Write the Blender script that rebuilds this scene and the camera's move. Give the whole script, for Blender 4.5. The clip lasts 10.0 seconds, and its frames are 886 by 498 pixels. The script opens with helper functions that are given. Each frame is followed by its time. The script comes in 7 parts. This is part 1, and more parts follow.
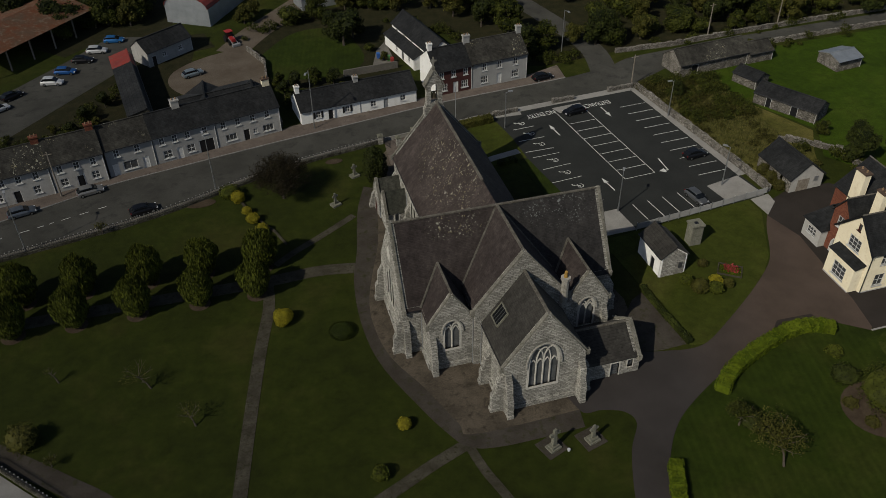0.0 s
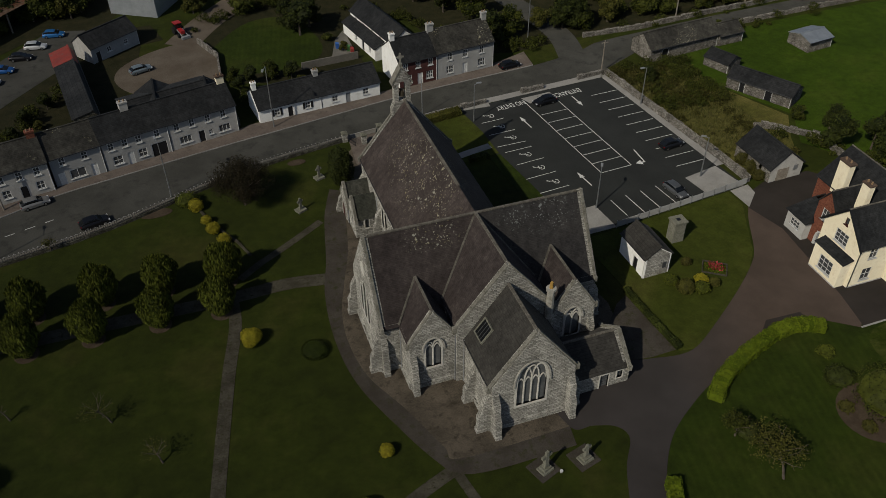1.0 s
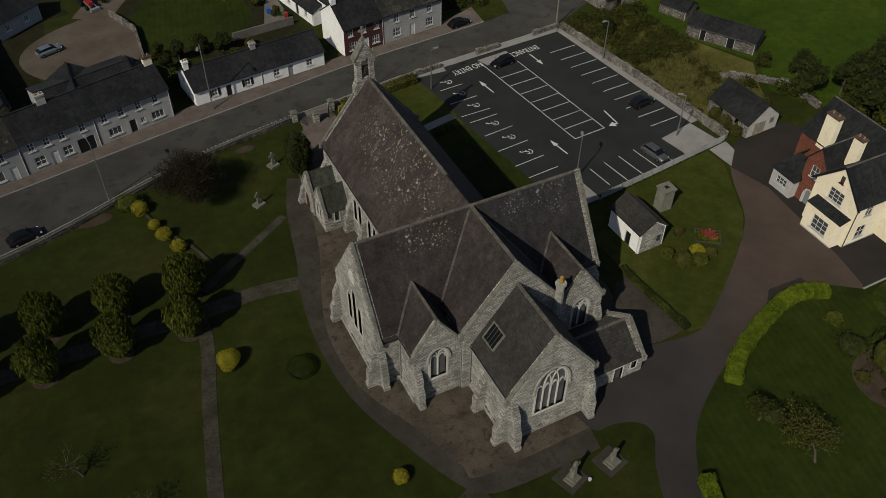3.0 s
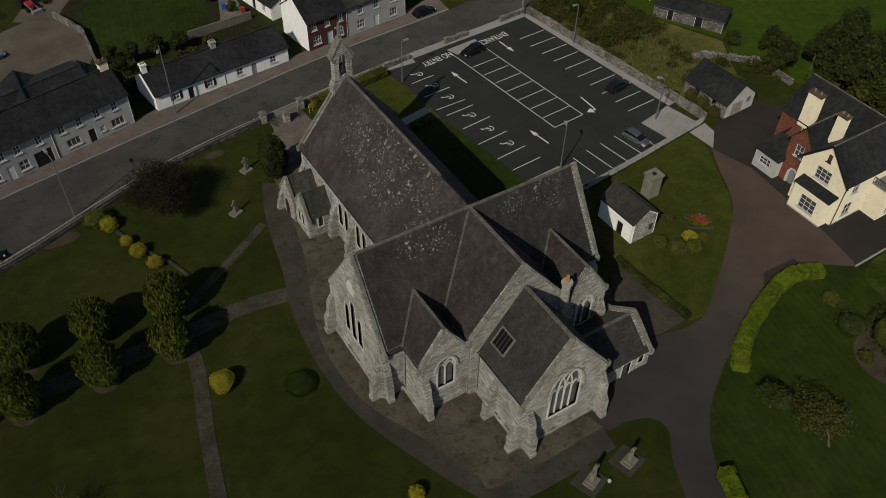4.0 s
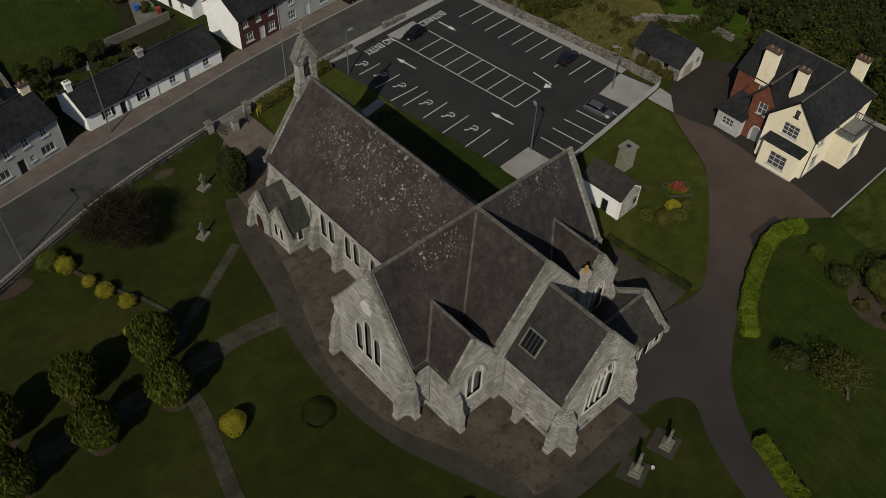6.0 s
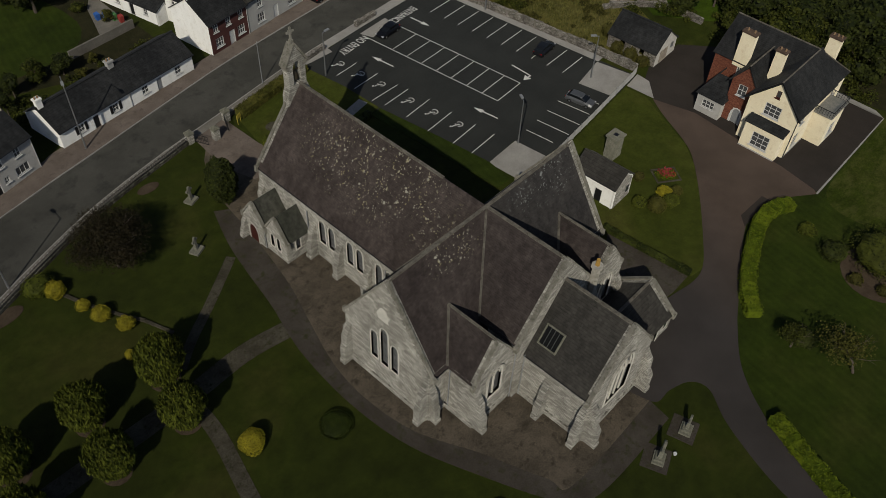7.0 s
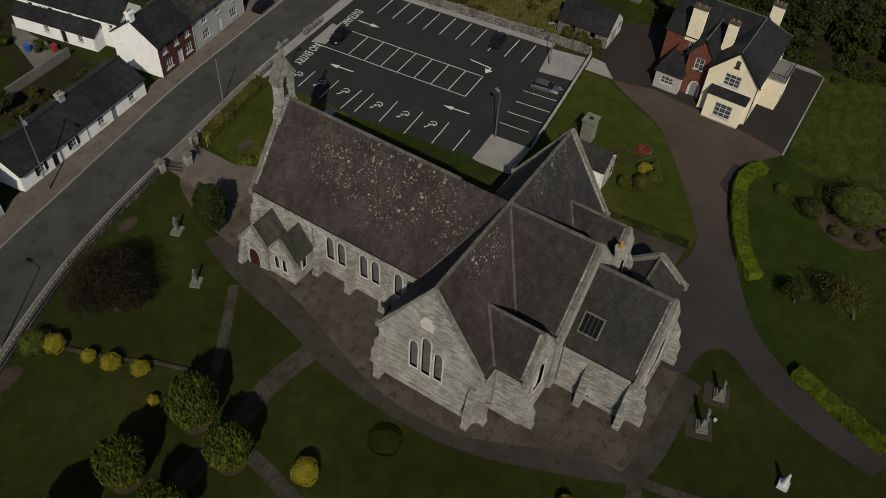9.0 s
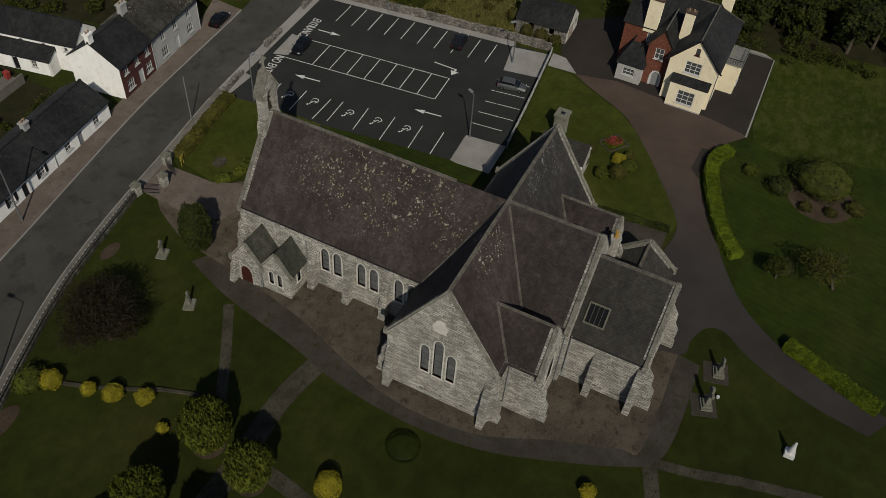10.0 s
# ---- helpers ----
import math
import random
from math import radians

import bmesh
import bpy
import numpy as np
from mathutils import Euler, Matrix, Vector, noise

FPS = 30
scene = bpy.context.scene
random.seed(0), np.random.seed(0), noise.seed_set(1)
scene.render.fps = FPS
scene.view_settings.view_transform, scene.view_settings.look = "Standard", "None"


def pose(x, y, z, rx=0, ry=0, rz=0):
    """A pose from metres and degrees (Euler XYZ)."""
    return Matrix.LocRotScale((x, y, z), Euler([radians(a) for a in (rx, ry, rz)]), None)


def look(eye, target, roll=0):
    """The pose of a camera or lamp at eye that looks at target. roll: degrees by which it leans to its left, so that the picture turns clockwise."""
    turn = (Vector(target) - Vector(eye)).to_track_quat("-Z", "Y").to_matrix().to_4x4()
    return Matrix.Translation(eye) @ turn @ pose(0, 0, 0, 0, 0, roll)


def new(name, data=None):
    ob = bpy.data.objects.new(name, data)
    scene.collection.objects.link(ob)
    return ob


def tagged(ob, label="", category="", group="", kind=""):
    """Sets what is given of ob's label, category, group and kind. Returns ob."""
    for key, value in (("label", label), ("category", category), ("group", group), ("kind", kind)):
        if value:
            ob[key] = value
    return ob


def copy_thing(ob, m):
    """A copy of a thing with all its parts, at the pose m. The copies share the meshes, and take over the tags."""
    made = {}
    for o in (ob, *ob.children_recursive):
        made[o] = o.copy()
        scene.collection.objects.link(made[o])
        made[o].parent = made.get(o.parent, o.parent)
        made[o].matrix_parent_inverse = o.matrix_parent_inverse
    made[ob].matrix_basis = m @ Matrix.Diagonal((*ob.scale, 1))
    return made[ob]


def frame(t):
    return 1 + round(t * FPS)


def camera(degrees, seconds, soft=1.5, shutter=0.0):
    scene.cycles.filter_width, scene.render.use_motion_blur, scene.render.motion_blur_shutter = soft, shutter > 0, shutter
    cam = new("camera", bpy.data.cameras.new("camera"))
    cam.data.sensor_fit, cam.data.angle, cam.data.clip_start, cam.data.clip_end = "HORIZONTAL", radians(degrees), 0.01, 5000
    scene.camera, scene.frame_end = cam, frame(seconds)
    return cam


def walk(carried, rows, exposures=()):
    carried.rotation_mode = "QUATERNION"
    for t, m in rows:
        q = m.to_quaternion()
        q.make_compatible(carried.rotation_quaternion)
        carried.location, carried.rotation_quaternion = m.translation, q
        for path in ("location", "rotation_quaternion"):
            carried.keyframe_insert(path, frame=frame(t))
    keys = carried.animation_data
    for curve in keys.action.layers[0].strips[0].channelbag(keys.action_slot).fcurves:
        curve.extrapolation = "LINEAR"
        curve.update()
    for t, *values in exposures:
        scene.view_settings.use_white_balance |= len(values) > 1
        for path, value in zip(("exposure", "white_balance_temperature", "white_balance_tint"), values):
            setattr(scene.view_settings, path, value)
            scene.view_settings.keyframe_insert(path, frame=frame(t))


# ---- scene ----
cam = camera(56.0, 10.0, soft=0.85)
PATH = [
    (0, (-29.26, -79.934, 76.264), (-28.839, -78.417, 75.03), -0.7),
    (0.5, (-29.302, -76.086, 76.201), (-28.838, -74.604, 74.941), -0.6),
    (1, (-29.293, -72.2, 76.089), (-28.788, -70.75, 74.807), -0.3),
    (1.5, (-29.868, -68.582, 75.995), (-29.304, -67.177, 74.688), -0.1),
    (2, (-30.867, -65.036, 75.767), (-30.275, -63.678, 74.424), 0.2),
    (2.5, (-32.094, -61.664, 75.424), (-31.482, -60.342, 74.054), 0.4),
    (3, (-33.617, -58.422, 75.161), (-32.956, -57.144, 73.772), 0.7),
    (4.5, (-38.258, -48.886, 74.14), (-37.447, -47.75, 72.707), 1.7),
    (5, (-39.698, -45.822, 73.939), (-38.841, -44.739, 72.492), 2.1),
    (5.5, (-41.422, -42.994, 73.909), (-40.523, -41.961, 72.451), 2.3),
    (7, (-46.83, -34.659, 73.95), (-45.809, -33.782, 72.471), 3.1),
    (7.5, (-48.588, -31.865, 73.886), (-47.534, -31.035, 72.403), 3.4),
    (8, (-50.404, -29.096, 73.766), (-49.319, -28.309, 72.282), 3.7),
    (8.5, (-52.322, -26.245, 73.588), (-51.197, -25.513, 72.105), 4.1),
    (9, (-54.277, -23.393, 73.468), (-53.104, -22.727, 71.991), 4.4),
    (9.5, (-56.165, -20.493, 73.445), (-54.947, -19.897, 71.975), 4.7),
    (10, (-57.898, -17.602, 73.483), (-56.643, -17.072, 72.018), 5.0),
]
walk(cam, [(t, look(eye, target, roll)) for t, eye, target, roll in PATH])

# ---- light ----
SUN_AZ, SUN_EL = radians(211), radians(40)      # where the sun stands: angle from +x, height
world = bpy.data.worlds.new("world")
scene.world = world
world.use_nodes = True
wn = world.node_tree
sky = wn.nodes.new("ShaderNodeTexSky")
sky.sky_type = "NISHITA"
sky.sun_disc = False
sky.sun_elevation = SUN_EL
sky.sun_rotation = radians(90) - SUN_AZ
wn.links.new(sky.outputs[0], wn.nodes["Background"].inputs[0])
wn.nodes["Background"].inputs[1].default_value = 0.085
sun = new("sun", bpy.data.lights.new("sun", "SUN"))
sun.data.energy, sun.data.angle, sun.data.color = 3.75, radians(0.6), (1.0, 0.93, 0.78)
sdir = Vector((math.cos(SUN_AZ) * math.cos(SUN_EL), math.sin(SUN_AZ) * math.cos(SUN_EL), math.sin(SUN_EL)))
sun.matrix_world = look(sdir * 200, (0, 0, 0))
scene.view_settings.exposure = -1.05


# ---- materials ----
def material(name, rough=0.8, metal=0.0):
    m = bpy.data.materials.new(name)
    m.use_nodes = True
    b = m.node_tree.nodes["Principled BSDF"]
    b.inputs["Roughness"].default_value, b.inputs["Metallic"].default_value = rough, metal
    if rough > 0.65 and not metal:
        b.inputs["Specular IOR Level"].default_value = 0.15
        b.inputs["Diffuse Roughness"].default_value = 1.0
    return m, m.node_tree, b


def node(nt, kind, **ins):
    n = nt.nodes.new(kind)
    for k, v in ins.items():
        n.inputs[k.replace("_", " ")].default_value = v
    return n


def coords(nt, scale=(1, 1, 1), rot=(0, 0, 0)):
    c = nt.nodes.new("ShaderNodeTexCoord")
    m = nt.nodes.new("ShaderNodeMapping")
    m.inputs["Scale"].default_value, m.inputs["Rotation"].default_value = scale, rot
    nt.links.new(c.outputs["Object"], m.inputs[0])
    return m.outputs[0]


def ramp(nt, src, stops):
    r = nt.nodes.new("ShaderNodeValToRGB")
    e = r.color_ramp.elements
    while len(e) < len(stops):
        e.new(0.5)
    for el, (p, c) in zip(e, stops):
        el.position, el.color = p, (*c, 1) if len(c) == 3 else c
    nt.links.new(src, r.inputs[0])
    return r.outputs[0]


def grey(v):
    return (v, v, v)


def mixc(nt, fac, a, b, blend="MIX"):
    m = nt.nodes.new("ShaderNodeMix")
    m.data_type, m.blend_type = "RGBA", blend
    for sock, v in ((m.inputs[0], fac), (m.inputs[6], a), (m.inputs[7], b)):
        if hasattr(v, "is_linked"):
            nt.links.new(v, sock)
        else:
            sock.default_value = v if not isinstance(v, tuple) else (*v[:3], 1)
    return m.outputs[2]


def noise_out(nt, vec, scale, detail=5, rough=0.6, which=0):
    n = node(nt, "ShaderNodeTexNoise", Scale=scale, Detail=detail, Roughness=rough)
    nt.links.new(vec, n.inputs["Vector"])
    return n.outputs[which]


def bump(nt, b, height, strength=0.4, dist=0.05):
    n = node(nt, "ShaderNodeBump", Strength=strength, Distance=dist)
    nt.links.new(height, n.inputs["Height"])
    nt.links.new(n.outputs[0], b.inputs["Normal"])


def shade(name, c1, c2, big=0.3, fine=6.0, rough=0.85, grain=0.35, bumps=0.3, metal=0.0, c3=None):
    """A surface of two tones in patches, with grain and fine relief."""
    m, nt, b = material(name, rough, metal)
    v = coords(nt)
    patch = ramp(nt, noise_out(nt, v, big, 4), [(0.35, c1), (0.65, c2)])
    if c3:
        patch = mixc(nt, ramp(nt, noise_out(nt, v, big * 3.1, 6, 0.7), [(0.52, grey(0)), (0.68, grey(1))]), patch, c3)
    g = ramp(nt, noise_out(nt, v, fine, 6, 0.7), [(0.25, grey(1 - grain)), (0.75, grey(1 + grain))])
    nt.links.new(mixc(nt, 1.0, patch, g, "MULTIPLY"), b.inputs["Base Color"])
    bump(nt, b, noise_out(nt, v, fine * 2, 5, 0.7), bumps, 0.03)
    return m


def rubble(name, tones, size=2.0, flat=2.3, mortar=(0.30, 0.28, 0.25), stain=0.5):
    """Squared rubble stone: a cell for each stone, flattened into courses."""
    m, nt, b = material(name, 0.9)
    v = coords(nt, (size, size, size * flat))
    warp = node(nt, "ShaderNodeVectorMath")
    warp.operation = "MULTIPLY_ADD"
    nt.links.new(noise_out(nt, v, 0.9, 2, 0.5, 1), warp.inputs[0])
    warp.inputs[1].default_value = (0.35, 0.35, 0.12)
    nt.links.new(v, warp.inputs[2])
    cell = node(nt, "ShaderNodeTexVoronoi", Scale=1.0)
    edge = node(nt, "ShaderNodeTexVoronoi", Scale=1.0)
    edge.feature = "DISTANCE_TO_EDGE"
    for t in (cell, edge):
        nt.links.new(warp.outputs[0], t.inputs["Vector"])
    sep = nt.nodes.new("ShaderNodeSeparateColor")
    nt.links.new(cell.outputs["Color"], sep.inputs[0])
    col = ramp(nt, sep.outputs[0], [(i / (len(tones) - 1), t) for i, t in enumerate(tones)])
    joint = ramp(nt, edge.outputs["Distance"], [(0.03, grey(0)), (0.10, grey(1))])
    col = mixc(nt, joint, mortar, col)
    w = coords(nt)
    dirt = ramp(nt, noise_out(nt, coords(nt, (1, 1, 0.35)), 0.5, 6, 0.7), [(0.35, grey(1 - stain)), (0.62, grey(1.1))])
    col = mixc(nt, 1.0, col, dirt, "MULTIPLY")
    g = ramp(nt, noise_out(nt, w, 14, 4, 0.7), [(0.3, grey(0.75)), (0.7, grey(1.25))])
    nt.links.new(mixc(nt, 1.0, col, g, "MULTIPLY"), b.inputs["Base Color"])
    bump(nt, b, joint, 0.9, 0.06)
    return m


def coursed(name, c1, c2, mortar, w=0.62, h=0.25, stain=0.3):
    """Squared stones in level courses, uneven in tone, with recessed joints."""
    m, nt, b = material(name, 0.9)
    sep = nt.nodes.new("ShaderNodeSeparateXYZ")
    jit = nt.nodes.new("ShaderNodeVectorMath")
    jit.operation = "MULTIPLY_ADD"
    v = coords(nt)
    nt.links.new(noise_out(nt, v, 1.6, 3, 0.6, 1), jit.inputs[0])
    jit.inputs[1].default_value = (0.22, 0.22, 0.16)
    nt.links.new(v, jit.inputs[2])
    nt.links.new(jit.outputs[0], sep.inputs[0])
    add = nt.nodes.new("ShaderNodeMath")
    nt.links.new(sep.outputs[0], add.inputs[0])
    nt.links.new(sep.outputs[1], add.inputs[1])
    com = nt.nodes.new("ShaderNodeCombineXYZ")
    nt.links.new(add.outputs[0], com.inputs[0])
    nt.links.new(sep.outputs[2], com.inputs[1])
    br = node(nt, "ShaderNodeTexBrick", Color1=(*c1, 1), Color2=(*c2, 1), Mortar=(*mortar, 1), Scale=1.0)
    for k, val in (("Mortar Size", 0.028), ("Mortar Smooth", 0.4), ("Brick Width", w), ("Row Height", h)):
        br.inputs[k].default_value = val
    br.squash, br.squash_frequency, br.offset_frequency = 1.5, 3, 2
    nt.links.new(com.outputs[0], br.inputs["Vector"])
    dirt = ramp(nt, noise_out(nt, coords(nt, (1, 1, 0.35)), 0.5, 6, 0.7), [(0.35, grey(1 - stain)), (0.62, grey(1.1))])
    col = mixc(nt, 1.0, br.outputs["Color"], dirt, "MULTIPLY")
    g = ramp(nt, noise_out(nt, v, 5, 6, 0.8), [(0.3, grey(0.7)), (0.7, grey(1.3))])
    nt.links.new(mixc(nt, 1.0, col, g, "MULTIPLY"), b.inputs["Base Color"])
    inv = ramp(nt, br.outputs["Fac"], [(0.0, grey(1)), (1.0, grey(0))])
    bump(nt, b, inv, 0.8, 0.05)
    return m


def slates(name, c1, c2, course=0.17, lichen=0.0, crusts=((0.42, 0.41, 0.35), (0.35, 0.31, 0.17)), moss=(0.36, 0.33, 0.24), streak=0.35, rough=0.7, patch=None, tone=0.14):
    """Slate courses level round the roof, tones slate by slate, streaks down the slope, lichen spots."""
    m, nt, b = material(name, rough)
    v = coords(nt)
    s = coords(nt, (3.2, 3.2, 1.0 / course))
    flo = nt.nodes.new("ShaderNodeVectorMath")
    flo.operation = "FLOOR"
    nt.links.new(s, flo.inputs[0])
    wn_ = nt.nodes.new("ShaderNodeTexWhiteNoise")
    nt.links.new(flo.outputs[0], wn_.inputs["Vector"])
    col = ramp(nt, noise_out(nt, v, 0.22, 5, 0.65), [(0.36, c1), (0.64, c2)])
    per = ramp(nt, wn_.outputs["Value"], [(0.0, grey(1 - tone)), (1.0, grey(1 + tone))])
    col = mixc(nt, 1.0, col, per, "MULTIPLY")
    st = ramp(nt, noise_out(nt, coords(nt, (1.1, 1.1, 0.16)), 1.3, 5, 0.6), [(0.35, grey(1 - streak)), (0.65, grey(1 + streak))])
    col = mixc(nt, 1.0, col, st, "MULTIPLY")
    wave = nt.nodes.new("ShaderNodeSeparateXYZ")
    nt.links.new(s, wave.inputs[0])
    fr = nt.nodes.new("ShaderNodeMath")
    fr.operation = "FRACT"
    nt.links.new(wave.outputs[2], fr.inputs[0])
    lap = ramp(nt, fr.outputs[0], [(0.0, grey(0.45)), (0.18, grey(1)), (0.8, grey(1)), (1.0, grey(1.12))])
    col = mixc(nt, 1.0, col, lap, "MULTIPLY")
    if lichen:
        spots = node(nt, "ShaderNodeTexVoronoi", Scale=3.1, Randomness=1.0)
        jit = nt.nodes.new("ShaderNodeVectorMath")
        jit.operation = "MULTIPLY_ADD"
        nt.links.new(noise_out(nt, v, 3.0, 3, 0.6, 1), jit.inputs[0])
        jit.inputs[1].default_value = (0.5, 0.5, 0.5)
        nt.links.new(v, jit.inputs[2])
        nt.links.new(jit.outputs[0], spots.inputs["Vector"])
        dots = ramp(nt, spots.outputs["Distance"], [(0.20, grey(1)), (0.31, grey(0))])
        large = node(nt, "ShaderNodeTexVoronoi", Scale=1.25, Randomness=1.0)
        nt.links.new(jit.outputs[0], large.inputs["Vector"])
        pick = nt.nodes.new("ShaderNodeSeparateColor")
        nt.links.new(large.outputs["Color"], pick.inputs[0])
        rosette = ramp(nt, large.outputs["Distance"], [(0.17, grey(1)), (0.25, grey(0))])
        rosette = mixc(nt, 1.0, rosette, ramp(nt, pick.outputs[0], [(0.40, grey(0)), (0.45, grey(1))]), "MULTIPLY")
        dots = mixc(nt, 1.0, dots, rosette, "LIGHTEN")
        where = ramp(nt, noise_out(nt, coords(nt, (1, 1, 0.45)), 0.17, 3, 0.55), [(0.60 - 0.14 * lichen, grey(0)), (0.70 - 0.14 * lichen, grey(1))])
        if patch:                      # the lichen keeps to one broad patch of the roof
            mp = nt.nodes.new("ShaderNodeMapping")
            mp.vector_type = "TEXTURE"
            mp.inputs["Location"].default_value, mp.inputs["Scale"].default_value = patch
            nt.links.new(v, mp.inputs[0])
            ln = nt.nodes.new("ShaderNodeVectorMath")
            ln.operation = "LENGTH"
            nt.links.new(mp.outputs[0], ln.inputs[0])
            near_ = ramp(nt, ln.outputs["Value"], [(0.6, grey(1)), (1.0, grey(0))])
            wide = ramp(nt, noise_out(nt, coords(nt, (1, 1, 0.3)), 0.45, 4, 0.6), [(0.36, grey(0)), (0.50, grey(1))])
            where = mixc(nt, 1.0, near_, wide, "MULTIPLY")
        fine = ramp(nt, noise_out(nt, v, 1.1, 3, 0.6), [(0.40, grey(0)), (0.52, grey(1))])
        mask = mixc(nt, 1.0, mixc(nt, 1.0, dots, where, "MULTIPLY"), fine, "MULTIPLY")
        crust = ramp(nt, noise_out(nt, v, 1.7, 2), [(0.42, crusts[0]), (0.62, crusts[1])])
        col = mixc(nt, mask, col, crust)
    nt.links.new(col, b.inputs["Base Color"])
    bump(nt, b, lap, 0.5, 0.03)
    return m


def leafy(name, dark, light, rough=0.7):
    """Leaves: a tone for each leaf and larger patches of growth."""
    m, nt, b = material(name, rough)
    geo = nt.nodes.new("ShaderNodeNewGeometry")
    col = ramp(nt, geo.outputs["Random Per Island"], [(0.0, dark), (1.0, light)])
    p = ramp(nt, noise_out(nt, coords(nt), 0.9, 3), [(0.35, grey(0.7)), (0.65, grey(1.25))])
    nt.links.new(mixc(nt, 1.0, col, p, "MULTIPLY"), b.inputs["Base Color"])
    return m


def plain(name, c, rough=0.5, metal=0.0):
    m, nt, b = material(name, rough, metal)
    g = ramp(nt, noise_out(nt, coords(nt), 5.0, 5, 0.65), [(0.3, grey(0.85)), (0.7, grey(1.12))])
    nt.links.new(mixc(nt, 1.0, c, g, "MULTIPLY"), b.inputs["Base Color"])
    return m


def turf(name, a, b_, c, stripes=0.0, fine=9.0, laid=0.0):
    m, nt, b = material(name, 0.95)
    v = coords(nt)
    col = ramp(nt, noise_out(nt, v, 0.07, 5, 0.6), [(0.34, a), (0.52, b_), (0.70, c)])
    col = mixc(nt, 1.0, col, ramp(nt, noise_out(nt, v, 0.5, 7, 0.75), [(0.3, grey(0.66)), (0.7, grey(1.3))]), "MULTIPLY")
    col = mixc(nt, 1.0, col, ramp(nt, noise_out(nt, v, fine, 5, 0.8), [(0.3, grey(0.65)), (0.7, grey(1.35))]), "MULTIPLY")
    if laid:
        sw = ramp(nt, noise_out(nt, coords(nt, (0.8, 1.5, 1), (0, 0, radians(25))), 0.45, 7, 0.75), [(0.45, grey(0)), (0.8, grey(1))])
        col = mixc(nt, sw, col, (0.085, 0.088, 0.024))
    if stripes:
        w = node(nt, "ShaderNodeTexWave", Scale=0.32, Distortion=1.2, Detail=1.0)
        nt.links.new(coords(nt, rot=(0, 0, radians(12))), w.inputs["Vector"])
        col = mixc(nt, 1.0, col, ramp(nt, w.outputs[1], [(0.3, grey(1 - stripes)), (0.7, grey(1 + stripes))]), "MULTIPLY")
    nt.links.new(col, b.inputs["Base Color"])
    bump(nt, b, noise_out(nt, v, fine * 2.5, 4, 0.8), 0.6, 0.05)
    return m


STONE = coursed("limestone_rubble", (0.243, 0.2358, 0.2088), (0.477, 0.4608, 0.4185), (0.144, 0.1368, 0.1188))
DRESSED = shade("dressed_limestone", (0.3036, 0.2944, 0.2622), (0.4048, 0.391, 0.3542), 0.9, 6, 0.85, 0.3, 0.4, c3=(0.1932, 0.184, 0.1518))
YARDSTONE = rubble("dark_wall_stone", [(0.06, 0.058, 0.045), (0.12, 0.115, 0.095), (0.085, 0.08, 0.062), (0.15, 0.145, 0.12)], 1.7, 1.7, (0.05, 0.048, 0.036))
FIELDSTONE = rubble("field_stone", [(0.16, 0.15, 0.13), (0.30, 0.28, 0.25), (0.22, 0.20, 0.18), (0.36, 0.34, 0.31)], 1.7, 1.7, (0.12, 0.11, 0.09))
NAVE_SLATE = slates("purple_slate", (0.05462, 0.04349, 0.04001), (0.08194, 0.06637, 0.0612), lichen=1.0, streak=0.22, patch=((-2.2, 13.0, 13.2), (6.0, 13.0, 5.6)), tone=0.16)
ARM_SLATE = slates("purple_grey_slate", (0.04515, 0.03618, 0.03458), (0.06961, 0.05729, 0.05345), lichen=0.8, streak=0.22, patch=((-5.5, -0.3, 15.0), (4.5, 2.6, 2.0)), tone=0.16)
# North arm's copy of the transept slate, its dimmer light put into the colour.
SHADED_SLATE = slates("shaded_north_slate", crusts=((0.24, 0.25, 0.25), (0.17, 0.18, 0.17)), c1=(0.040, 0.038, 0.038), c2=(0.060, 0.056, 0.054), lichen=0.8, streak=0.2, patch=((8.0, 0.0, 14.6), (6.5, 3.2, 2.6)), tone=0.16)
CHANCEL_SLATE = slates("blue_grey_slate", (0.04356, 0.04094, 0.03693), (0.06846, 0.06434, 0.05784), 0.24, lichen=0.0, streak=0.15, tone=0.18)
PORCH_SLATE = slates("mossy_slate", (0.0442, 0.04752, 0.03757), (0.07956, 0.07956, 0.0663), streak=0.3)
BLACK_SLATE = slates("black_slate", (0.02176, 0.02285, 0.02394), (0.03699, 0.03808, 0.03917), streak=0.25)
OLD_SLATE = slates("old_slate", (0.03808, 0.03635, 0.03181), (0.07392, 0.07043, 0.06021), lichen=0.5, streak=0.3)
LEAD = shade("lead", (0.22, 0.22, 0.20), (0.32, 0.31, 0.27), 1.5, 6, 0.6, 0.2, 0.2)
GRASS = turf("grass", (0.02117, 0.02736, 0.004296), (0.02822, 0.03713, 0.00491), (0.04435, 0.04495, 0.009823))
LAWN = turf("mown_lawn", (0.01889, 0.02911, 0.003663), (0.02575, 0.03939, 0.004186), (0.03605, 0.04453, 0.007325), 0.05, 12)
# Brighter copy of the lawn green, with sunlight put into its colour.
LAWN_SUNLIT = turf("sunlit_tint_lawn", (0.03442, 0.04374, 0.006017), (0.04441, 0.05491, 0.007734), (0.06438, 0.06607, 0.01375), 0.0, 10)
MEADOW = turf("meadow", (0.02093, 0.03172, 0.002644), (0.02864, 0.04125, 0.003966), (0.04406, 0.04972, 0.009252), 0.0, 4, 0.7)
ROUGH = turf("rough_grass", (0.06546, 0.06665, 0.01428), (0.1047, 0.09522, 0.02619), (0.1548, 0.1309, 0.04999), 0.0, 4)
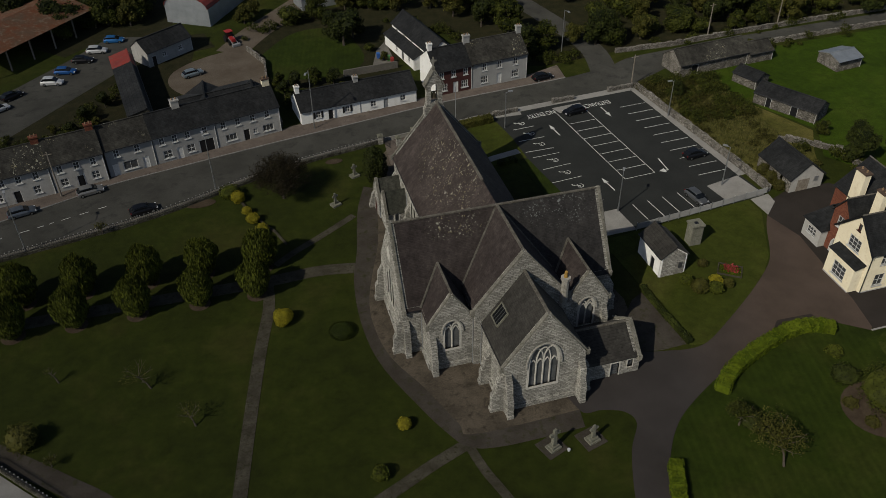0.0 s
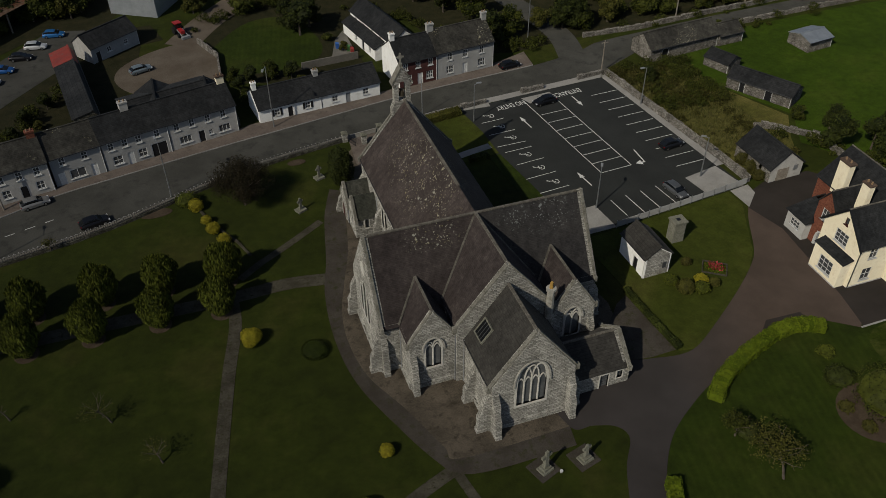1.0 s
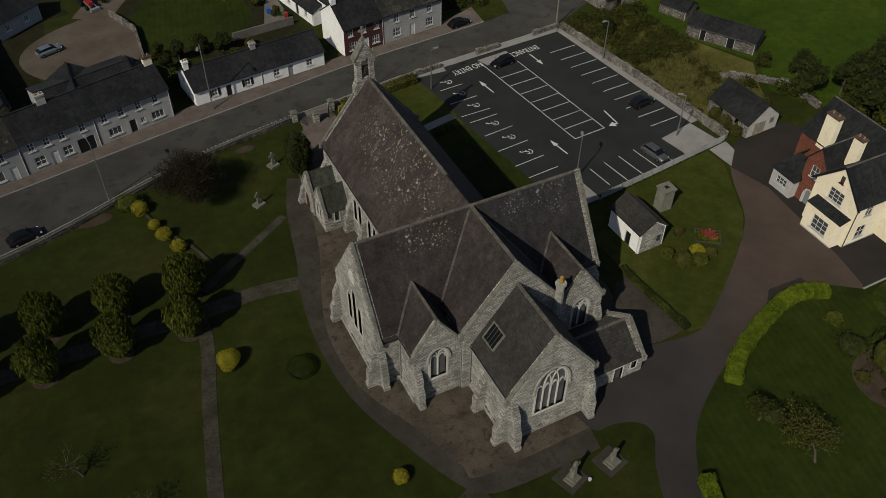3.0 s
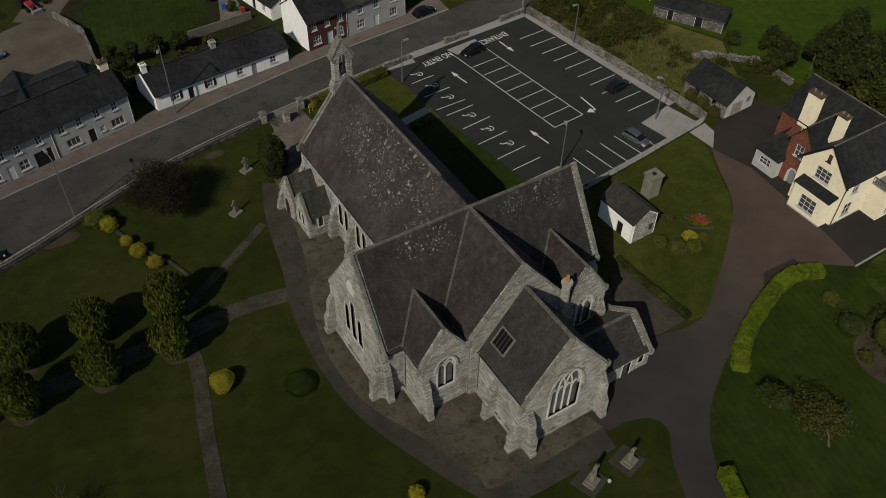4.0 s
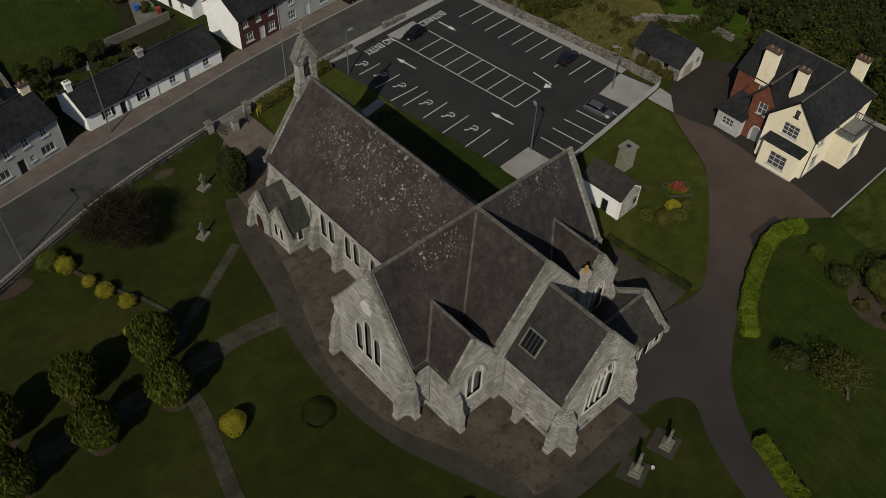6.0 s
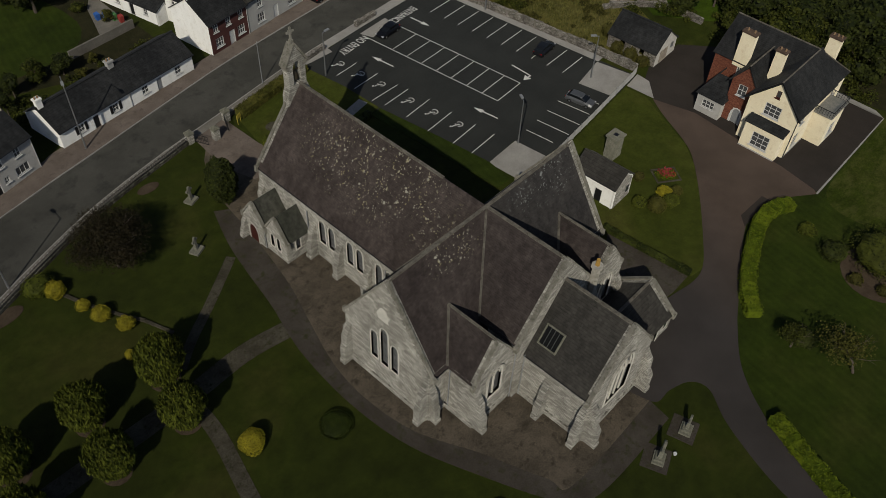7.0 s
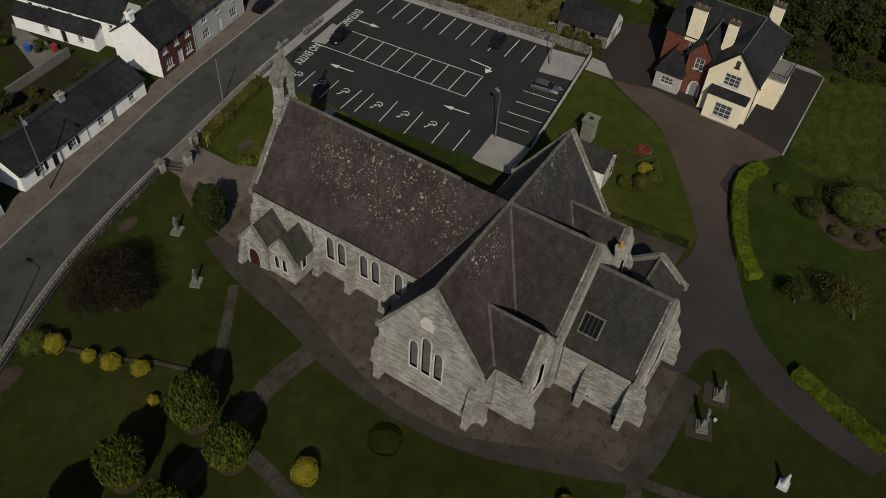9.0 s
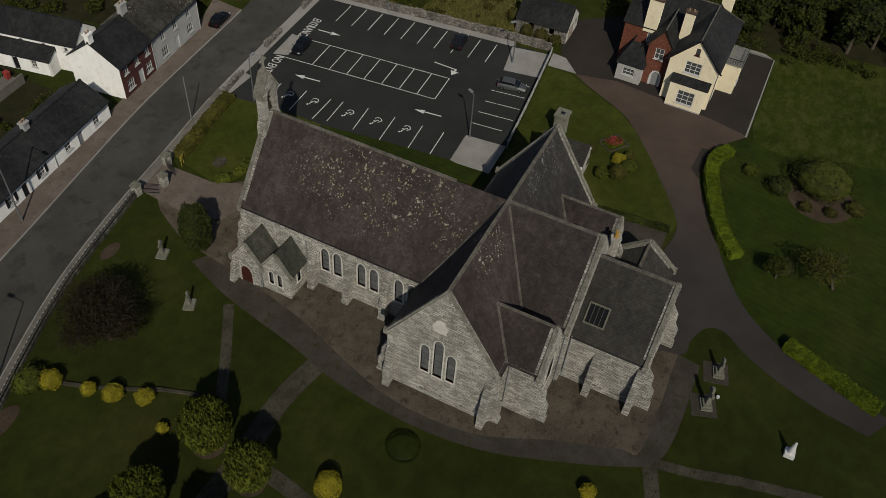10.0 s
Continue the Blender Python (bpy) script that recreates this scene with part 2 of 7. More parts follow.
ASPHALT_NEW = shade("new_asphalt", (0.02635, 0.02807, 0.02734), (0.034, 0.03622, 0.03487), 0.15, 20, 0.9, 0.2, 0.3)
ASPHALT = shade("road_asphalt", (0.05116, 0.05063, 0.04469), (0.07795, 0.07656, 0.06821), 0.12, 14, 0.9, 0.25, 0.3, c3=(0.03898, 0.03951, 0.03528))
DRIVE = shade("drive_tarmac", (0.04917, 0.041, 0.03546), (0.06863, 0.05652, 0.04985), 0.12, 14, 0.9, 0.22, 0.3)
dnt = DRIVE.node_tree                          # greyer and darker towards the church, browner and lighter by the house
db = dnt.nodes["Principled BSDF"]
brown = db.inputs["Base Color"].links[0].from_socket
dx = dnt.nodes.new("ShaderNodeSeparateXYZ")
dnt.links.new(coords(dnt, (0.02, 0.02, 0.02)), dx.inputs[0])
db_mix = ramp(dnt, dx.outputs[0], [(0.36, grey(0)), (0.72, grey(1))])
dnt.links.new(mixc(dnt, 1.0, brown, mixc(dnt, db_mix, (0.80, 0.86, 0.94), (1.38, 1.24, 1.14)), "MULTIPLY"), db.inputs["Base Color"])
YARD = shade("yard_tarmac", (0.03072, 0.02624, 0.02304), (0.04096, 0.03456, 0.03072), 0.2, 16, 0.9, 0.2, 0.3)
PATHWAY = shade("old_path_tarmac", (0.04739, 0.04037, 0.03298), (0.07108, 0.06238, 0.05275), 0.3, 9, 0.95, 0.4, 0.5, c3=(0.03791, 0.03914, 0.01715))
GRAVEL = shade("brown_gravel", (0.06696, 0.056, 0.04255), (0.1242, 0.103, 0.0782), 0.28, 9, 0.95, 0.5, 0.6, c3=(0.04536, 0.03808, 0.0276))
PAVING = shade("pink_paving", (0.1232, 0.1003, 0.085), (0.1658, 0.1377, 0.119), 0.3, 8, 0.9, 0.25, 0.3, c3=(0.09775, 0.0816, 0.0697))
CONCRETE = shade("concrete", (0.246, 0.2378, 0.2255), (0.3116, 0.3034, 0.287), 0.4, 8, 0.9, 0.18, 0.3)
PATH_FLAG = shade("worn_flags", (0.0459, 0.04131, 0.02938), (0.08032, 0.07344, 0.05581), 0.5, 6, 0.95, 0.4, 0.5, c3=(0.02754, 0.02907, 0.01028))
YARDGRAVEL = shade("pale_yard_gravel", (0.1, 0.08, 0.0608), (0.14, 0.1168, 0.092), 0.2, 10, 0.95, 0.3, 0.4)
PAINT = plain("road_paint", (0.612, 0.612, 0.595), 0.7)
FOREST = shade("leaf_litter", (0.01785, 0.01912, 0.00765), (0.0306, 0.02805, 0.01275), 0.5, 8, 1.0, 0.5, 0.8)
SOIL = shade("soil", (0.0506, 0.0368, 0.02576), (0.0782, 0.0598, 0.0414), 0.5, 8, 1.0, 0.4, 0.6)
WHITE = shade("white_render", (0.82, 0.82, 0.80), (0.88, 0.88, 0.86), 0.4, 7, 0.85, 0.05, 0.15, c3=(0.74, 0.73, 0.69))
GREYWALL = shade("grey_render", (0.324, 0.324, 0.3195), (0.387, 0.387, 0.378), 0.4, 7, 0.85, 0.1, 0.15)
PALEGREY = shade("pale_grey_render", (0.4048, 0.3956, 0.3772), (0.4784, 0.4692, 0.4508), 0.4, 7, 0.85, 0.1, 0.15, c3=(0.3496, 0.3404, 0.322))
CREAM = shade("cream_render", (0.83, 0.755, 0.57), (0.88, 0.81, 0.63), 0.4, 7, 0.85, 0.06, 0.15, c3=(0.76, 0.67, 0.49))
BROWNPAINT = shade("oxblood_paint", (0.070, 0.030, 0.028), (0.095, 0.042, 0.038), 0.5, 7, 0.7, 0.15, 0.15)
RUST = shade("rusted_iron", (0.155, 0.060, 0.030), (0.115, 0.075, 0.050), 0.35, 6, 0.8, 0.35, 0.4, c3=(0.20, 0.16, 0.12))
REDTIN = shade("red_tin", (0.32, 0.045, 0.030), (0.22, 0.038, 0.028), 0.4, 6, 0.6, 0.2, 0.2, c3=(0.16, 0.10, 0.08))
GALV = shade("galvanised_tin", (0.36, 0.39, 0.42), (0.46, 0.49, 0.52), 0.5, 6, 0.45, 0.15, 0.2, 0.4)
WOODRED = plain("red_door_paint", (0.066, 0.0156, 0.0108), 0.6)
BLACKPAINT = plain("black_paint", (0.018, 0.018, 0.02), 0.45)
WHITEPAINT = plain("white_paint", (0.75, 0.75, 0.73), 0.5)
GREYPAINT = plain("grey_paint", (0.30, 0.31, 0.32), 0.5)
STEELDARK = plain("dulled_lead_frame", (0.075, 0.0775, 0.08), 0.6)
STEEL = plain("galvanised_steel", (0.42, 0.43, 0.44), 0.45, 0.7)
TIMBER = shade("weathered_timber", (0.20, 0.17, 0.14), (0.29, 0.26, 0.22), 1.5, 6, 0.85, 0.3, 0.3)
BARK = shade("bark", (0.085, 0.070, 0.055), (0.13, 0.11, 0.09), 2, 9, 0.95, 0.35, 0.6)
YEWLEAF = leafy("yew_leaves", (0.01176, 0.01813, 0.00258), (0.1176, 0.136, 0.01754))
GOLDLEAF = leafy("golden_leaves", (0.1173, 0.1128, 0.007216), (0.3788, 0.3247, 0.02706))
DARKLEAF = leafy("dark_leaves", (0.01224, 0.01768, 0.00408), (0.04896, 0.05984, 0.01224))
HEDGELEAF = leafy("hedge_leaves", (0.04423, 0.07018, 0.00387), (0.1287, 0.1651, 0.01084))
WOODLEAF = leafy("wood_leaves", (0.01568, 0.0224, 0.00336), (0.07392, 0.08288, 0.01344))
OLIVELEAF = leafy("olive_leaves", (0.034, 0.038, 0.006), (0.105, 0.1, 0.022))
BROWNLEAF = leafy("bronze_leaves", (0.0117, 0.0098, 0.0048), (0.039, 0.0308, 0.0144))
SCRUBLEAF = leafy("scrub_leaves", (0.02326, 0.026, 0.004105), (0.08897, 0.08071, 0.02052))
REDFLOWER = leafy("red_flowers", (0.16, 0.012, 0.014), (0.46, 0.075, 0.085))
glass_m, gnt, gb = material("window_glass", 0.06)
gb.inputs["Base Color"].default_value = (0.13, 0.135, 0.14, 1)
gb.inputs["Transmission Weight"].default_value = 0.35
GLASS = glass_m
COPING = shade("mossy_coping_stone", (0.16, 0.152, 0.128), (0.27, 0.26, 0.226), 0.8, 6, 0.9, 0.35, 0.5, c3=(0.10, 0.098, 0.07))
RIDGETILE = shade("weathered_ridge", (0.10, 0.092, 0.08), (0.17, 0.158, 0.135), 1.0, 6, 0.85, 0.3, 0.4, c3=(0.07, 0.06, 0.045))
CAPBRICK = shade("sooty_brick", (0.075, 0.052, 0.040), (0.12, 0.085, 0.066), 1.5, 7, 0.9, 0.3, 0.4)
TRACERY = shade("pale_tracery_stone", (0.46, 0.45, 0.41), (0.56, 0.54, 0.49), 1.0, 6, 0.85, 0.2, 0.3)
GRAVESTONE = shade("grave_limestone", (0.1488, 0.148, 0.116), (0.2046, 0.2016, 0.1624), 1.5, 6, 0.9, 0.3, 0.4)
FOOTWAY = shade("worn_footway", (0.13, 0.122, 0.108), (0.18, 0.17, 0.15), 0.4, 8, 0.9, 0.25, 0.3)
LEADED = shade("leaded_church_glass", (0.1185, 0.1237, 0.1264), (0.1843, 0.1895, 0.1895), 1.2, 5, 0.3, 0.25, 0.3)
MOUNDLEAF = leafy("mound_leaves", (0.018, 0.027, 0.004), (0.03, 0.042, 0.006))
BRICK, bnt, bb = material("red_brick", 0.85)
bt = node(bnt, "ShaderNodeTexVoronoi", Scale=1.0)
bnt.links.new(coords(bnt, (4.3, 4.3, 13)), bt.inputs["Vector"])
bs = bnt.nodes.new("ShaderNodeSeparateColor")
bnt.links.new(bt.outputs["Color"], bs.inputs[0])
bnt.links.new(mixc(bnt, 1.0, ramp(bnt, bs.outputs[0], [(0.0, (0.13, 0.046, 0.030)), (0.5, (0.18, 0.066, 0.042)), (1.0, (0.23, 0.095, 0.062))]), ramp(bnt, noise_out(bnt, coords(bnt), 1.2, 5), [(0.3, grey(0.8)), (0.7, grey(1.15))]), "MULTIPLY"), bb.inputs["Base Color"])


# ---- mesh helpers ----
from mathutils.geometry import tessellate_polygon


class Mesh:
    """Gathers corners and faces for one mesh."""

    def __init__(self):
        self.v, self.f = [], []

    def face(self, pts):
        n = len(self.v)
        self.v += [tuple(p) for p in pts]
        self.f.append(tuple(range(n, n + len(pts))))

    def add(self, verts, faces):
        n = len(self.v)
        self.v += [tuple(p) for p in verts]
        self.f += [tuple(i + n for i in f) for f in faces]

    def box(self, x0, y0, z0, x1, y1, z1, m=None):
        p = [Vector(c) for c in ((x0, y0, z0), (x1, y0, z0), (x1, y1, z0), (x0, y1, z0), (x0, y0, z1), (x1, y0, z1), (x1, y1, z1), (x0, y1, z1))]
        if m:
            p = [m @ c for c in p]
        self.add(p, [(3, 2, 1, 0), (4, 5, 6, 7), (0, 1, 5, 4), (1, 2, 6, 5), (2, 3, 7, 6), (3, 0, 4, 7)])

    def slab(self, pts, t):
        """A flat plate: the corners of its upper face and its thickness."""
        pts = [Vector(p) for p in pts]
        n = (pts[1] - pts[0]).cross(pts[2] - pts[0]).normalized() * t
        k = len(pts)
        low = [p - n for p in pts]
        self.add(pts + low, [tuple(range(k)), tuple(range(2 * k - 1, k - 1, -1))] + [(i, k + i, k + (i + 1) % k, (i + 1) % k) for i in range(k)])

    def prism(self, loop, z0, z1):
        """A level outline between two heights."""
        k = len(loop)
        a = [(x, y, z1) for x, y in loop]
        b = [(x, y, z0) for x, y in loop]
        area = sum(loop[i][0] * loop[(i + 1) % k][1] - loop[(i + 1) % k][0] * loop[i][1] for i in range(k))
        if area < 0:
            a, b = a[::-1], b[::-1]
        self.add(a + b, [tuple(range(k))] + [(k + i, k + (i + 1) % k, (i + 1) % k, i) for i in range(k)])

    def tube(self, a, b, r0, r1=None, n=8, cap=True):
        a, b = Vector(a), Vector(b)
        r1 = r0 if r1 is None else r1
        q = (b - a).to_track_quat("Z", "Y")
        ring = [Vector((math.cos(2 * math.pi * i / n), math.sin(2 * math.pi * i / n), 0)) for i in range(n)]
        self.add([a + q @ (p * r0) for p in ring] + [b + q @ (p * r1) for p in ring],
                 [(i, (i + 1) % n, n + (i + 1) % n, n + i) for i in range(n)] + ([tuple(range(2 * n - 1, n - 1, -1))[::-1], tuple(range(n))[::-1]] if cap else []))

    def beam(self, a, b, w, h):
        """A bar from a to b, w wide and h high above the line."""
        a, b = Vector(a), Vector(b)
        d = (b - a).normalized()
        s = d.cross(Vector((0, 0, 1)))
        s = s.normalized() * (w / 2) if s.length > 1e-4 else Vector((w / 2, 0, 0))
        u = s.cross(d).normalized() * h
        p = [a - s, a + s, b + s, b - s]
        self.add(p + [c + u for c in p], [(3, 2, 1, 0), (4, 5, 6, 7), (0, 1, 5, 4), (1, 2, 6, 5), (2, 3, 7, 6), (3, 0, 4, 7)])

    def panel(self, o, u, n, outer, holes, t):
        """A wall in the plane of u and z at o, facing n, with openings right through and thickness t."""
        o, u, n = Vector(o), Vector(u), Vector(n)
        P = lambda q, d: o + u * q[0] + Vector((0, 0, q[1])) - n * d
        loops = [outer] + list(holes)
        flat = [q for l in loops for q in l]
        tris = tessellate_polygon([[Vector((q[0], q[1], 0)) for q in l] for l in loops])
        k = len(flat)
        front, back = [P(q, 0) for q in flat], [P(q, t) for q in flat]
        faces = []
        for tr in tris:
            a, b, c = (flat[i] for i in tr)
            if (b[0] - a[0]) * (c[1] - a[1]) - (c[0] - a[0]) * (b[1] - a[1]) < 0:
                tr = tr[::-1]
            faces += [tuple(tr), tuple(i + k for i in tr[::-1])]
        s = 0
        for l in loops:
            for i in range(len(l)):
                j = (i + 1) % len(l)
                faces.append((s + i, s + j, k + s + j, k + s + i))
            s += len(l)
        self.add(front + back, faces)

    def data(self, name, mat, smooth=False):
        me = bpy.data.meshes.new(name)
        me.from_pydata(self.v, [], self.f)
        me.materials.append(mat)
        if smooth:
            me.polygons.foreach_set("use_smooth", [True] * len(me.polygons))
        me.update()
        return me


def part(name, mesh, mat, parent=None, label="", smooth=False):
    ob = new(name, mesh.data(name, mat, smooth) if isinstance(mesh, Mesh) else mesh)
    if parent:
        ob.parent = parent
    if label:
        ob["label"] = label
    return ob


def thing(name, label, category, m=None, group="", kind=""):
    ob = new(name)
    ob.empty_display_size = 0.3
    if m:
        ob.matrix_basis = m
    return tagged(ob, label, category, group, kind)


def whole(name, mesh, mat, label, category, group="", kind="", smooth=False, m=None):
    ob = part(name, mesh, mat, None, "", smooth)
    if m:
        ob.matrix_basis = m
    return tagged(ob, label, category, group, kind)


def curve(pts, n=6, closed=False):
    """A smooth line through the points."""
    out, k = [], len(pts)
    idx = range(k if closed else k - 1)
    for i in idx:
        g = lambda j: Vector(pts[j % k] if closed else pts[max(0, min(k - 1, j))])
        p0, p1, p2, p3 = g(i - 1), g(i), g(i + 1), g(i + 2)
        for s in range(n):
            t = s / n
            out.append(tuple(0.5 * ((2 * p1) + (p2 - p0) * t + (2 * p0 - 5 * p1 + 4 * p2 - p3) * t * t + (3 * p1 - p0 - 3 * p2 + p3) * t ** 3)))
    if not closed:
        out.append(tuple(pts[-1]))
    return out


def strip(pts, w, n=6):
    """The outline of a way of width w along a smooth line."""
    c = [Vector(p) for p in curve(pts, n)]
    left, right = [], []
    for i, p in enumerate(c):
        d = (c[min(i + 1, len(c) - 1)] - c[max(i - 1, 0)]).normalized()
        s = Vector((-d.y, d.x)) * (w / 2)
        left.append(tuple(p + s))
        right.append(tuple(p - s))
    return left + right[::-1]


def sheet(name, loop, top, mat, label, category, low=-0.25):
    m = Mesh()
    m.prism(loop, low, top)
    return whole(name, m, mat, label, category, kind="structure")


# ---- ground, road, paths ----
g = Mesh()
N = 24
for i in range(N):
    for j in range(N):
        x0, x1, y0, y1 = (-3000 + 6000 * a / N for a in (i, i + 1, j, j + 1))
        g.face([(x0, y0, 0), (x1, y0, 0), (x1, y1, 0), (x0, y1, 0)])
whole("ground", g, GRASS, "mown green church lawn and fields round it", "ground", kind="structure")

WALL_LINE = [(-95, 22), (-80, 26), (-66, 29.5), (-49, 33), (-39.5, 36), (-31, 39.5), (-21, 43), (-10, 45.3), (-5.5, 46.2)]
NEAR_KERB = [(-95, 23.4), (-80, 27.4), (-66, 31), (-49, 34.6), (-39.5, 37.6), (-31, 41), (-21, 44.4), (-10, 46.8), (2, 48.6), (17, 50.9), (32, 52.2), (47, 54), (60, 59.6), (76, 63.2), (104, 64.6), (160, 66)]
FAR_KERB = [(-95, 33), (-80, 36.5), (-67.6, 40), (-58.8, 43), (-50.9, 46), (-41.8, 48), (-32.2, 50), (-22, 52), (-16.7, 52.9), (-5.2, 55), (8.3, 57.3), (21.9, 58.8), (35.5, 60.2), (46, 62.5), (52, 65), (63, 66.2), (78, 67.6), (105, 69), (160, 70.5)]
sheet("road", curve(NEAR_KERB) + curve(FAR_KERB)[::-1], 0.03, ASPHALT, "grey asphalt village street with worn patches", "road")
lane = Mesh()
lane.prism(strip([(44, 60), (46, 72), (43, 90), (36, 120)], 5.5), -0.25, 0.024)
whole("road_lane", lane, ASPHALT, "narrow asphalt side lane into the trees", "road", kind="structure")
FAR_WALK = [(-95, 38), (-80, 41.2), (-70, 44.2), (-51.3, 48.3), (-36, 52), (-21.7, 56), (-17.9, 57), (4.5, 60), (16, 61.6), (28, 63.4), (36, 66)]
far = [p for p in curve(FAR_KERB) if p[0] < 37]
sheet("pavement", far + curve(FAR_WALK)[::-1], 0.14, PAVING, "pinkish paved footway along the terrace", "pavement")
near = [p for p in curve(NEAR_KERB) if p[0] < 17.1]
sheet("pavement_near", near + [(17, 49.3), (1.2, 47.2)] + curve(WALL_LINE)[::-1], 0.13, FOOTWAY, "pale concrete footway beside the churchyard wall", "pavement")
kerb = Mesh()
for line, lim, off in ((NEAR_KERB, 17, 0.07), (FAR_KERB, 37, -0.07)):
    c = [p for p in curve(line) if p[0] < lim]
    for a, b in zip(c, c[1:]):
        kerb.beam((a[0], a[1] - off, 0.0), (b[0], b[1] - off, 0.0), 0.14, 0.16)
whole("kerb", kerb, CONCRETE, "pale stone kerb along the street", "kerb", kind="structure")
dash = thing("road_markings", "worn white dashes along the road's middle", "marking", kind="structure")
c = curve([((a[0] + b[0]) / 2, (a[1] + b[1]) / 2) for a, b in (((-95, 23), (-95, 33)), ((-66, 31), (-67.6, 40)), ((-58, 32.7), (-58.8, 43)), ((-49, 34.6), (-50.9, 46)))], 14)
for i in range(0, len(c) - 3, 4):
    d = Mesh()
    d.beam((*c[i], 0.034), (*c[i + 2], 0.034), 0.12, 0.004)
    part("dash", d, PAINT, dash)

OUTER = [(-11.2, 33.5), (-13.2, 28), (-14.4, 23), (-15.6, 17), (-17.4, 10), (-18.1, 1.5), (-17.3, -6.4), (-14.6, -14.1), (-12.2, -19.6), (-10.2, -22.3), (-6, -23.2), (3.4, -23.2)]
INNER = [(-9.6, 32.5), (-10.6, 25.5), (-12.2, 18), (-14.2, 12), (-16.0, 6.2), (-16.6, 0.8), (-15.8, -5.6), (-13.0, -12), (-10.6, -18.4), (-9.2, -20.6), (3.8, -20.6)]
sheet("gravel", curve(INNER) + [(3.9, -14), (16, -12), (17.5, -4), (15.5, 8), (9, 9), (9, 31), (3, 36.5), (0, 39), (-4.6, 44), (-6.4, 42), (-8.6, 37.5)], 0.05, GRAVEL, "brown gravel round the church walls", "gravel")
sheet("path", curve(OUTER) + curve(INNER)[::-1], 0.036, PATHWAY, "dark worn tarmac path round the church", "path")
sheet("path_front", [(-4.8, 46.3), (0.6, 47.1), (0.8, 39.6), (2.4, 36.4), (1.0, 33.2), (-4.0, 34.6), (-5.4, 39.0)], 0.064, PAVING, "pinkish paved forecourt behind the gates", "paving")
sheet("path_yews", strip([(-16.6, 13.2), (-22, 14.0), (-30, 13.7), (-44, 14.0), (-58, 14.2), (-90, 14)], 2.3), 0.030, PATH_FLAG, "worn grey flagged path between the yews", "path")
sheet("path_south", strip([(-29.2, 12.9), (-29.6, 8), (-31.6, 0), (-34.2, -12), (-36.4, -23), (-40, -42)], 1.6), 0.044, PATH_FLAG, "worn grey flagged path across the lawn", "path")
sheet("path_diagonal", strip([(-14.3, 26.0), (-20.3, 22.0), (-24.5, 19.4), (-27.6, 17.0)], 1.15), 0.026, PATH_FLAG, "narrow worn path across the lawn", "path")
sheet("path_corner", strip([(-10.2, -21.6), (-15, -23.4), (-21.2, -26.1), (-38, -33)], 1.5), 0.026, PATH_FLAG, "worn flagged path leading off the church corner", "path")
sheet("path_graves", strip([(-10.4, -22.0), (-9.6, -26), (-8.3, -30.2), (-6.5, -38)], 1.1), 0.022, PATH_FLAG, "narrow worn path beside the graves", "path")
sheet("path_bottom", strip([(-72, 0), (-62, -8.2), (-54.8, -14.4), (-49.9, -18.8), (-40, -29)], 2.4), 0.024, PATHWAY, "dark path along the churchyard edge", "path")
sheet("lane_south", [(-80, -1), (-62.4, -10.3), (-57, -16), (-44, -30), (-70, -60), (-110, -30)], 0.05, CONCRETE, "pale concrete yard beyond the railing", "yard")

DRIVE_L = [(3.2, -41), (4.4, -34.5), (7.0, -28), (9.4, -24.4), (8.8, -22.4), (6.4, -21.4), (3.8, -20.7), (3.9, -14), (14, -14), (17.8, -14.6), (21.2, -15.2), (24, -14.8), (27.8, -12.6), (34.4, -8.1), (39.4, -4.2), (42.2, -1.2), (45.4, 4.6), (47.4, 7.6)]
DRIVE_R = [(6.4, -43), (8.3, -35.2), (10.6, -30.2), (14.2, -25.6), (19.2, -22.2), (23.5, -20), (28, -17.7), (33.6, -15.2), (37.4, -14.2), (40.6, -15.2), (45.8, -18.9)]
sheet("drive", curve(DRIVE_L) + [(49.6, 1.8), (49.6, -14)] + curve(DRIVE_R)[::-1], 0.056, DRIVE, "brown-grey tarmac drive to the house", "drive")
sheet("yard", [(47.4, 7.4), (50, 10.9), (53.6, 12.4), (62, 12.6), (67.5, 6), (67.6, -18.6), (46.2, -18.8), (47.4, -13), (49, 1.5)], 0.068, YARD, "dark tarmac yard round the house", "yard")
sheet("yard_edge", [(45.8, -19.0), (67.6, -18.7), (68.6, -17), (69.0, 6.5), (67.7, 6), (67.7, -18.55), (45.8, -18.75)][::-1], 0.11, CONCRETE, "pale concrete edging of the yard", "edging")
sheet("drive_patch", [(33.6, -15.1), (35.1, -13.7), (40.2, -13.9), (40.3, -15.3), (37.5, -14.9)], 0.062, YARD, "dark tarmac patch on the drive beside the hedge", "drive")
sheet("yard_edge_corner", [(47.3, 12.1), (50.8, 12.6), (50.6, 10.4), (47.6, 7.6)], 0.075, CONCRETE, "pale concrete apron at the yard's corner", "paving")

sheet("car_park", [(16.2, 49.0), (29.5, 50.5), (45.8, 51.6), (50.3, 13.0), (50.3, 12.6), (26.4, 9.9), (25.6, 15.9), (20.0, 15.4), (17.2, 30)], 0.03, ASPHALT_NEW, "new black asphalt of the church car park", "car park")
sheet("carpark_apron", [(42.6, 17.5), (49.0, 18.8), (50.2, 12.7), (43.6, 12.0)], 0.05, CONCRETE, "pale concrete apron in the corner", "paving")
sheet("carpark_apron_south", [(19.8, 15.4), (25.8, 15.8), (26.4, 10.0), (20.2, 9.8)], 0.05, CONCRETE, "pale concrete apron by the fence", "paving")
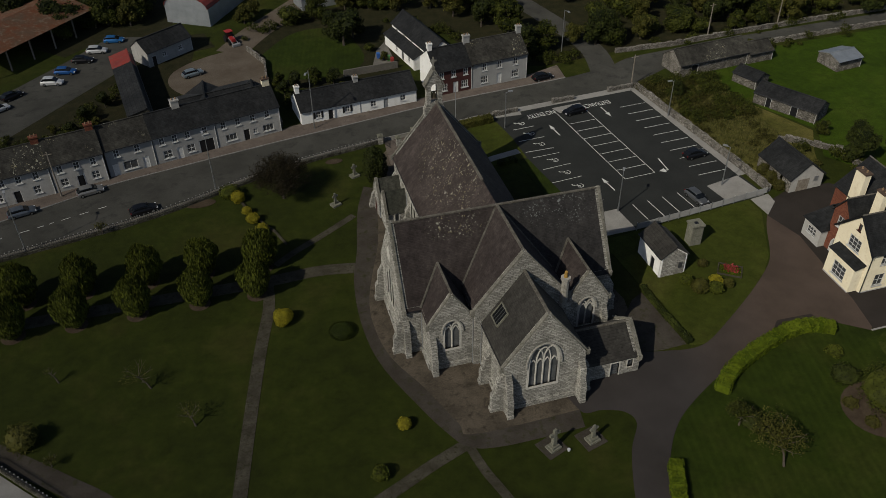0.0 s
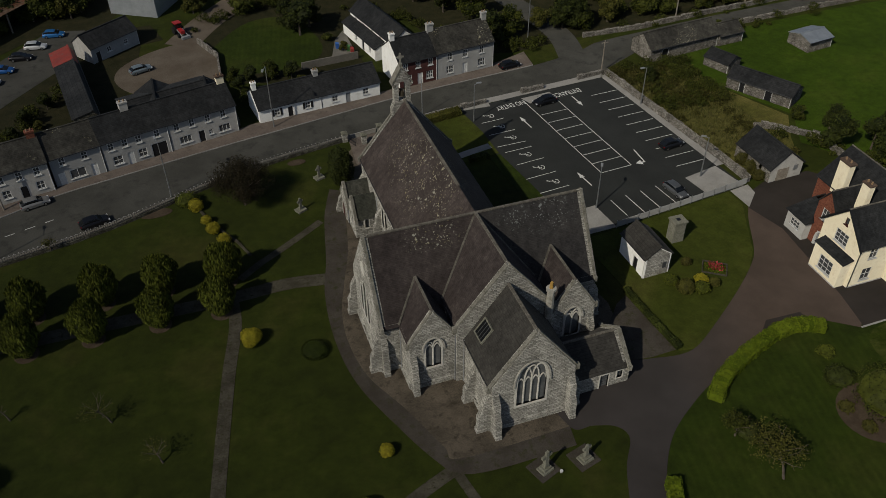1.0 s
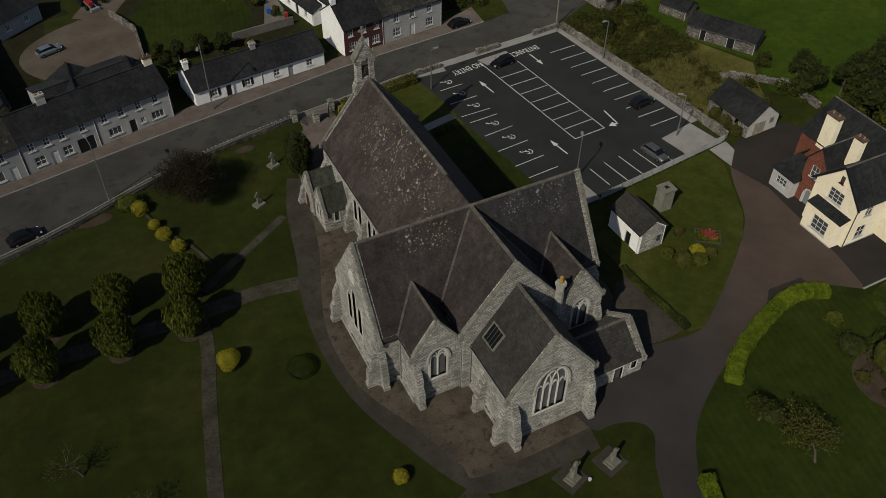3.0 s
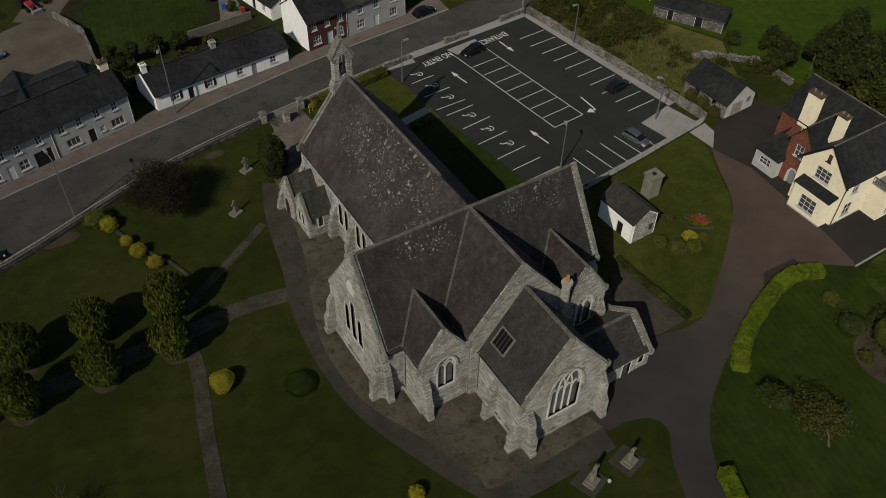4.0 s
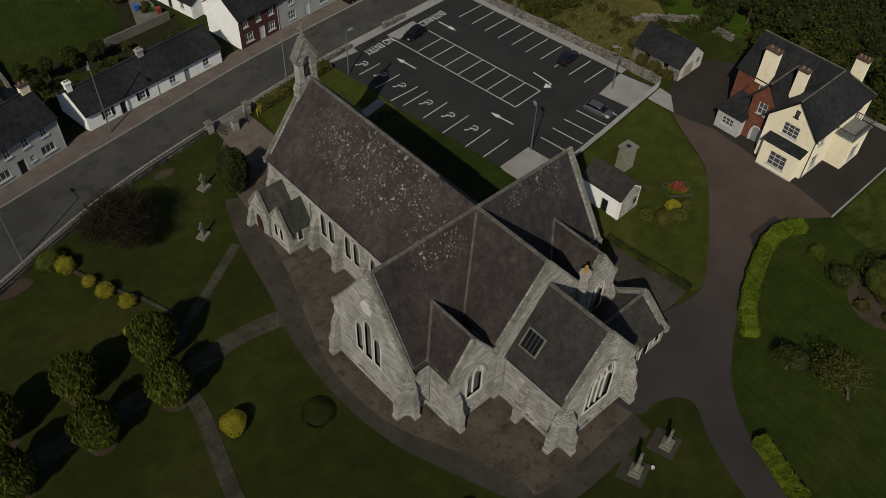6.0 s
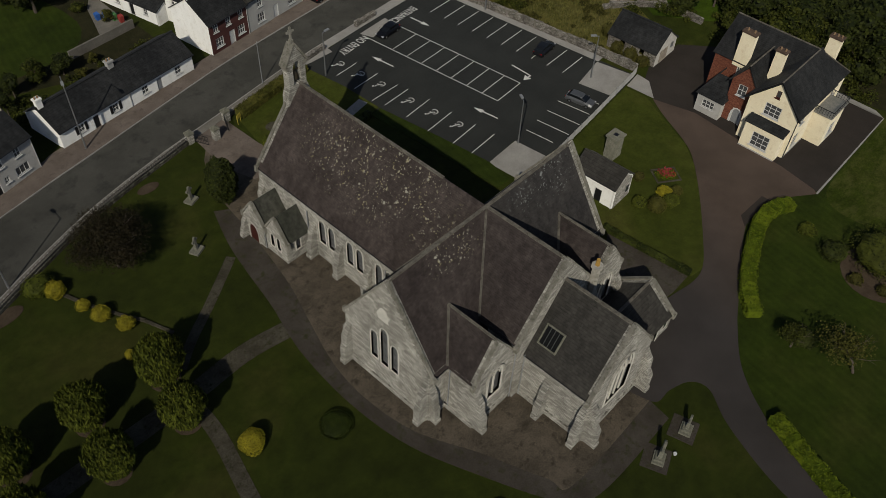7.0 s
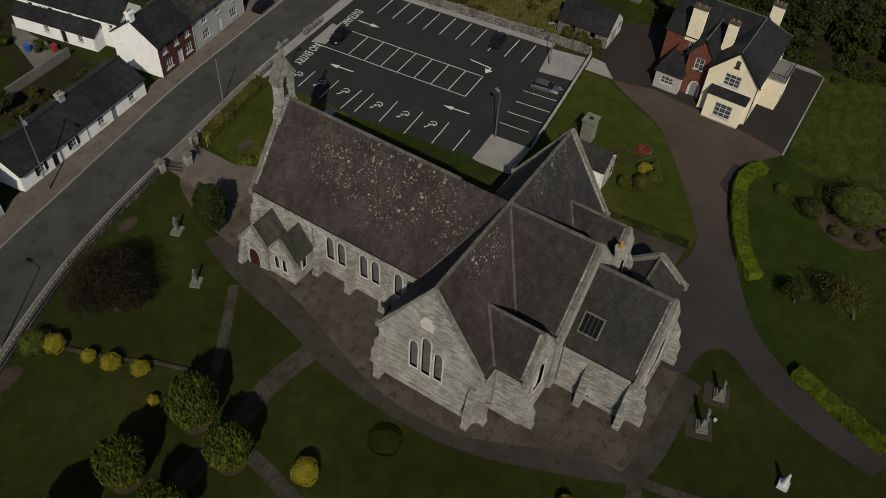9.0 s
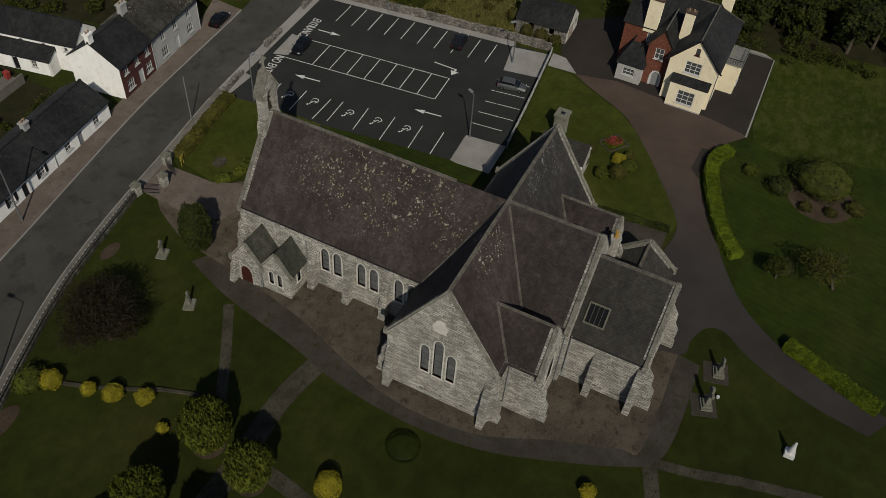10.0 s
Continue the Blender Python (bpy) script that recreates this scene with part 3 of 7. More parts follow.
sheet("carpark_border", [(45.6, 52.0), (47.0, 52.2), (50.9, 18.9), (49.2, 18.7)], 0.06, CONCRETE, "pale concrete strip under the boundary wall", "paving")
sheet("carpark_mouth", [(16.6, 49.4), (17, 50.9)] + [p for p in curve(NEAR_KERB) if 17 < p[0] < 47] + [(46.4, 52.2), (45.6, 51.5), (29.5, 50.4)], 0.06, CONCRETE, "pale concrete footway at the car park's mouth", "pavement")
sheet("carpark_island", [(28.2, 49.2), (29.0, 47.1), (34.0, 47.9), (34.1, 49.7)], 0.085, CONCRETE, "pale concrete island between the two entrances", "paving")
sheet("carpark_splay", [(16.2, 50.1), (22.0, 50.0), (21.9, 48.6), (16.1, 48.8)], 0.085, CONCRETE, "pale concrete splay beside the car park mouth", "paving")
sheet("lawn_west", [(2.0, 45.6), (16.4, 48.2), (17.4, 41), (17.6, 34), (11.4, 33.4), (9.4, 37), (4.6, 37.4), (0.8, 39.5)], 0.055, LAWN_SUNLIT, "mown lawn before the west front, brightened as if sunlit", "lawn")
sheet("lawn_strip", [(15.6, 33.4), (17.6, 33.8), (19.0, 24), (20.0, 15.4), (19.4, 11.4), (17.0, 11.4), (16.5, 20)], 0.055, LAWN, "narrow grass strip beside the car park", "lawn")
sheet("lawn_shed", curve([(20.4, 9.0), (32, 10.2), (46.8, 12.0)], 4) + [(47, 8.4), (45, 4.7), (42, -1.2), (39.2, -4.4), (34.2, -8.3), (27.6, -12.8), (24, -15), (21.8, -14.6), (21, -2.5), (20.2, 6)], 0.055, LAWN_SUNLIT, "mown lawn behind the church, brightened as if sunlit", "lawn")
sheet("lawn_garden", curve([(8.5, -35.2), (10.8, -30.0), (14.4, -25.4), (19.4, -22.0), (23.6, -19.8), (28, -17.5), (33.6, -15.0), (37.4, -14.0), (40.6, -15.0), (45.8, -18.8)], 4) + [(68, -18.9), (75, -45), (40, -75), (6, -60)], 0.045, LAWN, "sunny lawn of the house's garden", "lawn")
sheet("path_sacristy", [(14.4, -9.0), (18.5, -4.5), (20.4, -3.5), (21.4, -14.3), (18, -14.4), (14, -13.9)], 0.06, PATHWAY, "grey path between the low wing and the hedge", "path")
sheet("rough_yard", [(-84, 53), (-52, 50.5), (-38, 57), (-41, 73), (-48, 90), (-51.6, 88.2), (-63.2, 74.6), (-75, 61.5)], 0.03, FOREST, "dark overgrown ground behind the terrace", "rough ground")
sheet("path_north", strip([(7.5, 34.4), (12, 35.6), (17, 36.6)], 1.5), 0.062, CONCRETE, "pale slab path across the shaded grass", "path")
sheet("wood_floor", [(22, 70), (34, 66.5), (50, 68.4), (63, 68), (105, 71), (160, 73), (160, 140), (16, 140), (17, 98)], 0.02, FOREST, "dark leaf-strewn floor of the wood", "woodland floor")
# dark earth of the yard, with the sheds' black shade put into its colour
sheet("shaded_backyard", [(-50, 86), (-47, 62), (-38, 58), (-38.5, 74), (-41, 82), (-36.5, 88), (-35.5, 95), (-31, 96), (-33, 104), (-46, 104)], 0.026, FOREST, "dark ground between the sheds, bare earth and deep shade", "rough ground")
sheet("rough_garden", [(-23, 91), (-21, 73), (-7, 68), (5, 70), (5, 76), (9, 87), (22, 96), (14, 112), (-22, 108)], 0.022, FOREST, "dark overgrown ground round the garden lawn", "rough ground")
sheet("wood_floor_west", [(-90, 98), (-74, 112), (-62, 100), (-52, 109), (-47, 98), (-36, 118), (-30, 140), (-110, 140)], 0.02, FOREST, "dark ground under the trees", "woodland floor")
sheet("wood_floor_east", [(69.2, 7), (69.2, -17), (75, -30), (78, -58), (130, -60), (130, 2), (95, 3.6), (72, 11.8)], 0.02, FOREST, "dark ground under the evergreen trees", "woodland floor")
sheet("field_rough", [(47.0, 52), (51.4, 14.5), (54, 14.2), (62, 14), (66, 22), (70, 28), (63, 44), (60, 52)], 0.02, ROUGH, "rough dry grass and scrub behind the wall", "rough grass")
PASTURE = turf("pasture", (0.02754, 0.04896, 0.00306), (0.03519, 0.0612, 0.003825), (0.04743, 0.06885, 0.006885), 0.0, 6)
sheet("field", [(63, 44), (71, 28), (66.5, 20), (72, 12), (95, 4), (160, 10), (160, 62), (104, 62), (76, 60.5), (64, 57)], 0.024, PASTURE, "bright green pasture", "field")
sheet("field_garden", curve([(47, -19.6), (58, -19.3), (68.4, -19), (74, -30), (75, -46), (60, -54), (50, -40), (46.5, -30), (44.5, -24)], 4, True), 0.05, MEADOW, "long pale garden grass", "lawn")

# ---- church ----
SL, SLN, SLA = 1.53, 1.235, 1.28                # fall of the transept, nave and east arm roofs
church = thing("church", "grey limestone cruciform church with steep purple slate roofs", "church")
RIDGE = 16.5
NAVE_W, TR_W, ARM_W, CH_W = 6.8, 5.85, 6.0, 5.0
TY = 0.25                                      # the transepts' axis
TS, TN = TY - TR_W, TY + TR_W                  # their two side walls
NAVE_Y, TR_X, ARM_Y, CH_Y = 29.0, 14.0, -10.0, -18.2


def arch(u, v, w, h, n=5):
    """A pointed opening: sill centre u, v; width; full height."""
    r, s = w * 1.05, h - w * 0.9
    out = [(u - w / 2, v), (u + w / 2, v)]
    for side in (1, -1):
        pts = []
        for i in range(n + 1):
            a = i / n
            pts.append((u + side * (w / 2) * math.cos(a * math.pi / 2) ** 0.9, v + s + (h - s) * math.sin(a * math.pi / 2) ** 0.92))
        out += pts if side == 1 else pts[::-1][1:]
    return out


def rect(u, v, w, h):
    return [(u - w / 2, v), (u + w / 2, v), (u + w / 2, v + h), (u - w / 2, v + h)]


def grown(loop, d):
    cx, cy = sum(p[0] for p in loop) / len(loop), sum(p[1] for p in loop) / len(loop)
    xs = max(p[0] for p in loop) - min(p[0] for p in loop)
    ys = max(p[1] for p in loop) - min(p[1] for p in loop)
    return [(cx + (x - cx) * (1 + 2 * d / xs), cy + (y - cy) * (1 + 2 * d / ys)) for x, y in loop]


def church_window(parent, o, u, n, loop, lights=1, ring=0.14):
    """A stone-framed window in an opening of a church wall."""
    w = part("window", Mesh(), DRESSED, parent)
    m = Mesh()
    if lights > 1:
        ring = 0.26
    m.panel(Vector(o) + Vector(n) * 0.05, u, n, grown(loop, ring), [loop], 0.3)
    part("surround", m, TRACERY, w)
    if lights > 1:                     # hood mould over the arch
        m = Mesh()
        outer, inner = grown(loop, ring + 0.24)[2:], grown(loop, ring + 0.04)[2:]
        m.panel(Vector(o) + Vector(n) * 0.16, u, n, outer + inner[::-1], [], 0.2)
        part("hood_mould", m, DRESSED, w)
    m = Mesh()
    m.panel(Vector(o) - Vector(n) * 0.24, u, n, loop, [], 0.04)
    part("pane", m, LEADED, w)
    xs = [p[0] for p in loop]
    x0, x1, y0, y1 = min(xs), max(xs), min(p[1] for p in loop), max(p[1] for p in loop)
    P = lambda q, r, d=0.16: Vector(o) + Vector(u) * q + Vector((0, 0, r)) - Vector(n) * d
    b = Mesh()
    if lights > 1:
        wd = (x1 - x0) / lights
        spring = y1 - (x1 - x0) * 0.85
        for i in range(1, lights):
            b.tube(P(x0 + i * wd, y0), P(x0 + i * wd, spring + 0.4), 0.11, n=6)
        for i in range(lights):
            c = x0 + (i + 0.5) * wd
            for s in (1, -1):
                b.tube(P(c + s * wd / 2, spring - 0.1), P(c + s * wd * 0.28, spring + 0.42), 0.095, n=5)
                b.tube(P(c + s * wd * 0.28, spring + 0.42), P(c, spring + 0.68), 0.095, n=5)
        half = lights // 2
        for i in range(lights + 1 - half):
            a = x0 + i * wd
            z = a + half * wd
            k = 6
            top = min(0.95, 0.62 + 0.1 * half) * (y1 - spring)
            for s, e in ((a, (a + z) / 2), (z, (a + z) / 2)):
                prev = P(s, spring + 0.2)
                for j in range(1, k + 1):
                    f = j / k
                    q = P(s + (e - s) * (1 - math.cos(f * math.pi / 2)), spring + 0.2 + (top - 0.25) * math.sin(f * math.pi / 2))
                    b.tube(prev, q, 0.095, n=5, cap=False)
                    prev = q
        part("tracery", b, TRACERY, w)
    else:
        for j in range(1, 5):
            r = y0 + (y1 - y0) * j / 5
            b = Mesh()
            b.tube(P(x0 + 0.05, r, 0.22), P(x1 - 0.05, r, 0.22), 0.018, n=4)
            part("glazing_bar", b, BLACKPAINT, w)
    return w


def church_wall(name, p0, p1, outer, holes=(), lights=(), t=0.8, mat=STONE):
    p0, p1 = Vector((*p0, 0)), Vector((*p1, 0))
    u = (p1 - p0).normalized()
    n = Vector((u.y, -u.x, 0))
    m = Mesh()
    L = (p1 - p0).length
    outer = [(min(max(x, 0.005), L - 0.005), z) for x, z in outer]
    m.panel(p0, u, n, outer, holes, t)
    ob = part(name, m, mat, church)
    for i, h in enumerate(holes):
        church_window(church, p0, u, n, h, lights[i] if i < len(lights) else 1)
    return p0, u, n


def gable_loop(L, eave, apex):
    return [(0, -0.5), (L, -0.5), (L, eave), (L / 2, apex), (0, eave)]


def wall_loop(L, h):
    return [(0, -0.5), (L, -0.5), (L, h), (0, h)]


def slope_eave(half, ridge=RIDGE, s=SL):
    return ridge - s * half


EN, ET, EA, EC = slope_eave(NAVE_W, s=SLN), slope_eave(TR_W), slope_eave(ARM_W, s=SLA), 14.0 - 1.36 * CH_W
# south transept gable: three stepped lancets and a blind trefoil above
church_wall("gable_wall", (-TR_X, TN), (-TR_X, TS), gable_loop(2 * TR_W, ET, RIDGE + 0.15),
            [arch(4.25, 3.8, 0.9, 4.3), arch(5.68, 3.65, 0.98, 5.9), arch(7.1, 3.8, 0.9, 4.3)])
church_wall("gable_wall", (TR_X, TS), (TR_X, TN), gable_loop(2 * TR_W, ET, RIDGE + 0.15),
            [arch(4.4, 3.8, 0.9, 4.3), arch(5.85, 3.65, 0.98, 5.9), arch(7.3, 3.8, 0.9, 4.3)])
church_wall("transept_wall", (-TR_X, TS), (-6, TS), wall_loop(8, ET))
church_wall("transept_wall", (-6.8, TN), (-TR_X, TN), wall_loop(7.2, ET), [arch(3.8, 3.0, 0.9, 3.4)])
church_wall("transept_wall", (6, TS), (TR_X, TS), wall_loop(8, ET))
church_wall("transept_wall", (TR_X, TN), (6.8, TN), wall_loop(7.2, ET), [arch(3.8, 3.0, 0.9, 3.4)])
# nave, lancets in pairs
pairs = []
for y in (17.1, 12.5, 7.9):
    pairs += [arch(NAVE_Y - y - 0.78, 2.9, 0.98, 3.55), arch(NAVE_Y - y + 0.78, 2.9, 0.98, 3.55)]
church_wall("nave_wall", (-NAVE_W, NAVE_Y), (-NAVE_W, 6), wall_loop(NAVE_Y - 6, EN), pairs)
church_wall("nave_wall", (NAVE_W, 6), (NAVE_W, NAVE_Y), wall_loop(NAVE_Y - 6, EN), [[(NAVE_Y - 6 - x, z) for x, z in l][::-1] for l in pairs])
church_wall("gable_wall", (NAVE_W, NAVE_Y), (-NAVE_W, NAVE_Y), gable_loop(2 * NAVE_W, EN, RIDGE + 0.15), [arch(5.0, 6.2, 1.0, 4.4), arch(8.6, 6.2, 1.0, 4.4), arch(6.8, 0.0, 2.0, 3.6)])
# crossing's east arm and chancel
church_wall("gable_wall", (-ARM_W, ARM_Y), (ARM_W, ARM_Y), gable_loop(2 * ARM_W, EA, RIDGE + 0.15))
church_wall("arm_wall", (-ARM_W, -6), (-ARM_W, ARM_Y), wall_loop(4, EA))
church_wall("arm_wall", (ARM_W, ARM_Y), (ARM_W, -6), wall_loop(4, EA))
church_wall("gable_wall", (-CH_W, CH_Y), (CH_W, CH_Y), gable_loop(2 * CH_W, EC, 14.15), [arch(CH_W - 0.25, 3.2, 3.5, 6.5, 8)], [4])
church_wall("chancel_wall", (-CH_W, ARM_Y), (-CH_W, CH_Y), wall_loop(-CH_Y + ARM_Y, EC))
church_wall("chancel_wall", (CH_W, CH_Y), (CH_W, ARM_Y), wall_loop(-CH_Y + ARM_Y, EC))
# side chapels
for sx in (-1, 1):
    y = -9.4 if sx < 0 else -10.12
    a, b = (-11.5, -5.8) if sx < 0 else (5.8, 11.5)
    church_wall("gable_wall", (a, y), (b, y), gable_loop(b - a, 7.3, 11.75), [arch((b - a) / 2, 3.15, 1.85, 4.45, 6)], [2])
    church_wall("chapel_wall", (a, TS), (a, y), wall_loop(TS - y, 7.3))
    church_wall("chapel_wall", (b, y), (b, TS), wall_loop(TS - y, 7.3))
    for xa, side in ((a - 0.15, 1), (b + 0.15, -1)):
        m = Mesh()
        c = (a + b) / 2
        zlow = 11.65 - 1.53 * abs(xa - c)
        pts = [(xa, -2, zlow), (xa, y + 0.35, zlow), (c, y + 0.35, 11.65), (c, -2, 11.65)]
        m.slab(pts if side > 0 else pts[::-1], 0.2)
        part("chapel_roof", m, ARM_SLATE, church, "purple slate roof slope")
# sacristy: low wing with its ridge across
SX, SY0, SY1 = 13.3, -16.7, -9.9
church_wall("sacristy_wall", (CH_W, SY0), (SX, SY0), wall_loop(SX - CH_W, 2.8), [rect(5.0, 0.0, 1.1, 2.2), rect(7.0, 1.1, 0.7, 1.2)])
church_wall("gable_wall", (SX, SY0), (SX, SY1), gable_loop(SY1 - SY0, 2.8, 5.75), [rect(3.4, 1.2, 0.8, 1.3)])
for pts in ([(CH_W - 2, SY0 - 0.2, 2.65), (SX - 0.3, SY0 - 0.2, 2.65), (SX - 0.3, -13.3, 5.6), (CH_W - 2, -13.3, 5.6)], [(SX - 0.3, SY1 + 0.2, 2.65), (CH_W - 2, SY1 + 0.2, 2.65), (CH_W - 2, -13.3, 5.6), (SX - 0.3, -13.3, 5.6)]):
    m = Mesh()
    m.slab(pts, 0.18)
    part("sacristy_roof", m, CHANCEL_SLATE, church, "blue-grey slate roof of the low wing")


def roof_pair(name, axis, a, b, half, ridge, s, mat, over=0.25, mid=0.0):
    for side in (-1, 1):
        e, z = mid + side * (half + over), ridge - s * (half + over)
        if axis == "y":
            pts = [(e, a, z), (mid, a, ridge), (mid, b, ridge), (e, b, z)]
            pts = pts if side > 0 else pts[::-1]
        else:
            pts = [(a, e, z), (b, e, z), (b, mid, ridge), (a, mid, ridge)]
            pts = pts if side < 0 else pts[::-1]
        pts = [Vector(p) for p in pts]
        if (pts[1] - pts[0]).cross(pts[2] - pts[0]).z < 0:
            pts = pts[::-1]
        m = Mesh()
        m.slab(pts, 0.22)
        part(name, m, mat, church)
        # gutter
        m = Mesh()
        if axis == "y":
            m.tube((e, a, z - 0.1), (e, b, z - 0.1), 0.09, n=6)
        else:
            m.tube((a, e, z - 0.1), (b, e, z - 0.1), 0.09, n=6)
        part("gutter", m, BLACKPAINT, church)
    # ridge tiles
    m = Mesh()
    step = 0.46
    k = int(abs(b - a) / step)
    for i in range(k):
        t0, t1 = a + (b - a) * i / k, a + (b - a) * (i + 0.94) / k
        p, q = ((mid, t0, ridge - 0.06), (mid, t1, ridge - 0.06)) if axis == "y" else ((t0, mid, ridge - 0.06), (t1, mid, ridge - 0.06))
        m.beam(p, q, 0.34, 0.16)
    part("ridge_tiles", m, RIDGETILE, church, "weathered grey ridge tiles")


roof_pair("nave_roof", "y", 6.0, NAVE_Y - 0.4, NAVE_W, RIDGE, SLN, NAVE_SLATE)
m = Mesh()
for side in (-1, 1):
    pts = [Vector(p) for p in ((0, TY - 0.05, RIDGE), (side * 7.05, 6.0, RIDGE - SLN * 7.05), (0, 6.0, RIDGE))]
    m.slab(pts if (pts[1] - pts[0]).cross(pts[2] - pts[0]).z > 0 else pts[::-1], 0.22)
part("nave_roof", m, NAVE_SLATE, church)
roof_pair("transept_roof", "x", -TR_X + 0.4, 0, TR_W, RIDGE - 0.02, SL, ARM_SLATE, mid=TY)
roof_pair("transept_roof", "x", 0, TR_X - 0.4, TR_W, RIDGE - 0.02, SL, SHADED_SLATE, mid=TY)
roof_pair("arm_roof", "y", TY - 0.05, ARM_Y + 0.4, ARM_W, RIDGE - 0.01, SLA, ARM_SLATE, 0.1)
roof_pair("chancel_roof", "y", ARM_Y, CH_Y + 0.4, CH_W, 14.0, 1.36, CHANCEL_SLATE, 0.2)
for sx in (-1, 1):
    m = Mesh()
    m.beam((0, TY, RIDGE - 0.1), (sx * 5.9, TY - 5.9 * SLA / SL, RIDGE - SLA * 5.9 - 0.1), 0.24, 0.17)
    part("valley", m, RIDGETILE, church, "pale weathered valley")
    m = Mesh()
    m.beam((0, TY, RIDGE - 0.16), (sx * 6.9, TY + 6.9 * SLN / SL, RIDGE - SLN * 6.9 - 0.16), 0.2, 0.18)
    part("valley", m, RIDGETILE, church)
# chapel valleys and ridges
for sx in (-1, 1):
    c, y = 8.65 * sx, (-9.4 if sx < 0 else -10.1)
    m = Mesh()
    m.beam((c, -2.9, 11.62), (c, y + 0.3, 11.62), 0.28, 0.14)
    part("ridge_tiles", m, RIDGETILE, church)
    m = Mesh()
    m.beam((c, -2.95, 11.6), (c - 2.95, -5.75, 7.35), 0.26, 0.14)
    part("valley", m, RIDGETILE, church)
m = Mesh()
m.beam((CH_W - 0.5, -13.3, 5.55), (SX - 0.3, -13.3, 5.55), 0.3, 0.16)
part("ridge_tiles", m, RIDGETILE, church)


def coping(a, apex, b, w=0.55, h=0.28, cross=0.0):
    """Coping stones up a gable from a to b, with kneelers and, where asked, a cross."""
    for e in (a, b):
        e, t = Vector(e), Vector(apex)
        k = max(3, round((t - e).length / 1.6))
        for i in range(k):
            m = Mesh()
            m.beam(e.lerp(t, i / k), e.lerp(t, (i + 0.98) / k), w * (1 + 0.06 * ((i * 7) % 3 - 1)), h + 0.02 * (i % 2))
            part("coping_stone", m, COPING, church)
        m = Mesh()
        d = (e - t)
        d.z = 0
        d.normalize()
        s = Vector((abs(d.y), abs(d.x), 0)) * (w / 2)
        q = e - d * 0.15
        m.box(min(q.x, q.x + d.x * 0.5) - s.x, min(q.y, q.y + d.y * 0.5) - s.y, e.z - 0.55, max(q.x, q.x + d.x * 0.5) + s.x, max(q.y, q.y + d.y * 0.5) + s.y, e.z + 0.22)
        part("kneeler", m, COPING, church)
    if cross:
        m = Mesh()
        x, y, z = apex
        m.box(x - 0.2, y - 0.2, z, x + 0.2, y + 0.2, z + 0.5)
        m.box(x - 0.09, y - 0.09, z + 0.5, x + 0.09, y + 0.09, z + 0.5 + cross)
        part("finial", m, COPING, church)


dz = 0.1
for sx in (-1, 1):
    x = sx * (TR_X - 0.3)
    coping((x, TS - 0.2, ET - 0.2), (x, TY, RIDGE + dz), (x, TN + 0.2, ET - 0.2), 0.36, 0.18)
    c, y = 8.65 * sx, (-9.15 if sx < 0 else -9.85)
    coping((c - 2.95, y, 7.2), (c, y, 11.7), (c + 2.95, y, 7.2), 0.36, 0.18)
coping((-NAVE_W - 0.2, NAVE_Y - 0.3, EN - 0.2), (0, NAVE_Y - 0.3, RIDGE + dz), (NAVE_W + 0.2, NAVE_Y - 0.3, EN - 0.2), 0.36, 0.18)
coping((-ARM_W - 0.1, ARM_Y + 0.25, EA - 0.1), (0, ARM_Y + 0.25, RIDGE + dz), (ARM_W + 0.1, ARM_Y + 0.25, EA - 0.1), 0.46, 0.2)
coping((-CH_W - 0.2, CH_Y + 0.3, EC - 0.2), (0, CH_Y + 0.3, 14.1), (CH_W + 0.2, CH_Y + 0.3, EC - 0.2), 0.44, 0.2)
coping((SX - 0.2, SY0 - 0.1, 2.75), (SX - 0.2, -13.3, 5.7), (SX - 0.2, SY1 + 0.1, 2.75), 0.5, 0.2)


def buttress(x, y, n, z=6.0, w=0.75, d=1.15):
    """Stepped buttress against the wall point x, y that faces n."""
    n = Vector((*n, 0)).normalized()
    u = Vector((-n.y, n.x, 0))
    prof = [(-0.1, -0.4), (d + 0.15, -0.4), (d + 0.15, 0.55), (d, 0.75), (d, z * 0.42), (d * 0.66, z * 0.55), (d * 0.6, z * 0.78), (0, z), (-0.1, z)]
    m = Mesh()
    o = Vector((x, y, 0))
    a = [o + n * q + Vector((0, 0, r)) + u * (w / 2) for q, r in prof]
    b = [p - u * w for p in a]
    k = len(prof)
    m.add(a + b, [tuple(range(k)), tuple(range(2 * k - 1, k - 1, -1))] + [(i, k + i, k + (i + 1) % k, (i + 1) % k) for i in range(k)])
    part("buttress", m, STONE, church)


for y in (TN - 0.5, TS + 0.5):
    buttress(-TR_X, y, (-1, 0))
    buttress(TR_X, y, (1, 0))
buttress(-13.5, TS, (0, -1), 5.6, d=0.9)
buttress(-13.5, TN, (0, 1), 5.6)
buttress(13.5, TS, (0, -1), 5.6)
buttress(13.5, TN, (0, 1), 5.6)
buttress(-11.1, -9.4, (0, -1), 5.6, d=1.2)
buttress(11.1, -10.1, (0, -1), 5.6, d=1.1)
buttress(-CH_W, -13.2, (-1, 0), 5.4, d=1.3)
buttress(-CH_W, CH_Y + 0.45, (-1, 0), 6.2, d=1.4)
buttress(-CH_W + 0.45, CH_Y, (0, -1), 6.2, d=1.4)
buttress(CH_W - 0.45, CH_Y, (0, -1), 6.2, d=1.4)
buttress(CH_W, CH_Y + 0.45, (1, 0), 6.0, d=1.1)
for y in (10.2, 14.85, 19.4, 28.5):
    buttress(-NAVE_W, y, (-1, 0), 5.2, 0.8, 1.1)
    buttress(NAVE_W, y, (1, 0), 5.2, 0.8, 1.1)
for x in (-6.3, 6.3):
    buttress(x, NAVE_Y, (0, 1), 5.6)
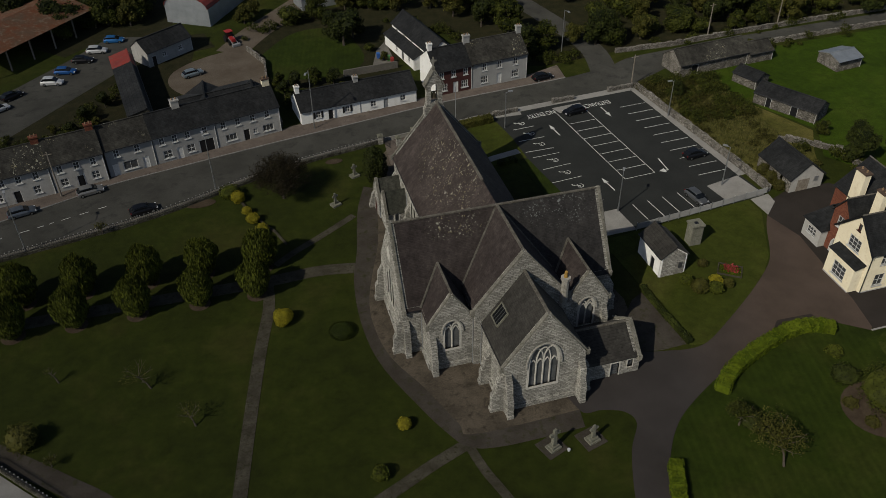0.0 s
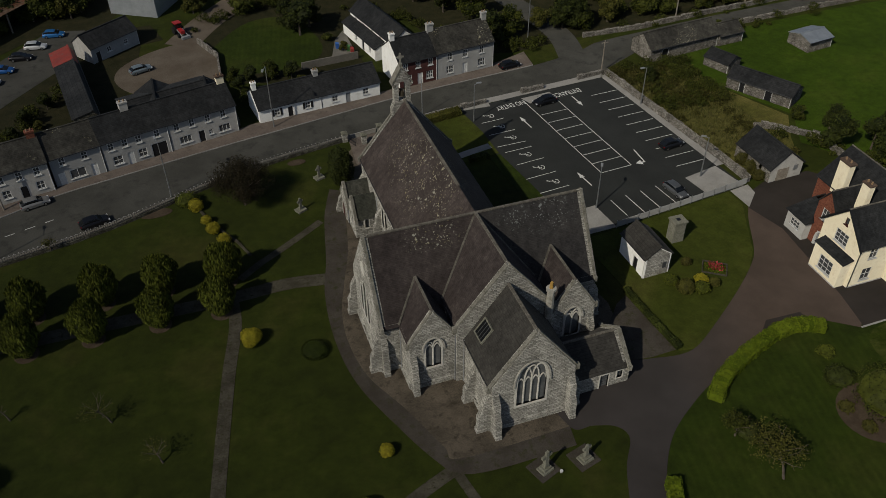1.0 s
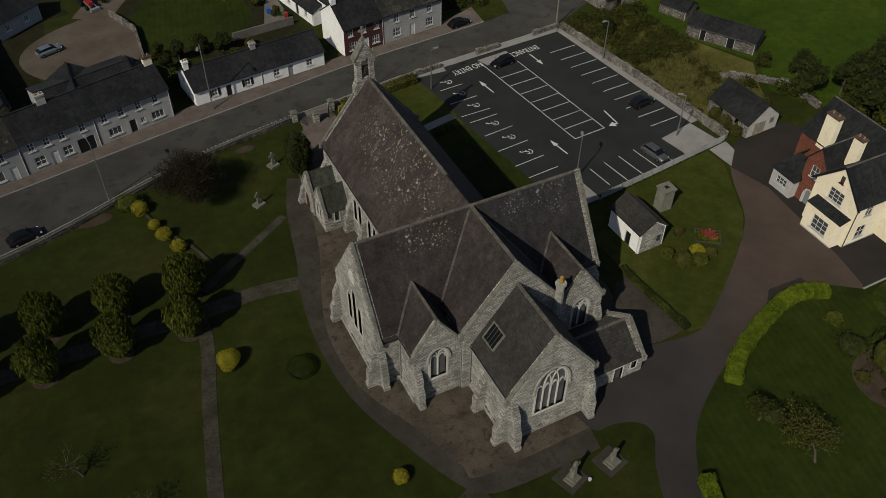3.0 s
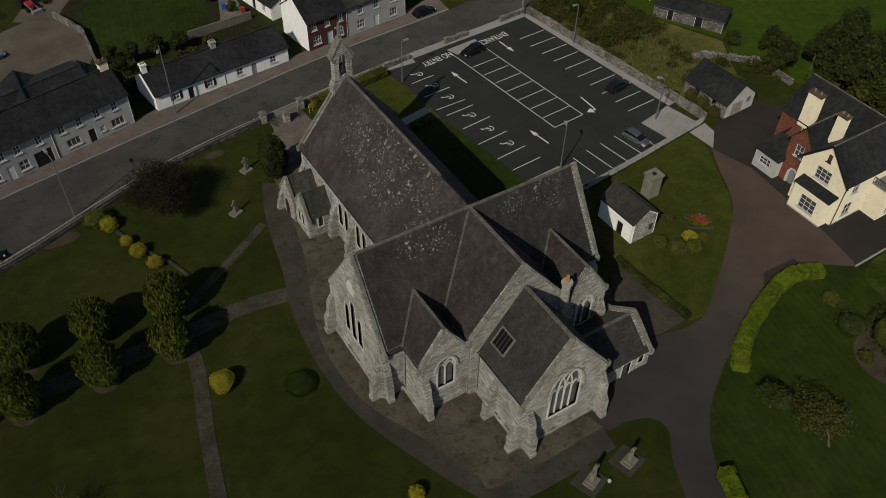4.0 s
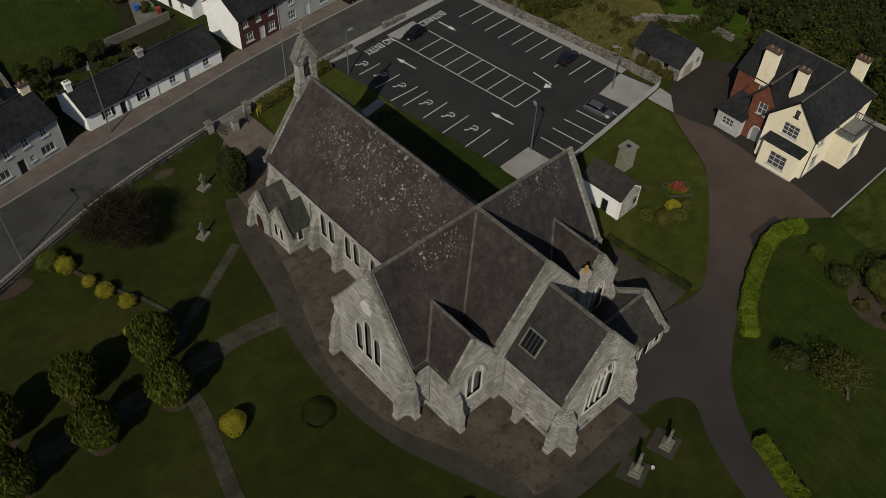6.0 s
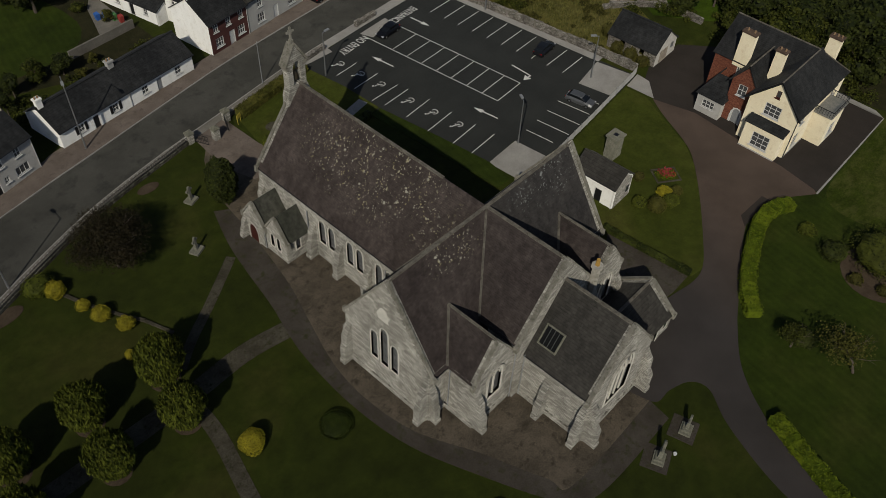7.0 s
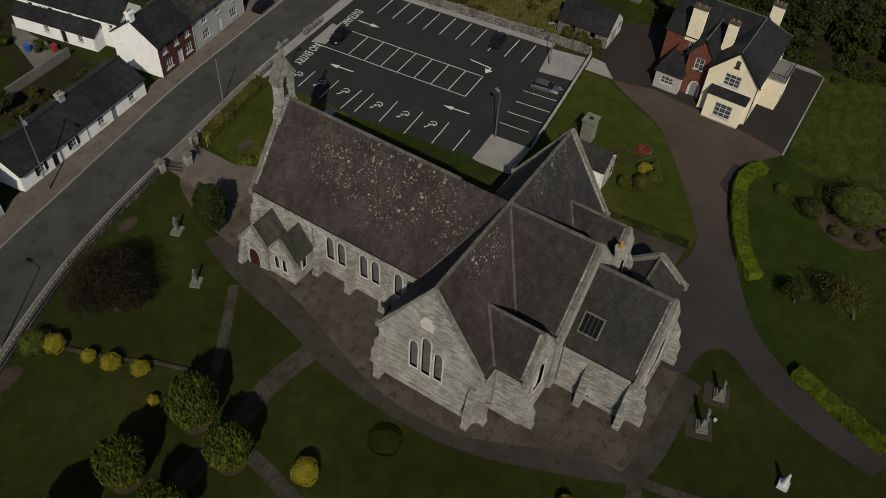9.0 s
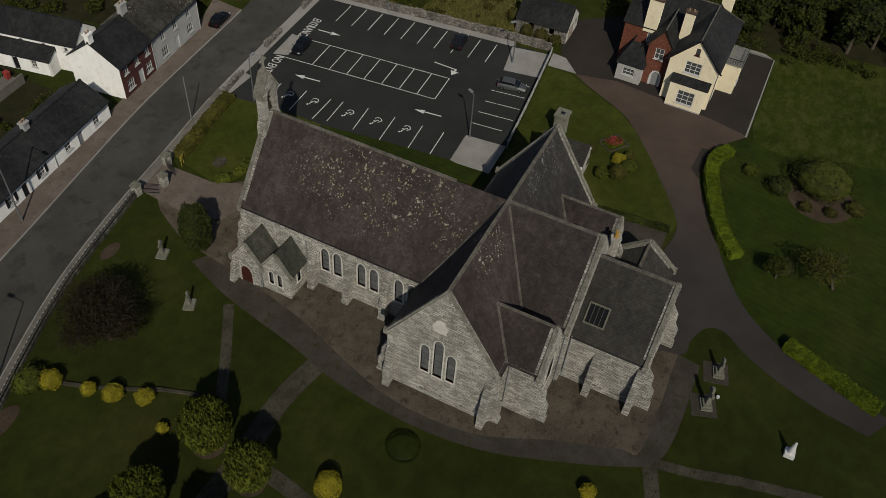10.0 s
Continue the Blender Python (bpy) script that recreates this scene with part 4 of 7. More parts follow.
# plinth
for a, b in (((-TR_X, TS), (-TR_X, TN)), ((-CH_W, CH_Y), (CH_W, CH_Y)), ((-CH_W, ARM_Y), (-CH_W, CH_Y)), ((-11.5, -9.4), (-5.9, -9.4)), ((-11.5, -9.4), (-11.5, TS)), ((-TR_X, TS), (-11.5, TS))):
    m = Mesh()
    m.beam((*a, -0.3), (*b, -0.3), 0.36, 1.0)
    part("plinth", m, STONE, church)
# blind roundel in the transept gable
m = Mesh()
ring = [(-0.74, -0.85), (0.74, -0.85)]
for cx, cz, r, a0, a1 in ((0.36, -0.1, 0.48, -60, 70), (0.0, 0.45, 0.52, 10, 170), (-0.36, -0.1, 0.48, 110, 240)):
    ring += [(cx + r * math.cos(radians(a0 + (a1 - a0) * i / 6)), cz + r * math.sin(radians(a0 + (a1 - a0) * i / 6))) for i in range(7)]
m.panel((-TR_X - 0.07, TN, 0), (0, -1, 0), (-1, 0, 0), [(5.62 + x, 11.75 + z) for x, z in ring], [], 0.2)
part("roundel", m, TRACERY, church, "pale blind stone roundel")
# skylight on the chancel
q = Matrix.Translation((-3.4, -11.75, 14.0 - 1.36 * 3.4)) @ Euler((0, -math.atan(1.36), 0)).to_matrix().to_4x4()
sl = part("skylight", Mesh(), BLACKPAINT, church, "dark roof light with glazing bars")
m = Mesh()
for x0, y0, x1, y1 in ((-1.15, -1.1, 1.15, -0.95), (-1.15, 0.95, 1.15, 1.1), (-1.15, -0.95, -1.0, 0.95), (1.0, -0.95, 1.15, 0.95)):
    m.box(x0, y0, -0.1, x1, y1, 0.22, q)
part("frame", m, GRAVESTONE, sl)
m = Mesh()
m.box(-1.0, -0.95, -0.1, 1.0, 0.95, 0.12, q)
part("pane", m, plain("dark_rooflight_glass", (0.008, 0.009, 0.01), 0.7), sl)
m = Mesh()
for y in (-0.48, 0, 0.48):
    m = Mesh()
    m.box(-1.0, y - 0.025, 0.1, 1.0, y + 0.025, 0.18, q)
    part("glazing_bar", m, STEELDARK, sl)
# chimney beside the chancel
m = Mesh()
m.tube((5.3, -10.3, 7.4), (5.3, -10.3, 11.6), 0.5, 0.45, 8)
m.tube((5.3, -10.3, 11.6), (5.3, -10.3, 11.95), 0.62, 0.62, 8)
part("chimney", m, DRESSED, church)
m = Mesh()
m.tube((5.3, -10.3, 11.95), (5.3, -10.3, 12.8), 0.24, 0.18, 10)
part("chimney_pot", m, plain("yellow_clay", (0.42, 0.26, 0.07), 0.8), church, "yellow clay chimney pot")
# bellcote
bc = part("bellcote", Mesh(), COPING, church, "open stone bellcote with a cross")
bc.location = (-0.3, 0, 0.55)
BY = NAVE_Y - 0.45
m = Mesh()
m.panel((-1.2, BY - 0.5, 14.0), (1, 0, 0), (0, -1, 0), [(-0.5, -2.0), (2.9, -2.0), (2.8, 0.8), (2.4, 1.8), (2.4, 4.9), (1.2, 7.0), (0, 4.9), (0, 1.8), (-0.4, 0.8)], [arch(1.2, 2.0, 1.1, 3.0)], 1.0)
part("arch", m, STONE, bc)
m = Mesh()
for sx in (-1, 1):
    m.beam((sx * 1.45, BY, 18.65), (0, BY, 21.1), 1.15, 0.2)
    m.box(sx * 1.2 - 0.17, BY - 0.58, 18.25, sx * 1.2 + 0.17, BY + 0.58, 18.65)
part("cap", m, COPING, bc)
m = Mesh()
m.box(-0.2, BY - 0.2, 21.0, 0.2, BY + 0.2, 21.6)
m.box(-0.1, BY - 0.1, 21.6, 0.1, BY + 0.1, 23.1)
m.box(-0.5, BY - 0.09, 22.4, 0.5, BY + 0.09, 22.6)
for i in range(8):
    a, b = i * math.pi / 4, (i + 1) * math.pi / 4
    m.tube((0.33 * math.cos(a), BY, 22.5 + 0.33 * math.sin(a)), (0.33 * math.cos(b), BY, 22.5 + 0.33 * math.sin(b)), 0.05, n=5)
part("cross", m, COPING, bc, "weathered stone ringed cross")
m = Mesh()
for z0, r0, z1, r1 in ((16.6, 0.44, 16.75, 0.38), (16.75, 0.42, 17.2, 0.3), (17.2, 0.3, 17.5, 0.12)):
    m.tube((0, BY, z0), (0, BY, z1), r0, r1, 12)
m.box(-0.54, BY - 0.08, 17.5, 0.62, BY + 0.08, 17.66)
part("bell", m, plain("bronze", (0.10, 0.08, 0.05), 0.5, 0.6), bc, "dark bronze bell in its arch")


# south porch: two gabled bays
def bay(y0, y1, x, ez, az, holes, mat=PORCH_SLATE, door=None):
    L = y1 - y0
    church_wall("gable_wall", (x, y1), (x, y0), gable_loop(L, ez, az), holes, t=0.5)
    church_wall("porch_wall", (x, y0), (-NAVE_W, y0), wall_loop(-NAVE_W - x, ez), [arch((-NAVE_W - x) / 2, 1.5, 0.6, 1.7)] if y0 < 22 else [], t=0.5)
    church_wall("porch_wall", (-NAVE_W, y1), (x, y1), wall_loop(-NAVE_W - x, ez), t=0.5)
    c = (y0 + y1) / 2
    s = (az - ez) / (L / 2)
    for e in (y0 - 0.15, y1 + 0.15):
        z = az - s * abs(e - c) + 0.05
        pts = [Vector(p) for p in ((x + 0.25, e, z), (-NAVE_W + 0.5, e, z), (-NAVE_W + 0.5, c, az + 0.05), (x + 0.25, c, az + 0.05))]
        m = Mesh()
        m.slab(pts if (pts[1] - pts[0]).cross(pts[2] - pts[0]).z > 0 else pts[::-1], 0.16)
        part("porch_roof", m, mat, church, "dark mossy slate porch roof")
    coping((x + 0.15, y0 - 0.1, ez), (x + 0.15, c, az + 0.05), (x + 0.15, y1 + 0.1, ez), 0.4, 0.2)


bay(24.2, 27.9, -10.5, 3.3, 6.1, [])
bay(20.4, 24.1, -10.3, 3.3, 6.1, [arch(1.3, 1.4, 0.55, 2.0), arch(2.4, 1.4, 0.55, 2.0)])
m = Mesh()
lp = arch(1.85, 0.0, 1.5, 2.7)
m.panel((-10.62, 27.9, 0), (0, -1, 0), (-1, 0, 0), grown(lp, 0.2), [lp], 0.3)
part("door_surround", m, DRESSED, church)
m = Mesh()
m.panel((-10.54, 27.9, 0), (0, -1, 0), (-1, 0, 0), lp, [], 0.1)
part("door", m, WOODRED, church, "dull red pointed church door")
buttress(-10.5, 27.6, (-1, 0), 3.0, 0.6, 0.8)
# rainwater pipes
for x, y, z in ((-11.65, -6.15, 7.0), (-5.85, -9.6, 8.0), (-6.1, -9.7, 7.6), (-10.4, 24.15, 3.2), (-7.0, 20.2, 6.6), (-7.0, 7.5, 6.6), (-5.2, -10.2, 7.0)):
    m = Mesh()
    m.tube((x, y, 0), (x, y, z), 0.06, n=6)
    part("downpipe", m, GREYPAINT, church)

# ---- houses ----
def house_window(parent, o, u, n, loop, bars=(1, 1), frame_mat=None, sill=True, depth=0.12):
    fm = frame_mat or WHITEPAINT
    o, u, n = Vector(o), Vector(u), Vector(n)
    w = part("window", Mesh(), fm, parent)
    x0, x1 = loop[0][0], loop[1][0]
    y0, y1 = loop[0][1], max(p[1] for p in loop)
    t = 0.1
    m = Mesh()
    inner = [(x0 + t, y0 + t), (x1 - t, y0 + t), (x1 - t, y1 - t), (x0 + t, y1 - t)]
    m.panel(o - n * (depth - 0.06), u, n, loop, [inner], 0.06)
    for i in range(1, bars[0] + 1):
        c = x0 + (x1 - x0) * i / (bars[0] + 1)
        m.panel(o - n * (depth - 0.05), u, n, [(c - 0.035, y0 + t), (c + 0.035, y0 + t), (c + 0.035, y1 - t), (c - 0.035, y1 - t)], [], 0.04)
    for i in range(1, bars[1] + 1):
        c = y0 + (y1 - y0) * i / (bars[1] + 1)
        m.panel(o - n * (depth - 0.055), u, n, [(x0 + t, c - 0.035), (x1 - t, c - 0.035), (x1 - t, c + 0.035), (x0 + t, c + 0.035)], [], 0.04)
    part("window_frame", m, fm, w)
    m = Mesh()
    m.panel(o - n * depth, u, n, inner, [], 0.02)
    part("pane", m, GLASS, w)
    if sill:
        m = Mesh()
        m.panel(o + n * 0.12, u, n, [(x0 - 0.12, y0 - 0.12), (x1 + 0.12, y0 - 0.12), (x1 + 0.12, y0), (x0 - 0.12, y0)], [], 0.24)
        part("sill", m, fm, w)
    return w


def house_door(parent, o, u, n, loop, mat, frame_mat=None):
    o, u, n = Vector(o), Vector(u), Vector(n)
    x0, x1, y1 = loop[0][0], loop[1][0], max(p[1] for p in loop)
    d = part("door", Mesh(), mat, parent)
    m = Mesh()
    m.panel(o - n * 0.12, u, n, [(x0 + 0.08, loop[0][1]), (x1 - 0.08, loop[0][1]), (x1 - 0.08, y1 - 0.08), (x0 + 0.08, y1 - 0.08)], [], 0.06)
    for v in (0.25, 1.15):
        m.panel(o - n * 0.1, u, n, rect((x0 + x1) / 2, loop[0][1] + v, (x1 - x0) * 0.55, 0.7), [], 0.03)
    part("leaf", m, mat, d)
    m = Mesh()
    m.panel(o - n * 0.04, u, n, [(x0, loop[0][1]), (x1, loop[0][1]), (x1, y1), (x0, y1)], [[(x0 + 0.08, loop[0][1] + 0.01), (x1 - 0.08, loop[0][1] + 0.01), (x1 - 0.08, y1 - 0.08), (x0 + 0.08, y1 - 0.08)]], 0.1)
    part("door_frame", m, frame_mat or WHITEPAINT, d)


def chimney(parent, x, y, z0, z1, w, d, mat, pots=2):
    c = part("chimney", Mesh(), mat, parent)
    m = Mesh()
    m.box(x - w / 2, y - d / 2, z0, x + w / 2, y + d / 2, z1 - 0.25)
    part("shaft", m, mat, c)
    m = Mesh()
    m.box(x - w / 2 - 0.1, y - d / 2 - 0.1, z1 - 0.25, x + w / 2 + 0.1, y + d / 2 + 0.1, z1)
    part("chimney_cap", m, CAPBRICK if mat == CREAM else mat, c)
    for i in range(pots):
        f = (i + 0.5) / pots - 0.5
        m = Mesh()
        m.tube((x + (f * w if w > d else 0), y + (f * d if d >= w else 0), z1), (x + (f * w if w > d else 0), y + (f * d if d >= w else 0), z1 + 0.35), 0.13, 0.1, 8)
        part("chimney_pot", m, plain_pot, c)


plain_pot = plain("clay_pot", (0.33, 0.22, 0.13), 0.8)


def terrace(name, label, a, b, depth, eave, ridge, wall, roof, openings, chimneys=(), end_mat=None, group="houses along the street", trim=None, split=0.5, pot=None):
    """A gabled house whose front runs from a to b: openings as (kind, along, sill, width, height)."""
    a, b = Vector((*a, 0)), Vector((*b, 0))
    L = (b - a).length
    ang = math.atan2(b.y - a.y, b.x - a.x)
    h = thing(name, label, "house", Matrix.Translation(a) @ Matrix.Rotation(ang, 4, "Z"), group)
    holes = [rect(c, v, w, hh) for k, c, v, w, hh, *_ in openings]
    m = Mesh()
    m.panel((0, 0, 0), (1, 0, 0), (0, -1, 0), [(min(max(x, 0.006), L - 0.006), z) for x, z in wall_loop(L, eave)], holes, 0.35)
    part("wall", m, wall, h)
    m = Mesh()
    m.panel((L, depth, 0), (-1, 0, 0), (0, 1, 0), [(min(max(x, 0.006), L - 0.006), z) for x, z in wall_loop(L, eave)], [rect(L * 0.3, 1.0, 0.9, 1.2), rect(L * 0.7, 1.0, 0.9, 1.2)], 0.35)
    part("wall", m, wall if name == "coach_house" else end_mat or wall, h)
    r = depth * split
    for x, u, n in ((L, (0, 1, 0), (1, 0, 0)), (0, (0, -1, 0), (-1, 0, 0))):
        m = Mesh()
        mid = r if x == L else depth - r
        m.panel((x, 0 if x == L else depth, 0), u, n, [(0.01, -0.5), (depth - 0.01, -0.5), (depth - 0.01, eave), (mid, ridge - 0.05), (0.01, eave)], [], 0.35)
        part("gable_wall", m, end_mat or wall, h)
    for y0, y1 in ((-0.3, r), (depth + 0.3, r)):
        s = (ridge - eave) / (r if y0 < 0 else depth - r)
        z0 = eave - s * 0.3 + 0.08
        pts = [Vector(p) for p in ((-0.12, y0, z0), (L + 0.12, y0, z0), (L + 0.12, y1, ridge + 0.08), (-0.12, y1, ridge + 0.08))]
        m = Mesh()
        m.slab(pts if (pts[1] - pts[0]).cross(pts[2] - pts[0]).z > 0 else pts[::-1], 0.14)
        part("roof", m, roof, h)
    m = Mesh()
    m.beam((-0.12, r, ridge + 0.06), (L + 0.12, r, ridge + 0.06), 0.3, 0.12)
    part("ridge_tiles", m, roof, h)
    m = Mesh()
    m.tube((-0.1, -0.36, eave - 0.08), (L + 0.1, -0.36, eave - 0.08), 0.08, n=6)
    part("gutter", m, BLACKPAINT, h)
    m = Mesh()
    m.tube((L - 0.15, -0.08, 0), (L - 0.15, -0.08, eave - 0.1), 0.05, n=6)
    part("downpipe", m, trim or WHITEPAINT, h)
    for (k, c, v, w, hh, *rest), lp in zip(openings, holes):
        if k == "w":
            house_window(h, (0, 0, 0), (1, 0, 0), (0, -1, 0), lp, rest[0] if rest else (1, 1))
        elif k == "d":
            house_door(h, (0, 0, 0), (1, 0, 0), (0, -1, 0), lp, rest[0] if rest else BLACKPAINT)
        elif k == "s":            # window with black shutters
            house_window(h, (0, 0, 0), (1, 0, 0), (0, -1, 0), lp, (1, 1))
            for sx in (-1, 1):
                m = Mesh()
                cx = c + sx * (w / 2 + 0.24)
                m.panel((0, -0.05, 0), (1, 0, 0), (0, -1, 0), rect(cx, v - 0.05, 0.4, hh + 0.1), [], 0.06)
                part("shutter", m, BLACKPAINT, h)
    for cx, cz, cw in chimneys:
        chimney(h, cx, r, ridge - 0.8, cz, cw, 0.7, pot or end_mat or wall)
    return h


REAR = [((-31.0, 61.0), (-31.0, 70.5), 6.5), ((-22.6, 61.8), (-22.6, 68.4), 5.6)]
for a_, b_, d_ in REAR:
    terrace("rear_wing", "low rear wing with a dark slate roof behind the terrace", a_, b_, d_, 2.6, 4.6, GREYWALL, BLACK_SLATE, [("w", 3.0, 0.9, 1.0, 1.1)], group="rear wings")
W2 = lambda xs, lo=1.0, hi=3.5, w=0.95, h=1.35: [("w", x, hi, w, h) for x in xs]
terrace("terrace_house", "grey-rendered two-storey terrace house with mossy slates", (-73, 42.95), (-59.6, 45.9), 7.5, 5.2, 8.0, PALEGREY, OLD_SLATE,
        W2((1.5, 4, 6.5, 9, 11.6)) + [("w", 2, 1, 1.1, 1.4), ("w", 5.5, 1, 1.1, 1.4), ("d", 8.2, 0, 1.1, 2.3), ("w", 11.2, 1, 1.1, 1.4)], ((13, 9.1, 1.2),), pot=BRICK)
terrace("terrace_house", "grey-rendered terrace house with an old slate roof", (-59.5, 45.92), (-51.4, 47.7), 7.5, 5.3, 8.1, PALEGREY, OLD_SLATE,
        W2((1.4, 4.0, 6.6)) + [("w", 1.6, 1, 1.2, 1.4), ("d", 4.1, 0, 1.1, 2.3), ("w", 6.5, 1, 1.2, 1.4)], ((7.6, 9.1, 1.2),), pot=BRICK)
terrace("terrace_shop", "grey two-storey shop house with a wide front window", (-51.2, 48.3), (-43.6, 50.15), 7.5, 5.2, 7.9, GREYWALL, OLD_SLATE,
        W2((1.8, 5.2)) + [("d", 1.2, 0, 1.0, 2.3, WHITEPAINT), ("w", 3.6, 0.7, 2.4, 1.6, (1, 0)), ("d", 6.2, 0, 1.0, 2.3, WHITEPAINT)])
terrace("terrace_house", "grey terrace house with an arched passage", (-43.5, 50.18), (-33.1, 52.72), 7.5, 5.25, 7.9, GREYWALL, BLACK_SLATE,
        W2((1.4, 3.6, 5.8, 8.8)) + [("w", 2, 0.8, 1.5, 1.5), ("d", 4.1, 0, 1.0, 2.3, WHITEPAINT), ("w", 6.0, 0.8, 1.4, 1.5), ("d", 8.8, 0, 2.6, 2.5, BLACKPAINT)], ((5.5, 9.3, 1.3),), pot=PALEGREY)
terrace("terrace_house", "pale grey terrace house at the row's end", (-33.0, 52.75), (-21.7, 55.5), 7.5, 5.2, 7.9, PALEGREY, BLACK_SLATE,
        W2((1.3, 3.9, 6.6, 9.3)) + [("w", 2.4, 0.9, 2.0, 1.3, (2, 0)), ("d", 5.2, 0, 1.1, 2.3), ("w", 6.8, 1.1, 0.7, 0.9), ("w", 9.2, 0.9, 2.0, 1.3, (2, 0))], ((10.9, 9.2, 1.3),), pot=CREAM)
terrace("cottage", "low white cottage with black window shutters", (-17.9, 56.5), (-6.6, 57.9), 7.0, 2.8, 5.0, WHITE, BLACK_SLATE,
        [("s", 3.2, 0.9, 1.0, 1.2), ("d", 5.6, 0, 0.95, 2.1), ("s", 8.8, 0.9, 1.0, 1.2)], ((0.5, 6.3, 0.8),))
terrace("cottage", "low white cottage with a grey door", (-6.5, 57.9), (4.5, 59.2), 7.0, 2.8, 5.0, WHITE, BLACK_SLATE,
        [("w", 2.4, 0.9, 1.1, 1.2), ("d", 4.9, 0, 0.95, 2.1, GREYPAINT), ("w", 8.3, 0.9, 1.1, 1.2)], ((0.2, 6.0, 0.9),), pot=GREYWALL)
terrace("town_house", "dark oxblood two-storey town house with white windows", (8.5, 60.0), (16.1, 60.95), 8.0, 5.2, 8.1, BROWNPAINT, BLACK_SLATE,
        W2((1.3, 3.8, 6.3)) + [("w", 1.7, 0.9, 1.5, 1.5, (2, 1)), ("d", 4.2, 0, 1.1, 2.4, WHITEPAINT), ("w", 6.1, 0.9, 1.4, 1.5, (2, 1))], ((0.4, 9.4, 0.9),), end_mat=WHITE)
terrace("town_house", "light grey two-storey town house with white windows", (16.2, 60.97), (28.0, 62.4), 8.0, 5.4, 8.3, GREYWALL, OLD_SLATE,
        W2((2.6, 5.8, 9.3), w=1.0, h=1.5) + [("w", 2.6, 0.9, 1.5, 1.5, (2, 1)), ("d", 5.8, 0, 1.0, 2.3, WHITEPAINT), ("w", 9.3, 0.9, 1.5, 1.5, (2, 1))], ((0.3, 9.7, 1.3), (11.6, 9.7, 1.0)), pot=GREYWALL)
# rear wings of the white-gabled house
terrace("rear_wing", "long white rear wing with a dark slate roof", (6.3, 87), (10.0, 69.3), 5.4, 4.6, 6.8, WHITE, BLACK_SLATE, [("w", x, 3.3, 0.7, 0.7, (0, 0)) for x in (2.5, 6, 9.5, 13, 16.5)], group="rear wings")
terrace("rear_wing", "low white lean-to wing with a dark roof", (4.5, 86.5), (7.4, 72.2), 2.1, 2.6, 3.6, WHITE, BLACK_SLATE, [("w", 6, 1, 0.9, 1.1), ("d", 9, 0, 1, 2.1), ("w", 12, 1, 0.9, 1.1)], group="rear wings", split=0.97)
# sheds behind the terrace
terrace("outhouse", "pale-walled outhouse with a dark slate roof", (-44.6, 89.6), (-35.6, 95.9), 5.6, 3.2, 5.2, PALEGREY, BLACK_SLATE, [("w", 4, 1.2, 1, 1), ("w", 8, 1.2, 1, 1), ("d", 1.5, 0, 1.1, 2.1)], group="sheds behind the terrace")
terrace("outhouse", "long stone shed with a worn slate roof", (-43.9, 63.0), (-46.9, 83.6), 3.9, 3.6, 4.4, YARDSTONE, BLACK_SLATE, [("d", 6, 0, 1.2, 2.1)], group="sheds behind the terrace", split=0.14)
terrace("outhouse", "dark-roofed rear extension of the terrace", (-39, 60), (-24, 63.4), 8.5, 3.0, 4.4, GREYWALL, BLACK_SLATE, [], group="sheds behind the terrace")
terrace("outhouse", "small shed with a bright red tin roof", (-46.95, 83.8), (-47.8, 89.8), 3.9, 3.6, 4.5, YARDSTONE, REDTIN, [], group="sheds behind the terrace", split=0.14)
terrace("outhouse", "low red tin-roofed byre", (-10, 110), (4, 113), 6, 3.0, 4.2, GALV, REDTIN, [], group="sheds behind the terrace")
# farm barn with a round roof
barn = thing("barn", "round-roofed hay barn of red and grey tin", "barn", Matrix.Translation((-40.5, 113, 0)) @ Matrix.Rotation(radians(-32), 4, "Z"))
arc = [(5.5 - 5.5 * math.cos(i * math.pi / 10), 4.0 + 2.6 * math.sin(i * math.pi / 10)) for i in range(11)]
m = Mesh()
m.panel((0, 0, 0), (1, 0, 0), (0, -1, 0), [(0, -0.5), (11, -0.5), (11, 4.0)] + arc[::-1][1:-1] + [(0, 4.0)], [], 0.12)
part("end_wall", m, GALV, barn, "grey corrugated end wall")
m = Mesh()
for (x0, z0), (x1, z1) in zip(arc, arc[1:]):
    m.slab([(x0, -0.3, z0 + 0.1), (x1, -0.3, z1 + 0.1), (x1, 18, z1 + 0.1), (x0, 18, z0 + 0.1)], 0.06)
part("roof", m, REDTIN, barn, "faded red barrel roof")
for x in (0.05, 10.95):
    m = Mesh()
    m.box(x - 0.05, 0.15, -0.3, x + 0.05, 17.8, 4.0)
    part("side_wall", m, GALV, barn)
rs = thing("farm_shed", "large open shed with a rusted tin roof", "shed", Matrix.Translation((-76, 92, 0)) @ Matrix.Rotation(radians(48), 4, "Z"))
m = Mesh()
m.slab([(0, -0.5, 4.6), (30, -0.5, 4.6), (30, 9, 6.6), (0, 9, 6.6)], 0.1)
m.slab([(0, 9, 6.6), (30, 9, 6.6), (30, 18, 4.6), (0, 18, 4.6)], 0.1)
part("roof", m, RUST, rs, "rust-brown corrugated roof")
for i in range(6):
    m = Mesh()
    m.box(i * 5.9 + 0.1, 0, 0, i * 5.9 + 0.35, 0.25, 4.5)
    part("post", m, TIMBER, rs)
m = Mesh()
m.box(0, 17.4, -0.2, 30, 17.6, 4.4)
part("back_wall", m, GALV, rs)


